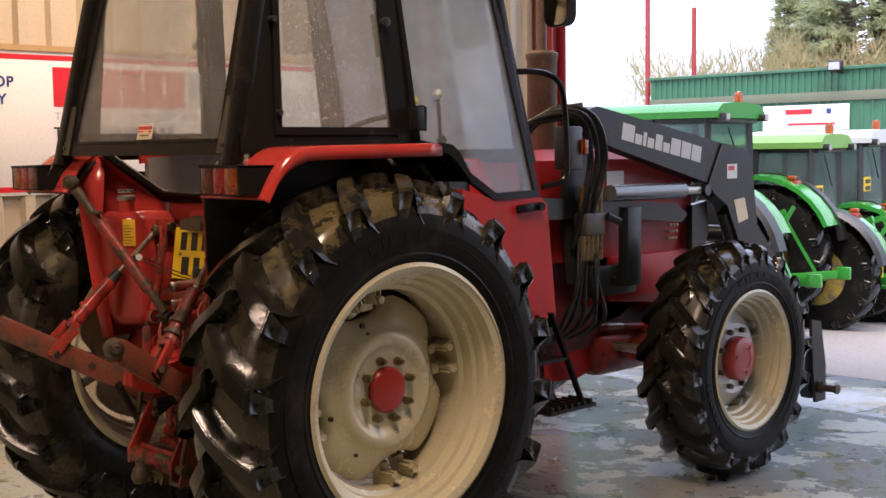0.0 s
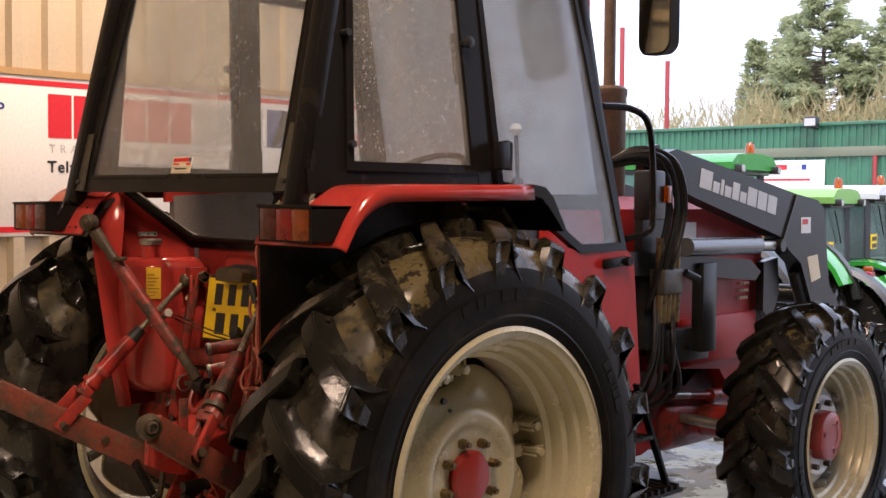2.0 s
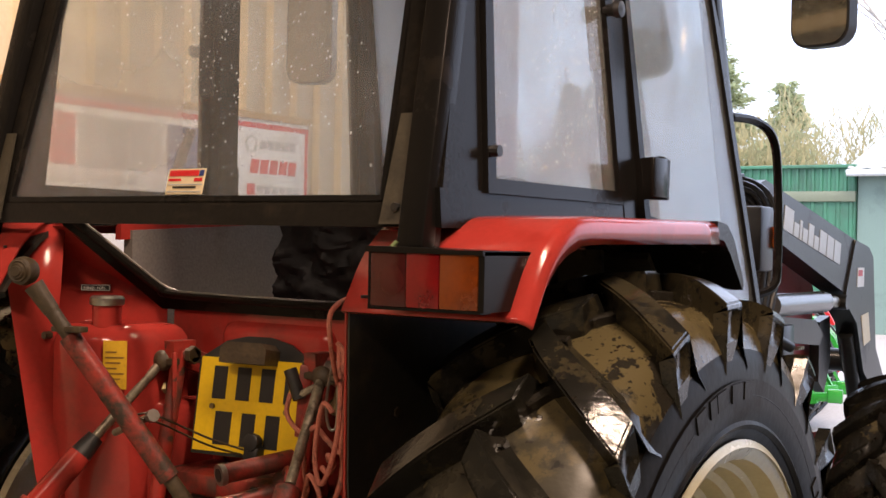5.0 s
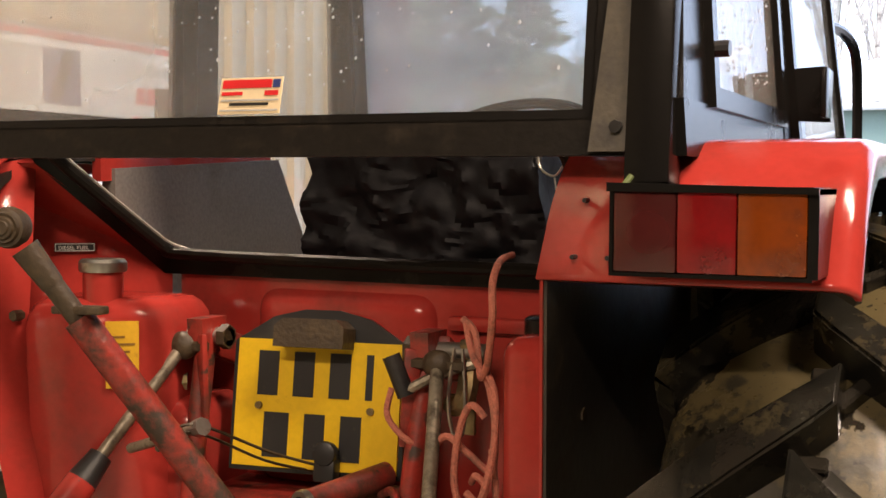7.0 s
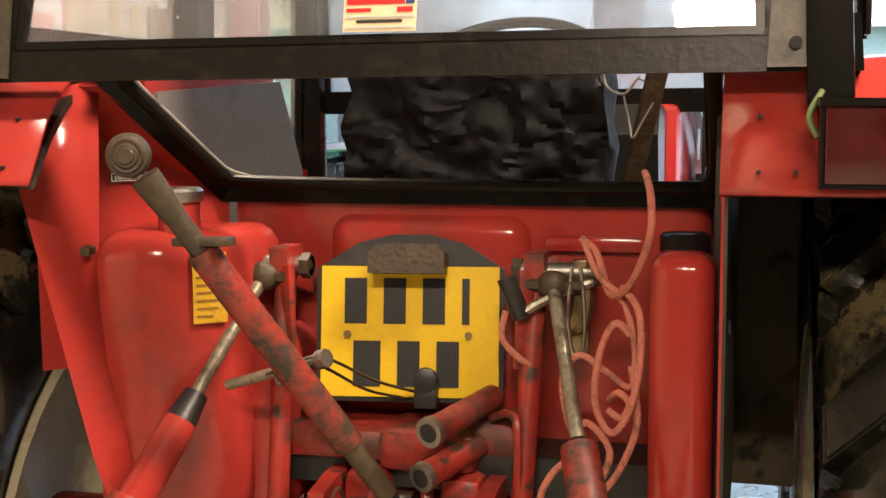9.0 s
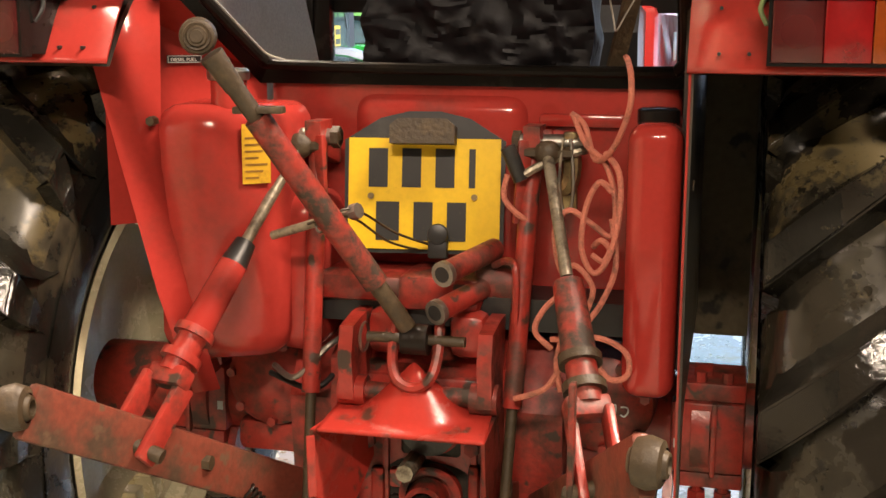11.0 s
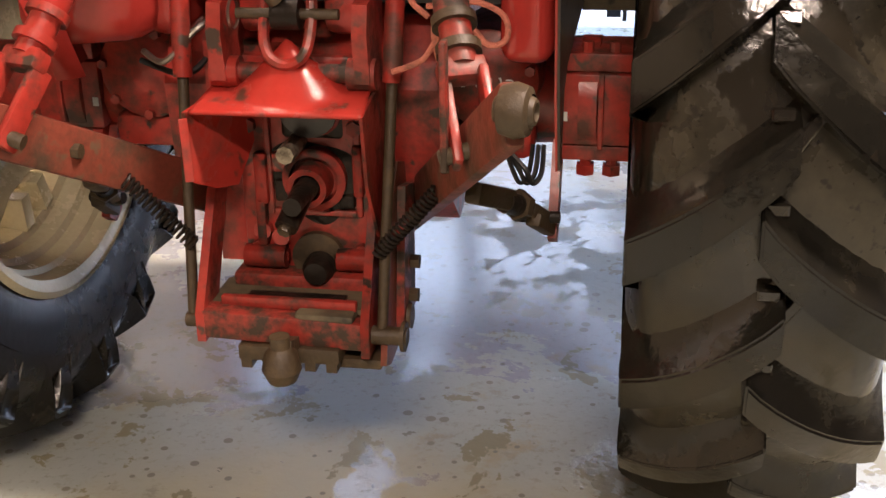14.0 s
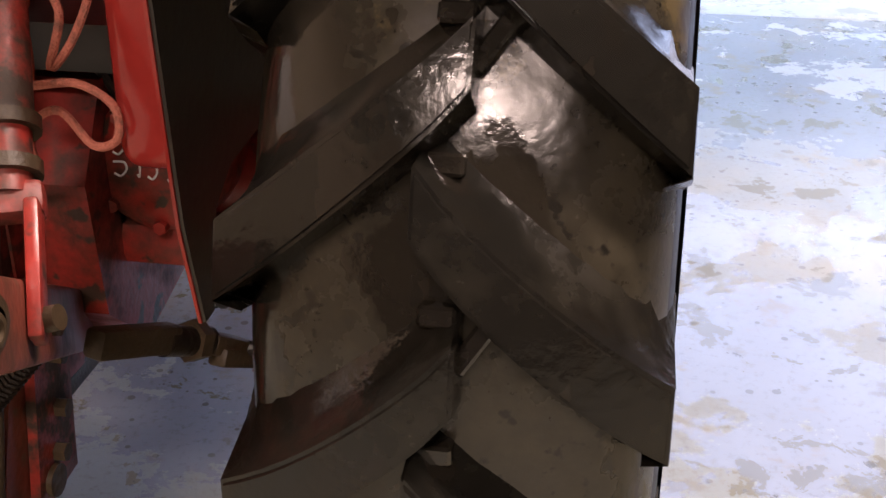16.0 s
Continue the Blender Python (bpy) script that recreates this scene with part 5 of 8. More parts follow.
    part("handle_end", rod((s * 0.70, 1.045, 1.413), (s * 0.74, 1.045, 1.413), 0.018, None, 12), BLACK, dr)
    part("windscreen_post", bar((s * 0.665, 1.16, 1.0), (s * 0.575, post_y(2.6) + 0.045, 2.6), 0.05, 0.05, None, (0, 1, 0)), BLACK, T, "black windscreen post", bev=0.005)
    # mirror on its arm
    mr = part("mirror", prism(rounded(s * 0.87, 2.33, 0.085, 0.17, 0.05), "y", 0.99, 1.03), DARK, T, "rounded wing mirror", bev=0.008)
    TURN = Matrix.Translation((s * 0.87, 1.01, 0)) @ Matrix.Rotation(radians(-14 * s), 4, "Z") @ Matrix.Translation((-s * 0.87, -1.01, 0))
    mr.data.transform(TURN)
    part("mirror_glass", prism(rounded(s * 0.87, 2.33, 0.079, 0.164, 0.046), "y", 0.986, 0.9895), MIRROR, mr, "mirror glass tinted tan for the barn's reflection", smooth=False).data.transform(TURN)
    part("mirror_arm", tube([(s * 0.60, 0.93, 2.56), (s * 0.75, 1.03, 2.60), (s * 0.87, 1.04, 2.52), (s * 0.87, 1.035, 2.40)], 0.009), BLACK, mr)
    # step
    stp = part("step", box(*sorted((s * 0.66, s * 0.80)), 1.02, 1.33, 0.515, 0.53), BLACK, T, "black toothed cab step")
    for k in range(7):
        part("step_tooth", box(*sorted((s * (0.665 + 0.0), s * 0.795)), 1.03 + k * 0.044, 1.045 + k * 0.044, 0.53, 0.548), BLACK, stp)
    for yy, y2 in ((1.09, 1.28), (1.0, 1.03)):
        part("step_stay", bar((s * 0.74, yy, 0.95), (s * 0.76, y2, 0.53), 0.03, 0.012), BLACK, stp)
    part("step", box(*sorted((s * 0.64, s * 0.78)), 0.92, 1.15, 0.74, 0.755), BLACK, T, "black cab step")
    part("step_bracket", box(*sorted((s * 0.56, s * 0.70)), 0.90, 1.16, 0.80, 0.93), BLACK, T, bev=0.01)


both(cab_side)
part("roof", prism([(-0.63, 2.58), (0.63, 2.58), (0.62, 2.68), (0.50, 2.74), (-0.50, 2.74), (-0.62, 2.68)], "y", -0.30, 1.0), BLACK, T, "black cab roof", bev=0.02)
part("windscreen_frame", quad_frame([(-0.63, 1.10, 1.60), (0.63, 1.10, 1.60), (0.57, post_y(2.6) + 0.05, 2.6), (-0.57, post_y(2.6) + 0.05, 2.6)], [(-0.60, 1.09, 1.66), (0.60, 1.09, 1.66), (0.54, post_y(2.54) + 0.05, 2.54), (-0.54, post_y(2.54) + 0.05, 2.54)], 0.03, (0, 1, 0)), BLACK, T)
wsn = part("windscreen", pane([(-0.60, 1.10, 1.66), (0.60, 1.10, 1.66), (0.54, post_y(2.54) + 0.06, 2.54), (-0.54, post_y(2.54) + 0.06, 2.54)], 0.005, (0, 1, 0)), GLASS_FRONT, T, "fogged windscreen", smooth=False)
wsn.visible_shadow = False
part("cab_floor", box(-0.47, 0.47, -0.25, 1.12, 1.02, 1.08), DARK, T)
for s in (1, -1):
    part("inner_arch", prism([(-0.30, 0.98), (-0.30, 1.50), (-0.28, 1.63), (0.34, 1.65), (0.50, 1.50), (0.60, 0.98)] if s > 0 else [(-0.13, 1.25), (-0.13, 1.644), (0.42, 1.672), (0.54, 1.48), (0.60, 1.25)], "x", *sorted((s * 0.470, s * (0.483 if s > 0 else 0.50)))), ARCH if s > 0 else GREY_PANEL, T, "muddy inner wheel arch" if s > 0 else "grey vinyl inner wheel arch", bev=0.004)
part("dashboard", prism([(0.80, 1.55), (0.86, 1.62), (1.08, 1.60), (1.08, 1.10), (0.92, 1.10)], "x", -0.32, 0.30), DARK, T, "dark dashboard", bev=0.02)
# steering wheel
sw = part("steering_wheel", lathe([(0.20 + 0.013 * math.cos(a), 0.013 * math.sin(a)) for a in [2 * math.pi * k / 10 for k in range(10)]], 40, None, closed=True, axis="z"), DARK, T, "black steering wheel")
sw.matrix_local = Matrix.Translation((-0.02, 0.68, 1.715)) @ Matrix.Rotation(radians(30), 4, "X")
for k in range(3):
    bm = bar((0, 0, -0.01), (0.195 * math.cos(2.1 * k + 0.5), 0.195 * math.sin(2.1 * k + 0.5), 0), 0.025, 0.008)
    part("spoke", bm, DARK, sw)
part("steering_column", rod((-0.02, 0.68, 1.71), (-0.02, 0.83, 1.45), 0.035), DARK, T)
part("arch_strip", prism([(-0.16, 1.62), (-0.16, 1.684), (0.40, 1.684), (0.40, 1.655)], "x", -0.497, -0.478), RED, T, "dull red strip above the inner panel")
# seat wrapped in plastic
bm = bmesh.new()
box(-0.215, 0.27, 0.12, 0.24, 1.30, 1.685, bm)
box(-0.215, 0.27, 0.12, 0.62, 1.22, 1.38, bm)
bmesh.ops.subdivide_edges(bm, edges=bm.edges, cuts=44, use_grid_fill=True)
for v in bm.verts:
    q = Vector((v.co.x * 9, v.co.y * 9, v.co.z * 13))
    k = noise.noise(q) * 0.024 + abs(noise.noise(q * 2.3)) * 0.02 + abs(noise.noise(q * 5.1)) * 0.011
    v.co += Vector((noise.noise(q + Vector((9, 0, 0))) * 0.02, -k, noise.noise(q * 1.3 + Vector((0, 5, 0))) * 0.016))
part("seat", bm, PLASTIC, T, "seat wrapped in crumpled black plastic")
part("seat_base", box(-0.15, 0.2, 0.15, 0.55, 1.08, 1.25), DARK, T, bev=0.01)
part("seat_stay", bar((0.30, 0.16, 1.45), (0.37, 0.05, 1.72), 0.035, 0.012), RUST, T)
part("torn_edge", tube([(0.262, 0.10, 1.69), (0.268, 0.095, 1.65), (0.30, 0.08, 1.635), (0.325, 0.07, 1.66), (0.335, 0.07, 1.655)], 0.0022, None, 6), CHROME, T, "pale torn plastic edge")
part("torn_edge", tube([(0.30, 0.08, 1.632), (0.312, 0.07, 1.58), (0.318, 0.06, 1.56), (0.335, 0.06, 1.59), (0.352, 0.06, 1.62)], 0.0018, None, 6), CHROME, T)
part("lever_console", box(0.42, 0.56, 0.35, 0.75, 1.08, 1.50), DARK, T, bev=0.02)
for x, y, z, c in ((0.50, 0.52, 1.86, mat("yellow_knob", (0.6, 0.55, 0.05), 0.35, 0, None, 0.2)), (0.50, 0.66, 1.89, PALE), (0.46, 0.72, 1.70, DARK)):
    lv = part("lever", tube([(x - 0.02, y + 0.06, 1.45), (x, y + 0.02, 1.65), (x, y, z)], 0.008), DARK, T)
    part("lever_knob", lathe([(0.0, -0.024), (0.016, -0.018), (0.024, 0), (0.016, 0.018), (0.0, 0.024)], 14, None, (x, y, z), axis="z"), c, lv)

# lower rear opening with its thick seal
outer = [(-0.47, -0.362, 1.69), (-0.452, -0.352, 1.648), (-0.352, -0.140, 1.458), (0.478, -0.140, 1.458), (0.478, -0.362, 1.69)]
inner = [(-0.405, -0.362, 1.684), (-0.412, -0.352, 1.664), (-0.332, -0.142, 1.496), (0.452, -0.142, 1.492), (0.452, -0.362, 1.684)]
part("rear_sill", quad_frame(outer, inner, 0.02, (0, 1, 0)), BLACK, T, "black sheet round the lower rear window")
SEAL = [(-0.418, -0.362, 1.672), (-0.400, -0.316, 1.632), (-0.352, -0.186, 1.528), (-0.338, -0.156, 1.505), (-0.305, -0.148, 1.494), (0.05, -0.147, 1.489), (0.40, -0.147, 1.489), (0.455, -0.155, 1.497), (0.466, -0.20, 1.54), (0.466, -0.35, 1.665)]
part("sill_seal", tube(SEAL, 0.011, None, 10), RUBBER_SEAL, T, "thick dirty rubber seal")
# thin pale tube painting the highlight line of the glass edge
part("edge_highlight", tube([(x + 0.008, y + 0.004, z + 0.008) for x, y, z in SEAL[:5]], 0.0028, None, 6), SEAL_EDGE, T, "pale tube painting the glass edge highlight along the seal")
bm = bmesh.new()
near = [bm.verts.new(p) for p in ((-0.575, -0.347, 1.20), (-0.345, -0.128, 1.20), (-0.345, -0.128, 1.475), (-0.575, -0.347, 1.62))]
top = [bm.verts.new(p) for p in ((-0.452, -0.352, 1.652), (-0.575, -0.372, 1.655))]
bm.faces.new(near)
bm.faces.new((near[3], near[2], top[0], top[1]))
cs = part("corner_sheet", bm, RED, T, "red sheet beside the lower rear window", smooth=False)
cs.modifiers.new("thickness", "SOLIDIFY").thickness = 0.004
LM2 = Matrix.Translation((-0.466, -0.243, 1.506)) @ Matrix.Rotation(math.atan2(0.219, 0.230), 4, "Z")
bm = box(-0.034, 0.034, -0.0115, -0.009, -0.0075, 0.0075)
bm.transform(LM2)
part("fuel_label", bm, INK, T, "black label with white print")
for x0, x1, z0, z1 in ((-0.0325, 0.0325, 0.0055, 0.0065), (-0.0325, 0.0325, -0.0065, -0.0055), (-0.0325, -0.0315, -0.0055, 0.0055), (0.0315, 0.0325, -0.0055, 0.0055)):
    bm = box(x0, x1, -0.0122, -0.0114, z0, z1)
    bm.transform(LM2)
    part("label_border", bm, WHITE, T)
words("lettering", "DIESEL FUEL", 0.0088, LM2 @ Matrix.Translation((-0.0275, -0.0123, -0.0037)) @ Matrix.Rotation(math.pi / 2, 4, "X"), WHITE, T)


# ---- rear mudguards and lamps ----
def mudguard(s):
    prof = [(-0.502, 1.505), (-0.478, 1.545), (-0.45, 1.59), (-0.412, 1.632), (-0.36, 1.665), (-0.285, 1.68), (0.0, 1.684), (0.33, 1.688)]
    bm = bmesh.new()
    rows = []
    line = smooth_path([(0, y, z) for y, z in prof], 4)
    for i, p in enumerate(line):
        a, b = line[max(i - 1, 0)], line[min(i + 1, len(line) - 1)]
        t = (b - a).normalized()
        nrm = Vector((0, -t.z, t.y))
        lip = 0.012 + 0.038 * min(i / 16, 1)
        cs = [(0.482, 0), (0.66, 0), (0.826, 0), (0.838, 0.0015), (0.848, 0.006), (0.855, 0.014), (0.858, 0.024), (0.859, max(lip, 0.026))]
        row = [bm.verts.new((s * x, p.y - nrm.y * dn, p.z - nrm.z * dn)) for x, dn in cs]
        rows.append(row)
    for a, b in zip(rows, rows[1:]):
        for k in range(7):
            bm.faces.new((a[k], a[k + 1], b[k + 1], b[k]))
    mg = part("mudguard", bm, RED, T, "glossy red rear mudguard")
    mod = mg.modifiers.new("thickness", "SOLIDIFY")
    mod.thickness, mod.offset = 0.006, -1 if s > 0 else 1
    part("mudguard_nose", prism([(0.33, 1.688), (0.39, 1.68), (0.43, 1.65), (0.50, 1.55), (0.49, 1.535), (0.41, 1.615), (0.37, 1.645), (0.33, 1.65)], "x", *sorted((s * 0.50, s * 0.855))), BLACK, mg, "black plastic front lip", bev=0.005)
    part("arch_liner", prism([(-0.488, 1.50), (-0.462, 1.54), (-0.432, 1.58), (-0.392, 1.62), (-0.345, 1.65), (-0.28, 1.664), (0.33, 1.670), (0.33, 1.662), (-0.28, 1.656), (-0.34, 1.64), (-0.385, 1.61), (-0.425, 1.57), (-0.452, 1.535), (-0.478, 1.50)], "x", *sorted((s * 0.49, s * 0.85))), mat("arch_grime", (0.018, 0.015, 0.012), 0.5, 0, (0.05, 0.04, 0.027), 0.45, 5, 60, 0.2, 0.7), mg)
    if s > 0:
        sheet = [(-0.494, 1.506), (-0.47, 1.545), (-0.42, 1.61), (-0.36, 1.655), (-0.28, 1.672), (0.33, 1.678), (0.50, 1.50), (0.62, 0.98), (-0.30, 0.93), (-0.36, 0.90), (-0.395, 0.78), (-0.425, 0.78), (-0.462, 0.92), (-0.488, 1.2)]
        gs = part("guard_sheet", prism(sheet, "x", 0.4845, 0.4885), RED, T, "red inner guard sheet", smooth=False)
        part("guard_lining", prism([(y + (0.004 if y < 0 else 0), z) for y, z in sheet], "x", 0.4885, 0.4925), ARCH, gs, "wheel side of the guard, black with dried mud", smooth=False)
    else:
        bm = bmesh.new()
        edge = [((-0.61, -0.43, 1.625), (-0.46, -0.34, 1.66)), ((-0.557, -0.42, 1.525), (-0.46, -0.35, 1.50)), ((-0.502, -0.42, 1.316), (-0.456, -0.372, 1.316)), ((-0.442, -0.42, 1.09), (-0.405, -0.385, 1.09)), ((-0.38, -0.42, 0.91), (-0.345, -0.39, 0.91))]
        rows = [[bm.verts.new(p) for p in (a, b, (a[0] - 0.02, a[1] + 0.16, a[2]))] for a, b in edge]
        for a, b in zip(rows, rows[1:]):
            bm.faces.new((a[0], a[1], b[1], b[0]))
            bm.faces.new((a[2], a[0], b[0], b[2]))
        gf = part("guard_flange", bm, RED, T, "red folded edge of the inner guard")
        gf.modifiers.new("thickness", "SOLIDIFY").thickness = 0.005
    for x, z in ((0.528, 1.532), (0.528, 1.60), (0.572, 1.532)):
        part("screw", rod((s * x, -0.488 + 0.68 * (z - 1.532), z), (s * x, -0.502 + 0.68 * (z - 1.532), z), 0.003, None, 8), INK, mg)
    # tail lamp
    lamp = part("tail_lamp", prism([(-0.545, 1.522), (-0.492, 1.520), (-0.405, 1.618), (-0.545, 1.618)], "x", *sorted((s * 0.598, s * 0.818))), BLACK, T, "black tail lamp housing", bev=0.004)
    part("visor", prism([(s * 0.594, 1.612), (s * 0.824, 1.610), (s * 0.824, 1.617), (s * 0.594, 1.622)], "y", -0.58, -0.405), BLACK, lamp, bev=0.002)
    for a, b, m_ in ((0.601, 0.6725, LENS_SMOKE), (0.673, 0.7385, LENS_RED), (0.739, 0.8125, LENS_AMBER)):
        part("lens", box(*sorted((s * a, s * b)), -0.575, -0.54, 1.522, 1.6125), m_, lamp, bev=0.003)
    part("lamp_frame", quad_frame([(s * 0.596, -0.574, 1.517), (s * 0.818, -0.574, 1.517), (s * 0.818, -0.574, 1.618), (s * 0.596, -0.574, 1.618)], [(s * 0.6005, -0.574, 1.5215), (s * 0.8130, -0.574, 1.5215), (s * 0.8130, -0.574, 1.6130), (s * 0.6005, -0.574, 1.6130)], 0.03, (0, 1, 0)), BLACK, lamp, "black rim round the lenses", bev=0.002)
    part("lamp_cheek", prism([(-0.574, 1.52), (-0.492, 1.52), (-0.41, 1.616), (-0.574, 1.616)], "x", *sorted((s * 0.818, s * 0.824))), BLACK, lamp, "black sloping lamp side", bev=0.002)
    for lx, lz in ((0.638, 1.566), (0.706, 1.57), (0.774, 1.566)):
        part("reflector", lathe([(0.0, 0.0), (0.014, -0.004), (0.022, -0.010), (0.024, -0.012)], 16, None, (s * lx, -0.548, lz), axis="y", caps=False), CHROME, lamp)
    part("lamp_side", box(*sorted((s * 0.808, s * 0.82)), -0.57, -0.54, 1.53, 1.612), DARK, lamp, bev=0.003)
    part("lamp_cable", tube([(s * 0.60, -0.50, 1.63), (s * 0.585, -0.52, 1.60), (s * 0.595, -0.53, 1.575)], 0.004), mat("green_cable", (0.11, 0.15, 0.05), 0.5, 0, None, 0.2) if s > 0 else DARK, lamp)


both(mudguard)


# ---- tanks, hull and number plate ----
def rounded_tank(name, x0, x1, y0, y1, z0, z1, r, label, flare=0.0):
    bm = box(x0, x1, y0, y1, z0, z1)
    bmesh.ops.bevel(bm, geom=bm.edges[:], offset=r, segments=5, affect="EDGES", profile=0.5, clamp_overlap=True)
    for v in bm.verts:
        k = min(max((1.28 - v.co.z) / 0.2, 0), 1)
        if v.co.x > (x0 + x1) / 2:
            v.co.x += flare * k
        v.co.y += 0.10 * min(max((1.12 - v.co.z) / 0.2, 0), 1) if flare else 0
    return part(name, bm, RED, T, label)


def soft_tank(outline, z0, z1, r):
    """An upright tank on an outline, with rounded top and bottom edges."""
    bm = bmesh.new()
    c = sum((Vector((x, y, 0)) for x, y in outline), Vector()) / len(outline)
    levels = [(z0 + r - r * math.sin(a), r * (1 - math.cos(a))) for a in (1.57, 1.1, 0.6, 0.0)] + [(z1 - r + r * math.sin(a), r * (1 - math.cos(a))) for a in (0.0, 0.4, 0.8, 1.2, 1.57)]
    rings = []
    for z, inset in levels:
        ring = []
        for x, y in outline:
            d = c - Vector((x, y, 0))
            q = Vector((x, y, 0)) + d.normalized() * inset
            ring.append(bm.verts.new((q.x, q.y, z)))
        rings.append(ring)
    n = len(outline)
    for a, b in zip(rings, rings[1:]):
        for i in range(n):
            bm.faces.new((a[i], a[(i + 1) % n], b[(i + 1) % n], b[i]))
    bm.faces.new(rings[0])
    bm.faces.new(rings[-1])
    return bm


tk = part("fuel_tank", soft_tank([(-0.475, -0.33), (-0.465, -0.365), (-0.435, -0.386), (-0.38, -0.388), (-0.34, -0.378), (-0.305, -0.356), (-0.262, -0.322), (-0.245, -0.29), (-0.24, -0.16), (-0.475, -0.16)], 0.955, 1.43, 0.05), RED, T, "red fuel tank")
bm = box(-0.30, -0.185, -0.275, -0.05, 0.95, 1.26)
bmesh.ops.bevel(bm, geom=bm.edges[:], offset=0.05, segments=5, affect="EDGES", profile=0.5, clamp_overlap=True)
part("tank_bulge", bm, RED, tk)
part("filler_neck", lathe([(0.033, 1.40), (0.033, 1.475)], 20, None, (-0.343, -0.315, 0), axis="z"), RED, tk)
part("filler_cap", lathe([(0.037, 1.472), (0.039, 1.476), (0.039, 1.488), (0.034, 1.493), (0, 1.494)], 20, None, (-0.343, -0.315, 0), axis="z"), CHROME, tk, "steel filler cap")
LM = Matrix.Translation((-0.283, -0.341, 1.342)) @ Matrix.Rotation(radians(38), 4, "Z")
bm = box(-0.026, 0.026, -0.0045, -0.0025, -0.054, 0.054)
bm.transform(LM)
part("warning_label", bm, LABEL_Y, tk, "faded yellow warning label")
BROWN_INK = mat("brown_print", (0.28, 0.14, 0.02), 0.5)
for k in range(7):
    bm = box(-0.021, 0.012 + 0.008 * (k % 3 - 1), -0.0055, -0.0046, -0.045 + k * 0.012, -0.0415 + k * 0.012)
    bm.transform(LM)
    part("print_bar", bm, BROWN_INK, tk)
for z in (1.12, 1.40):
    part("tank_bolt", rod((-0.462, -0.375, z), (-0.462, -0.395, z), 0.009, None, 6), RUST, tk)
tb = rounded_tank("tool_tank", 0.385, 0.475, -0.385, -0.05, 0.945, 1.415, 0.03, "red oil tank")
part("tank_cap", lathe([(0.036, 1.41), (0.036, 1.432), (0.03, 1.436), (0, 1.436)], 20, None, (0.43, -0.30, 0), axis="z"), BLACK, tb, "black cap")
part("tank_bolt", rod((0.478, -0.34, 1.31), (0.495, -0.34, 1.31), 0.01, None, 6), RUST, tb)

bm = box(-0.34, 0.46, -0.13, 0.0, 1.05, 1.488)
bmesh.ops.bevel(bm, geom=bm.edges[:], offset=0.03, segments=4, affect="EDGES", profile=0.5)
part("rear_housing", bm, RED, T, "red rear housing")
bm = box(-0.165, 0.185, -0.152, -0.05, 1.10, 1.447)
bmesh.ops.bevel(bm, geom=bm.edges[:], offset=0.045, segments=5, affect="EDGES", profile=0.5, clamp_overlap=True)
part("housing_cover", bm, RED, T, "bulged red cover")
part("housing_rib", box(0.20, 0.36, -0.145, -0.12, 1.385, 1.41), RED, T, bev=0.008)

PM = Matrix.Translation((-0.006, -0.198, 1.259)) @ Matrix.Rotation(radians(8), 4, "Z") @ Matrix.Rotation(radians(-9), 4, "X")


def plate_part(name, poly, y0, y1, m_, parent, label="", bev=0.0, smooth=True):
    bm = prism(poly, "y", y0, y1)
    bm.transform(PM)
    return part(name, bm, m_, parent, label, smooth, bev)


pl = plate_part("plate_holder", [(-0.15, -0.112), (0.15, -0.112), (0.152, 0.10), (0.085, 0.142), (0.03, 0.155), (-0.03, 0.155), (-0.085, 0.142), (-0.152, 0.10)], 0.002, 0.012, DARK, T, "black plate holder", 0.002)
plate_part("number_plate", [(-0.143, -0.104), (0.143, -0.104), (0.143, 0.104), (-0.143, 0.104)], -0.003, 0.002, YELLOW, pl, "scratched yellow plate with black bars", 0.001)
x = -0.105
for wd in (0.036, 0.036, 0.036, 0.012):
    plate_part("plate_bar", [(x, 0.012), (x + wd, 0.012), (x + wd, 0.085), (x, 0.085)], -0.0042, -0.003, INK, pl, "", 0, False)
    x += wd + 0.027
x = -0.090
for wd in (0.044, 0.036, 0.036):
    plate_part("plate_bar", [(x, -0.088), (x + wd, -0.088), (x + wd, -0.015), (x, -0.015)], -0.0042, -0.003, INK, pl, "", 0, False)
    x += wd + 0.027
for sx in (-0.1, 0.095):
    bm = rod((sx, -0.003, -0.005), (sx, -0.009, -0.005), 0.006, None, 10)
    bm.transform(PM)
    part("plate_screw", bm, BRASS, pl)
plate_part("plate_lamp", [(-0.06, 0.092), (0.06, 0.092), (0.06, 0.125), (0.045, 0.138), (-0.045, 0.138), (-0.06, 0.125)], -0.055, 0.002, RUST, pl, "dirty brown plate lamp", 0.006)
bm = rod((0.03, -0.012, -0.075), (0.03, -0.035, -0.075), 0.02, None, 12)
box(0.012, 0.048, -0.03, 0.0, -0.12, -0.08, bm)
bm.transform(PM)
part("trailer_socket", bm, DARK, pl, "black trailer socket", bev=0.004)

# ---- rear linkage ----
part("gearbox_face", box(-0.115, 0.135, -0.285, -0.22, 0.50, 0.93), RED_OLD, T, "worn greasy gearbox face", bev=0.01)
for x, z in ((-0.085, 0.56), (-0.04, 0.545), (0.075, 0.545), (0.115, 0.56), (-0.09, 0.80), (0.11, 0.80)):
    part("casting_bolt", rod((x, -0.285, z), (x, -0.30, z), 0.015, None, 6), RED_GREASE, T)
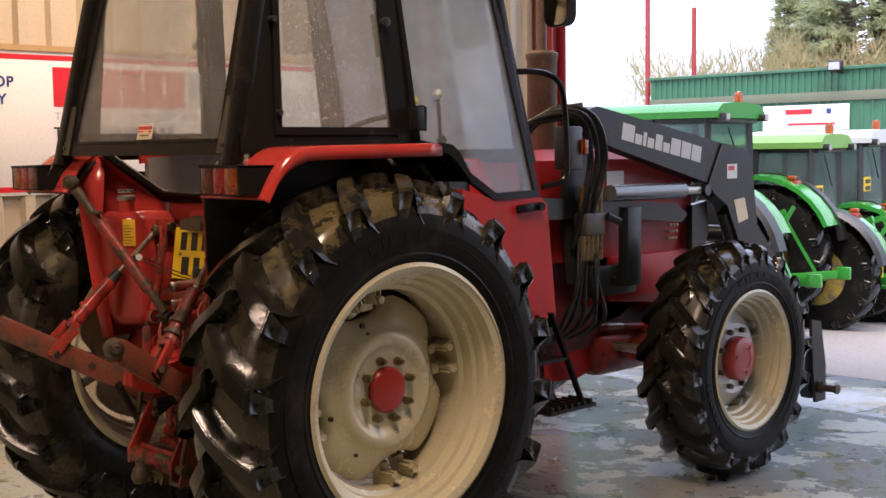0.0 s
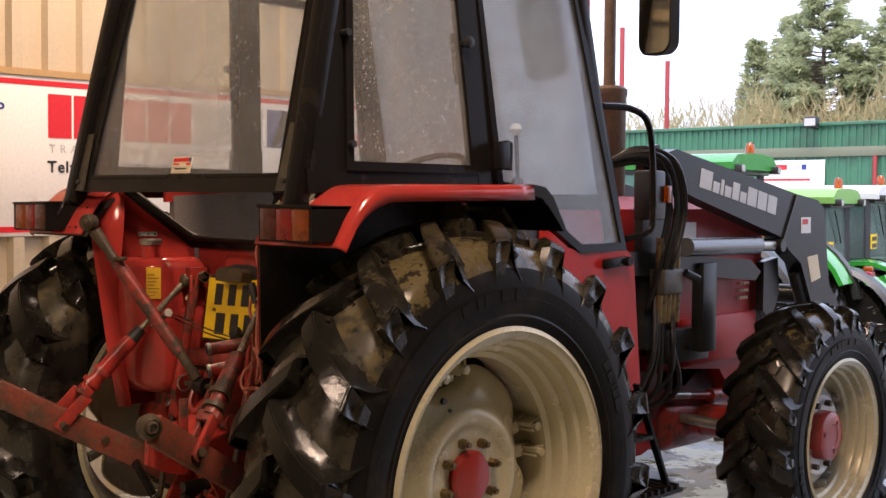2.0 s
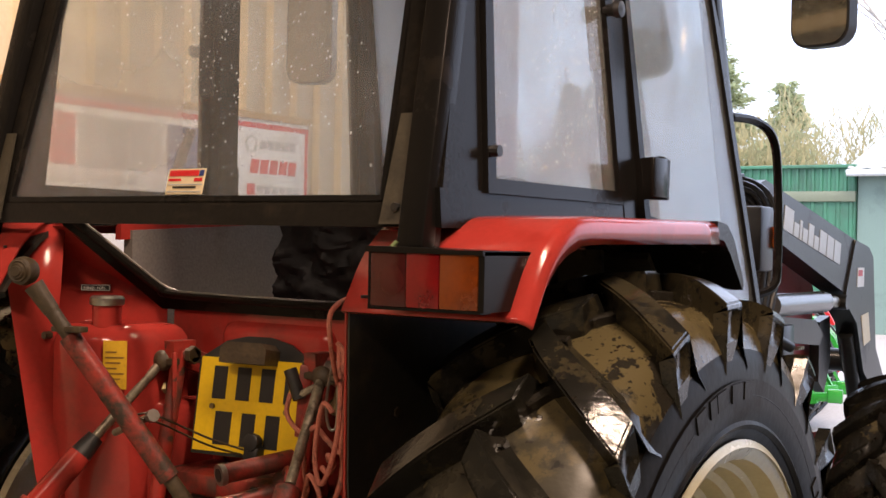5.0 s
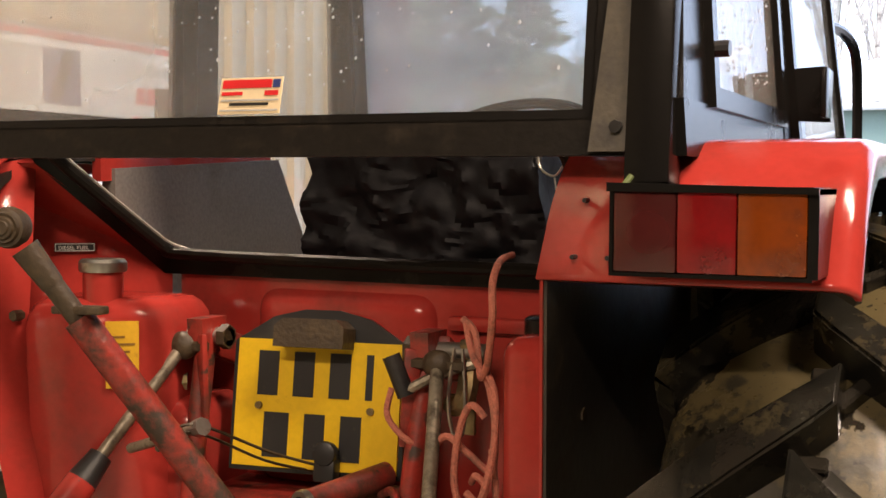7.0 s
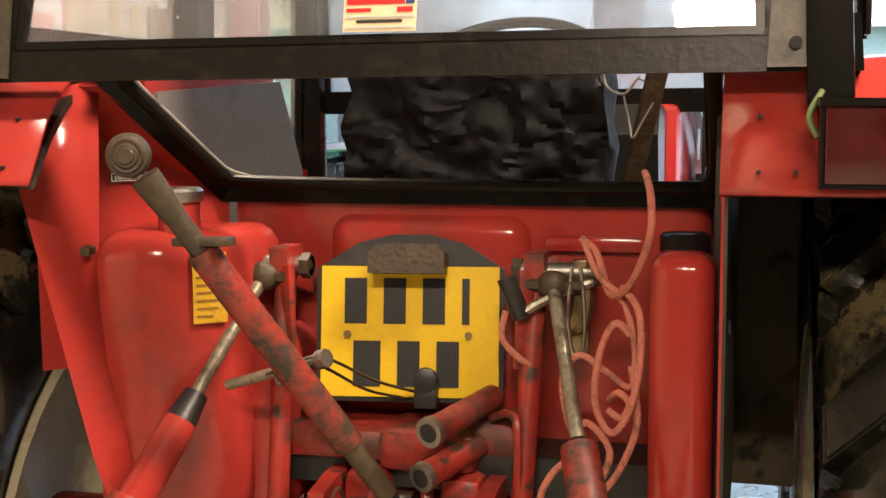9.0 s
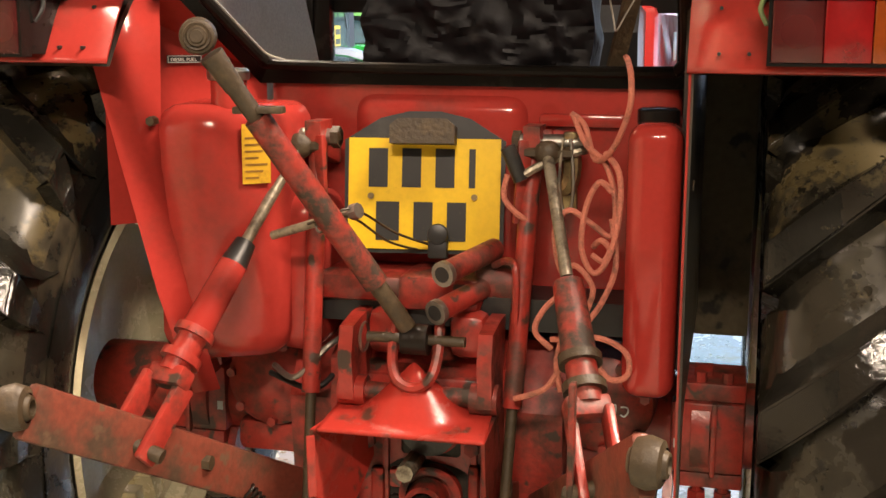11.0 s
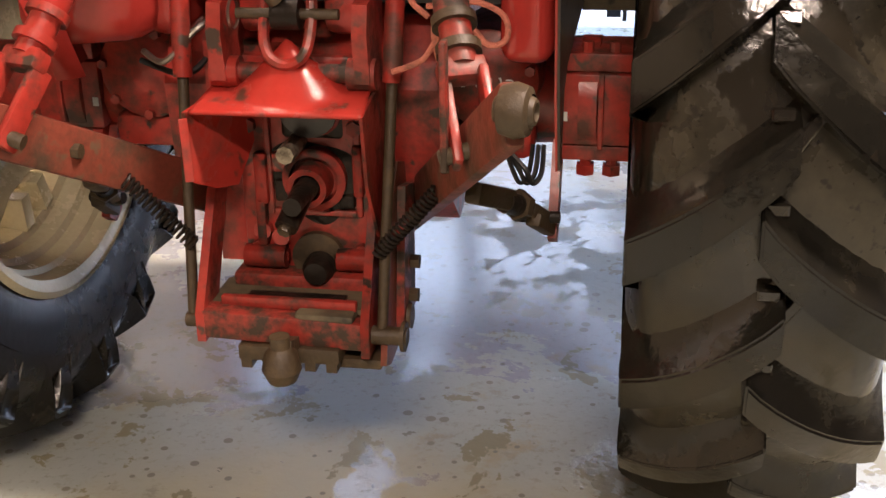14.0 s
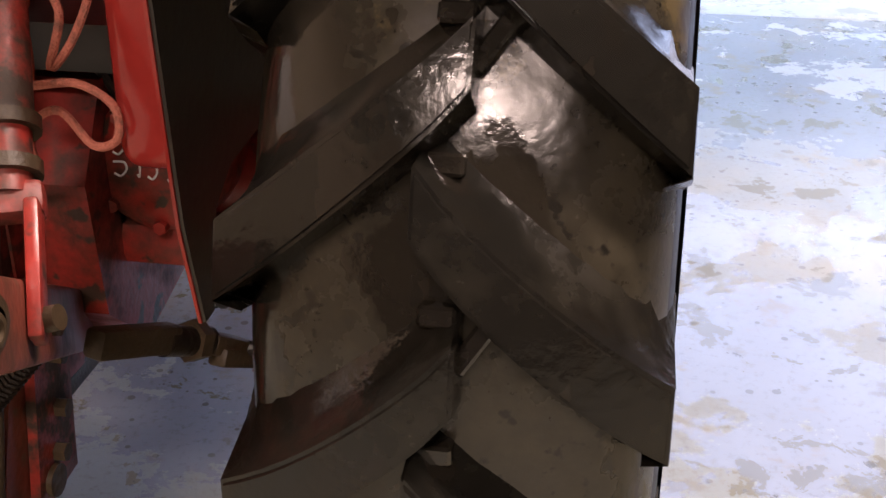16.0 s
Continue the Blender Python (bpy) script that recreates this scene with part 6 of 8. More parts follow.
part("pto_boss", lathe([(0.056, -0.285), (0.054, -0.298), (0.040, -0.30), (0.037, -0.345), (0.026, -0.345), (0.026, -0.30), (0, -0.30)], 28, None, (0.03, 0, 0.70), axis="y"), RED_GREASE, T, "greasy drive shaft boss")
part("pto_shaft", lathe([(0.0, -0.44), (0.017, -0.44), (0.0175, -0.36), (0.021, -0.355), (0.021, -0.28), (0, -0.28)], 12, None, (0.03, 0, 0.70), axis="y"), GREASE, T, "greasy splined drive shaft")
part("pto_bearing", lathe([(0.055, -0.285), (0.055, -0.31), (0.02, -0.315), (0, -0.315)], 28, None, (0.03, 0, 0.84), axis="y"), mat("oily_black", (0.015, 0.013, 0.012), 0.3, 0, (0.05, 0.03, 0.02), 0.4, 20, 90, 0.3), T)
part("speed_bolt", rod((0.003, -0.285, 0.772), (0.003, -0.375, 0.772), 0.017, None, 8), DULL, T, "dull steel bolt")
part("drawbar_lug", lathe([(0.05, -0.30), (0.05, -0.24), (0, -0.24)], 24, None, (0.03, 0, 0.545), axis="y"), RUST, T)
part("lower_casting", box(-0.13, 0.15, -0.33, -0.15, 0.47, 0.52), RED_RUST, T, bev=0.008)
bm = lathe([(0.078, -0.2845), (0.06, -0.2895), (0.0, -0.29)], 40, None, (0.03, 0, 0.70), axis="y")
for v in bm.verts:
    d = Vector((v.co.x - 0.03, 0, v.co.z - 0.70))
    v.co += d * 0.5 * noise.noise(Vector((v.co.x * 9, 3, v.co.z * 9))) + Vector((0, -0.006 * abs(noise.noise(v.co * 60)), -0.2 * max(0, -d.z)))
part("grease_patch", bm, GREASE, T, "smear of black grease")
# slab on the flat face; its dark colour is the recess's shade
part("recess_slab", box(-0.03, 0.09, -0.2875, -0.27, 0.775, 0.90), GREASE, T, "dark greasy slab standing for a shaded recess", bev=0.012)
part("recess_ring", lathe([(0.05, -0.285), (0.05, -0.296), (0.038, -0.296), (0.038, -0.285)], 28, None, (0.04, 0, 0.835), True, axis="y"), RED_GREASE, T)
for x, z, w_ in ((-0.07, 0.70, 0.026), (0.115, 0.72, 0.02), (-0.075, 0.615, 0.02)):
    part("casting_rib", box(x - w_ / 2, x + w_ / 2, -0.305, -0.28, z - 0.05, z + 0.05), RED_GREASE, T, bev=0.006)
for p0, p1, z0, z1 in ((-0.062, -0.050, 0.628, 0.862), (0.108, 0.120, 0.628, 0.862), (-0.050, 0.108, 0.850, 0.862), (-0.050, 0.108, 0.628, 0.640)):
    part("cover_flange", box(p0, p1, -0.2945, -0.282, z0, z1), RED_OLD, T, bev=0.003)
part("cover_block", box(-0.046, -0.008, -0.306, -0.282, 0.715, 0.752), RED_OLD, T, "red casting block", bev=0.006)
part("cover_block", box(-0.046, -0.014, -0.300, -0.282, 0.655, 0.698), GREASE, T, bev=0.006)
part("cover_block", box(0.075, 0.106, -0.300, -0.282, 0.645, 0.672), GREASE, T, bev=0.006)
part("shaft_ring", lathe([(0.058, -0.285), (0.060, -0.312), (0.046, -0.316), (0.043, -0.290)], 32, None, (0.035, 0, 0.705), True, axis="y"), RED_GREASE, T, "scraped red ring round the drive shaft")
part("shaft_yoke", rod((0.028, -0.36, 0.70), (0.012, -0.425, 0.655), 0.021, None, 12), GREASE, T, "greasy shaft end")
part("yoke_nut", rod((0.013, -0.42, 0.658), (0.010, -0.435, 0.649), 0.012, None, 6), RUST, T)
part("latch_hook", lathe([(0.0, -0.345), (0.022, -0.343), (0.030, -0.325), (0.030, -0.285)], 18, None, (0.035, 0, 0.53), axis="y"), GREASE, T)
for x in (-0.075, -0.040):
    part("cover_bolt", rod((x, -0.285, 0.585 - 0.3 * (x + 0.04)), (x, -0.302, 0.585 - 0.3 * (x + 0.04)), 0.017, None, 12), RED_OLD, T)
part("lower_boss", rod((-0.11, -0.30, 0.545), (-0.03, -0.30, 0.545), 0.022), RED_GREASE, T)
part("lower_boss", rod((0.07, -0.30, 0.545), (0.14, -0.30, 0.545), 0.022), RED_GREASE, T)
# shield over the drive shaft: sloping top with a raised cone, cheeks at the sides
bm = bmesh.new()
nx, ny = 36, 22
grid = []
for j in range(ny + 1):
    v = j / ny
    row = []
    for i in range(nx + 1):
        u = i / nx
        x = -0.138 + 0.304 * u - 0.03 * (1 - v) * (u - 0.5)
        y = -0.255 - 0.195 * v
        r = math.hypot((x - 0.016) / 0.105, (y + 0.355) / 0.082)
        row.append(bm.verts.new((x, y, 0.905 - 0.034 * v + 0.092 * max(0, 1 - r) ** 1.15)))
    grid.append(row)
for a, b in zip(grid, grid[1:]):
    for i in range(nx):
        bm.faces.new((a[i], a[i + 1], b[i + 1], b[i]))
sh = part("pto_shield", bm, RED_SPOT, T, "red drive shaft shield")
sh.modifiers.new("thickness", "SOLIDIFY").thickness = 0.006
bm = bmesh.new()
cheek = [Vector(p) for p in ((-0.144, -0.450, 0.868), (-0.080, -0.262, 0.902), (-0.076, -0.268, 0.79), (-0.098, -0.342, 0.703), (-0.118, -0.40, 0.715), (-0.137, -0.462, 0.748))]
lo, hi = [bm.verts.new(p) for p in cheek], [bm.verts.new(p + Vector((-0.006, 0.002, 0))) for p in cheek]
bm.faces.new(lo)
bm.faces.new(hi[::-1])
for i in range(6):
    bm.faces.new((lo[i], lo[(i + 1) % 6], hi[(i + 1) % 6], hi[i]))
part("shield_cheek", bm, RED_SPOT, sh, "bright red side plate of the shield", smooth=False)
part("cheek_flange", bar((-0.146, -0.456, 0.86), (-0.140, -0.466, 0.75), 0.016, 0.006), RED_OLD, sh, bev=0.002)
part("shield_cheek", prism([(-0.45, 0.868), (-0.26, 0.90), (-0.26, 0.62), (-0.36, 0.62), (-0.43, 0.74)], "x", 0.160, 0.166), RED_GREASE, sh, bev=0.002)
# lugs and cross shaft above the shield
for s, x in ((-1, -0.105), (1, 0.150)):
    part("sensing_ear", prism([(-0.30, 1.05), (-0.37, 1.04), (-0.385, 0.99), (-0.375, 0.905), (-0.34, 0.88), (-0.27, 0.90), (-0.25, 1.05)], "x", x - 0.013, x + 0.013), RED_OLD, T, "worn red bracket", bev=0.006)
    part("ear_boss", rod((x - s * 0.03, -0.345, 0.915), (x + s * 0.02, -0.345, 0.915), 0.028), RED_OLD, T)
    part("housing_lobe", box(*sorted((x - s * 0.015, x - s * 0.085)), -0.30, -0.15, 0.97, 1.055), RED_OLD, T, bev=0.02)
part("cross_shaft", rod((-0.12, -0.345, 0.915), (0.165, -0.345, 0.915), 0.017), RED_RUST, T)
part("hook_loop", tube([(-0.018, -0.33, 1.06), (-0.022, -0.36, 1.0), (-0.012, -0.38, 0.955), (0.02, -0.385, 0.938), (0.052, -0.38, 0.955), (0.062, -0.36, 1.0), (0.058, -0.33, 1.06)], 0.010), RED_OLD, T, "bent red hook loop")
part("link_pin", rod((-0.07, -0.355, 1.02), (0.11, -0.355, 1.02), 0.0095), RUST, T, "greasy top link pin")
part("pin_ring", lathe([(0.026 + 0.003 * math.cos(a), 0.003 * math.sin(a)) for a in [0, 1.57, 3.14, 4.71]], 20, None, (-0.075, -0.36, 1.02), True), CHROME, T)
part("shift_casting", box(-0.21, -0.02, -0.27, -0.1, 1.06, 1.115), RED_OLD, T, bev=0.02)
part("valve_body", box(-0.04, 0.12, -0.28, -0.13, 1.05, 1.12), RED_OLD, T, "red remote valve body", bev=0.02)
part("valve_tube", lathe([(0.03, 0.10), (0.045, 0.105), (0.045, 0.19), (0.03, 0.195)], 24, None, (0, -0.21, 1.10)), RED_OLD, T)
for p, q in (((0.077, -0.365, 1.146), (0.135, -0.22, 1.165)), ((0.062, -0.352, 1.074), (0.13, -0.22, 1.10))):
    d = (Vector(p) - Vector(q)).normalized()
    cp = part("oil_coupling", rod(q, p, 0.0205), RED_OLD, T, "red oil coupling with a bare steel mouth")
    part("coupling_mouth", rod(Vector(p), Vector(p) + d * 0.012, 0.023), CHROME, cp)
    # black disc whose colour is the shade inside the bore
    part("coupling_bore", rod(Vector(p) + d * 0.0122, Vector(p) + d * 0.0135, 0.0145), INK, cp)
part("valve_lever", tube([(0.14, -0.25, 1.14), (0.175, -0.28, 1.155), (0.19, -0.30, 1.12), (0.188, -0.31, 0.93)], 0.007), RED_OLD, T)
part("oil_pipe", tube([(0.10, -0.2, 1.09), (0.20, -0.18, 1.06), (0.26, -0.15, 1.0), (0.30, -0.12, 0.9)], 0.008), DARK, T)
part("oil_pipe", tube([(-0.28, -0.28, 0.93), (-0.22, -0.33, 0.925), (-0.17, -0.30, 0.975), (-0.155, -0.25, 0.985)], 0.006), CHROME, T, "bare steel pipe")
part("oil_pipe", tube([(-0.30, -0.25, 0.905), (-0.20, -0.30, 0.895), (-0.165, -0.26, 0.92), (-0.16, -0.2, 0.97)], 0.006), DARK, T)
part("brake_housing", lathe([(0.0, -0.26), (0.09, -0.26), (0.10, -0.24), (0.10, -0.14)], 28, None, (0, -0.06, 0.79)), RED_OLD, T)
part("brake_housing", lathe([(0.10, 0.14), (0.10, 0.24), (0.09, 0.27), (0.0, 0.27)], 28, None, (0, -0.06, 0.79)), RED_OLD, T)
for x in (-0.21, 0.215):
    part("side_casting", prism([(-0.16, 0.98), (0.05, 0.98), (0.08, 0.60), (-0.10, 0.56), (-0.22, 0.66), (-0.24, 0.86)], "x", x - 0.055, x + 0.055), RED_OLD, T, "red axle casting", bev=0.025)

# top link
A, B = Vector((-0.269, -0.598, 1.554)), Vector((0.02, -0.355, 1.02))
D = (B - A).normalized()
tl = part("top_link", rod(A + D * 0.16, A + D * 0.52, 0.0225), RED_RUST, T, "rusty red top link barrel")
bm = lathe([(0.012, -0.028), (0.015, -0.028), (0.017, -0.023), (0.021, -0.024), (0.023, -0.018), (0.027, -0.016), (0.030, 0), (0.027, 0.016), (0.016, 0.022)], 28, None, (0, 0, 0), axis="y")
bm.transform(Matrix.Translation(A) @ Matrix.Rotation(radians(20), 4, "Z"))
eye = part("link_eye", bm, RUST, tl, "greasy steel ball end")
bm = lathe([(0.0, -0.031), (0.010, -0.031), (0.012, -0.027), (0.020, -0.018), (0.022, 0), (0.020, 0.018), (0.010, 0.028), (0.0, 0.028)], 18, None, axis="y")
bm.transform(Matrix.Translation(A) @ Matrix.Rotation(radians(20), 4, "Z"))
part("link_ball", bm, RUST, tl)
part("link_shank", rod(A + D * 0.035, A + D * 0.10, 0.021, None, 14, 0.017), RUST, tl)
part("link_thread", rod(A + D * 0.09, A + D * 0.18, 0.0155), RUST, tl)
bm = bar(A + D * 0.145 - Vector((0.03, 0, 0)), A + D * 0.155 + Vector((0.05, 0, 0.01)), 0.025, 0.012)
part("lock_nut", bm, RUST, tl, bev=0.003)
part("link_thread", rod(A + D * 0.52, B - D * 0.03, 0.0165), RUST, tl)
part("link_eye", rod(B - Vector((0.024, 0, 0)), B + Vector((0.024, 0, 0)), 0.028), GREASE, tl)
part("tie_pin", rod((-0.066, -0.43, 1.259), (-0.240, -0.375, 1.20), 0.008), DULL, tl, "bare steel pin tied with wire")
part("pin_head", rod((-0.060, -0.432, 1.261), (-0.075, -0.427, 1.256), 0.014, None, 8), CHROME, tl)
part("tie_wire", tube([(-0.15, -0.44, 1.235), (-0.11, -0.45, 1.25), (-0.07, -0.43, 1.262), (-0.03, -0.30, 1.20), (0.02, -0.22, 1.165)], 0.0025, None, 5), RUST, tl)
part("tie_wire", tube([(-0.14, -0.43, 1.245), (-0.12, -0.46, 1.225), (-0.08, -0.43, 1.25), (-0.05, -0.28, 1.18), (0.0, -0.2, 1.15)], 0.0025, None, 5), RUST, tl)


def linkage(s):
    # lift arm and pin
    part("lift_arm", bar((s * 0.19, -0.05, 1.30), (s * 0.225, -0.22, 1.365), 0.03, 0.05), RED_OLD, T, "red lift arm", bev=0.006)
    part("lift_pin", rod((s * 0.165, -0.212, 1.363), (s * 0.30, -0.212, 1.363), 0.016), CHROME, T)
    part("pin_nut", rod((s * 0.165, -0.212, 1.363), (s * 0.18, -0.212, 1.363), 0.021, None, 6), RUST, T)
    part("lift_hook", tube([(s * 0.262, -0.20, 1.372), (s * 0.275, -0.225, 1.33), (s * 0.27, -0.235, 1.29), (s * 0.245, -0.22, 1.285)], 0.017), BRASS, T, "greasy steel hook")
    # lift rod with its barrel and fork
    top, bot = Vector((s * 0.236, -0.255, 1.34)), Vector((s * 0.385, -0.65, 0.89))
    d = (bot - top).normalized()
    L = (bot - top).length
    lr = part("lift_rod", rod(top, top + d * (0.40 * L), 0.0105), DULL, T, "dull steel lift rod")
    bm = bmesh.new()
    bmesh.ops.create_uvsphere(bm, u_segments=16, v_segments=10, radius=0.024 if s < 0 else 0.022, matrix=Matrix.Translation(top - d * 0.012) @ Matrix.Diagonal((1.15, 0.8, 1, 1)))
    part("rod_eye", bm, RUST, lr, "greasy grey ball eye")
    part("eye_bolt", rod(top - d * 0.012 - Vector((0.045, 0, 0)), top - d * 0.012 + Vector((0.045, 0, 0)), 0.011, None, 6), RUST, lr)
    part("eye_strap", bar(top + Vector((-s * 0.042, 0.005, 0.03)), top + Vector((-s * 0.05, 0.0, -0.12)), 0.010, 0.026), RED_OLD, lr, bev=0.003)
    if s < 0:
        part("dust_boot", rod(top + d * (0.34 * L), top + d * (0.43 * L), 0.019, None, 14, 0.026), DARK, lr)
    part("rod_barrel", rod(top + d * (0.42 * L), top + d * (0.66 * L), 0.026, None, 18, 0.029), RED if s < 0 else RED_RUST, lr, "red rod barrel")
    for k in (0.64, 0.72):
        part("barrel_collar", rod(top + d * (k * L), top + d * ((k + 0.025) * L), 0.036), RED_OLD if s < 0 else RUST, lr)
    part("fork_neck", rod(top + d * (0.66 * L), top + d * (0.78 * L), 0.026), RED_OLD, lr)
    side = d.cross(Vector((0, 1, 0))).normalized()
    part("fork", bar(top + d * (0.76 * L) - side * 0.002, top + d * (0.82 * L), 0.075, 0.04), RED_OLD, lr, bev=0.008)
    for k in (-1, 1):
        part("fork_leg", bar(top + d * (0.80 * L) + side * 0.030 * k, bot + d * 0.02 + side * 0.030 * k, 0.015, 0.042), RED_OLD, lr, "red fork leg", bev=0.004)
    part("fork_pin", rod(bot - side * 0.055, bot + side * 0.055, 0.013), RUST, lr)
    # lower link
    eyep, piv = Vector((s * 0.468, -0.85, 1.01)), Vector((s * 0.165, -0.085, 0.568))
    e = (piv - eyep).normalized()
    ll = part("lower_link", bar(eyep + e * 0.02, piv, 0.028, 0.088), LINK_RUST, T, "rusty red lower link arm", bev=0.008)
    bm = lathe([(0.023, -0.022), (0.032, -0.018), (0.037, 0), (0.032, 0.018), (0.023, 0.022)], 28, caps=False)
    bm.transform(Matrix.Translation(eyep) @ Matrix.Rotation(radians(-10 * s), 4, "Z"))
    part("link_eye", bm, RUST, ll, "greasy ball end")
    bm = lathe([(0.0125, -0.028), (0.017, -0.027), (0.024, -0.014), (0.0255, 0), (0.024, 0.014), (0.017, 0.027), (0.0125, 0.028), (0.011, 0)], 24, None, closed=True)
    bm.transform(Matrix.Translation(eyep) @ Matrix.Rotation(radians(-10 * s), 4, "Z"))
    part("link_ball", bm, RUST, ll)
    mid = Vector((s * 0.334, -0.512, 0.814))
    part("link_bolt", rod(mid + Vector((-0.025, 0, 0)), mid + Vector((0.025, 0, 0)), 0.014, None, 6), RUST, ll)
    if s > 0:
        part("fork_strap", bar(bot + Vector((-s * 0.045, 0, 0.16)), bot + Vector((-s * 0.045, 0.0, -0.035)), 0.01, 0.03), RED_RUST, ll, bev=0.003)
    # hitch drop rods
    t0, b0 = Vector((s * 0.205, -0.218, 1.375)), Vector((s * 0.178, -0.425, 0.455))
    dr = part("drop_rod", rod(t0, t0.lerp(b0, 0.52), 0.0175), RED_OLD, T, "worn red hitch lift tube")
    part("drop_rod_end", rod(t0.lerp(b0, 0.52), b0, 0.010), RUST, dr, "dark lower rod")
    part("drop_head", prism([(-0.25, 1.345), (-0.19, 1.345), (-0.185, 1.395), (-0.255, 1.395)], "x", *sorted((s * 0.19, s * 0.22))), RED_OLD, dr, bev=0.006)
    # spring stabiliser
    a, b = Vector((s * 0.285, -0.42, 0.735)), Vector((s * 0.172, -0.40, 0.605))
    d2 = (b - a).normalized()
    u = d2.orthogonal().normalized()
    w = d2.cross(u)
    turns = 17
    pts = [a + (b - a) * (k / (turns * 8)) + 0.013 * (math.cos(k * math.pi / 4) * u + math.sin(k * math.pi / 4) * w) for k in range(turns * 8 + 1)]
    part("check_spring", tube(pts, 0.0032, None, 5, False), GREASE, T, "dark greasy coil spring")
    part("arch_front", prism([(0.40, 1.60), (0.55, 1.46), (0.70, 1.27), (0.80, 1.05), (0.82, 0.90), (0.85, 0.90), (0.83, 1.07), (0.72, 1.30), (0.57, 1.49), (0.42, 1.63)], "x", *sorted((s * 0.49, s * 0.66))), MUD, T, "muddy arch sheet")
    part("arch_plate", box(*sorted((s * 0.478, s * 0.602)), 0.28, 0.295, 0.90, 1.62), MUD, T, "plate caked in brown mud", bev=0.003)
    for bx in (0.515, 0.565):
        part("axle_bolt", rod((s * bx, -0.085, 0.66), (s * bx, -0.085, 0.92), 0.011, None, 8), RED_OLD, T)
        part("axle_nut", rod((s * bx, -0.085, 0.66), (s * bx, -0.085, 0.68), 0.019, None, 6), RED_OLD, T)
    # check chain stub below the axle
    ck = part("check_link", bar((s * 0.345, -0.42, 0.735), (s * 0.392, -0.29, 0.675), 0.034, 0.040), RUST, T, "muddy check link", bev=0.008)
    part("link_barrel", rod((s * 0.385, -0.31, 0.68), (s * 0.415, -0.23, 0.638), 0.021, None, 14), GREASE, ck)
    part("link_nut", rod((s * 0.402, -0.265, 0.657), (s * 0.409, -0.247, 0.648), 0.030, None, 6), RUST, ck)
    part("link_clevis", bar((s * 0.412, -0.235, 0.64), (s * 0.44, -0.165, 0.59), 0.048, 0.03), RUST, ck, bev=0.006)
    part("clevis_pin", rod((s * 0.40, -0.19, 0.605), (s * 0.475, -0.175, 0.60), 0.012, None, 10), GREASE, ck)
    # lumpy castings behind the axle
    bm = lathe([(0.0, -0.175), (0.075, -0.17), (0.095, -0.155), (0.10, -0.10), (0.10, 0.05)], 28, None, (s * 0.335, 0, 0.86), axis="y")
    cs = part("axle_casting", bm, RED_OLD, T, "lumpy red axle casting")
    for k in range(7):
        a = 2 * math.pi * (k + 0.3) / 7
        part("casting_bolt", rod((s * 0.335 + 0.083 * math.cos(a), -0.16, 0.86 + 0.083 * math.sin(a)), (s * 0.335 + 0.083 * math.cos(a), -0.178, 0.86 + 0.083 * math.sin(a)), 0.010, None, 6), RED_OLD, cs)
    part("casting_foot", box(*sorted((s * 0.24, s * 0.42)), -0.15, 0.05, 0.70, 0.77), RED_OLD, cs, bev=0.02)
    if s > 0:
        for cx, cz, w_, h_ in ((0.292, 0.892, 0.016, 0.018), (0.32, 0.893, 0.005, 0.018), (0.292, 0.862, 0.018, 0.02), (0.318, 0.862, 0.004, 0.02), (0.337, 0.86, 0.014, 0.02), (0.36, 0.858, 0.004, 0.02), (0.378, 0.856, 0.014, 0.018)):
            part("chalk_mark", tube([(cx - w_ / 2, -0.1765, cz + h_ / 2), (cx + w_ / 3, -0.1765, cz + h_ / 2), (cx + w_ / 2, -0.1765, cz), (cx, -0.1765, cz - h_ / 2), (cx - w_ / 2, -0.1765, cz - h_ / 3)], 0.0016, None, 5), PALE, cs)
        for k in range(3):
            part("cable_loop", tube([(0.37, -0.17, 0.735), (0.385 + 0.012 * k, -0.19, 0.70), (0.40 + 0.012 * k, -0.19, 0.672), (0.415 + 0.012 * k, -0.18, 0.69), (0.42 + 0.01 * k, -0.15, 0.735)], 0.005, None, 6), DARK, T)
    part("check_shackle", bar((s * 0.43, -0.24, 0.62), (s * 0.455, -0.13, 0.555), 0.03, 0.026), RUST, T, bev=0.005)


both(linkage)

# pick-up hitch frame
hf = part("hitch_frame", bar((-0.155, -0.43, 0.47), (0.145, -0.42, 0.455), 0.05, 0.055), RED_RUST, T, "scuffed red pick-up hitch bar", bev=0.006)
part("hitch_cheek", prism([(-0.455, 0.435), (-0.40, 0.435), (-0.26, 0.70), (-0.28, 0.74), (-0.32, 0.72), (-0.455, 0.49)], "x", -0.162, -0.146), RED_OLD, hf, bev=0.004)
part("hitch_cheek", prism([(-0.455, 0.42), (-0.40, 0.42), (-0.26, 0.74), (-0.28, 0.78), (-0.32, 0.74), (-0.455, 0.48)], "x", 0.145, 0.161), RED_GREASE, hf, bev=0.004)
part("hitch_tray", box(-0.15, 0.15, -0.41, -0.30, 0.485, 0.495), MUD, hf)
# dark strip laid on the tray, painting the shade of an open slot
part("slot_shade", box(-0.085, 0.10, -0.412, -0.36, 0.4955, 0.500), GREASE, hf)
part("tray_mud", box(0.02, 0.13, -0.445, -0.39, 0.478, 0.497), MUD, hf, bev=0.008)
part("hitch_rail", box(-0.125, 0.13, -0.418, -0.402, 0.49, 0.512), RED_OLD, hf, bev=0.004)
part("hitch_drawbar", box(-0.085, 0.105, -0.46, 0.25, 0.405, 0.435), RUST, hf, "dark rusty drawbar", bev=0.004)
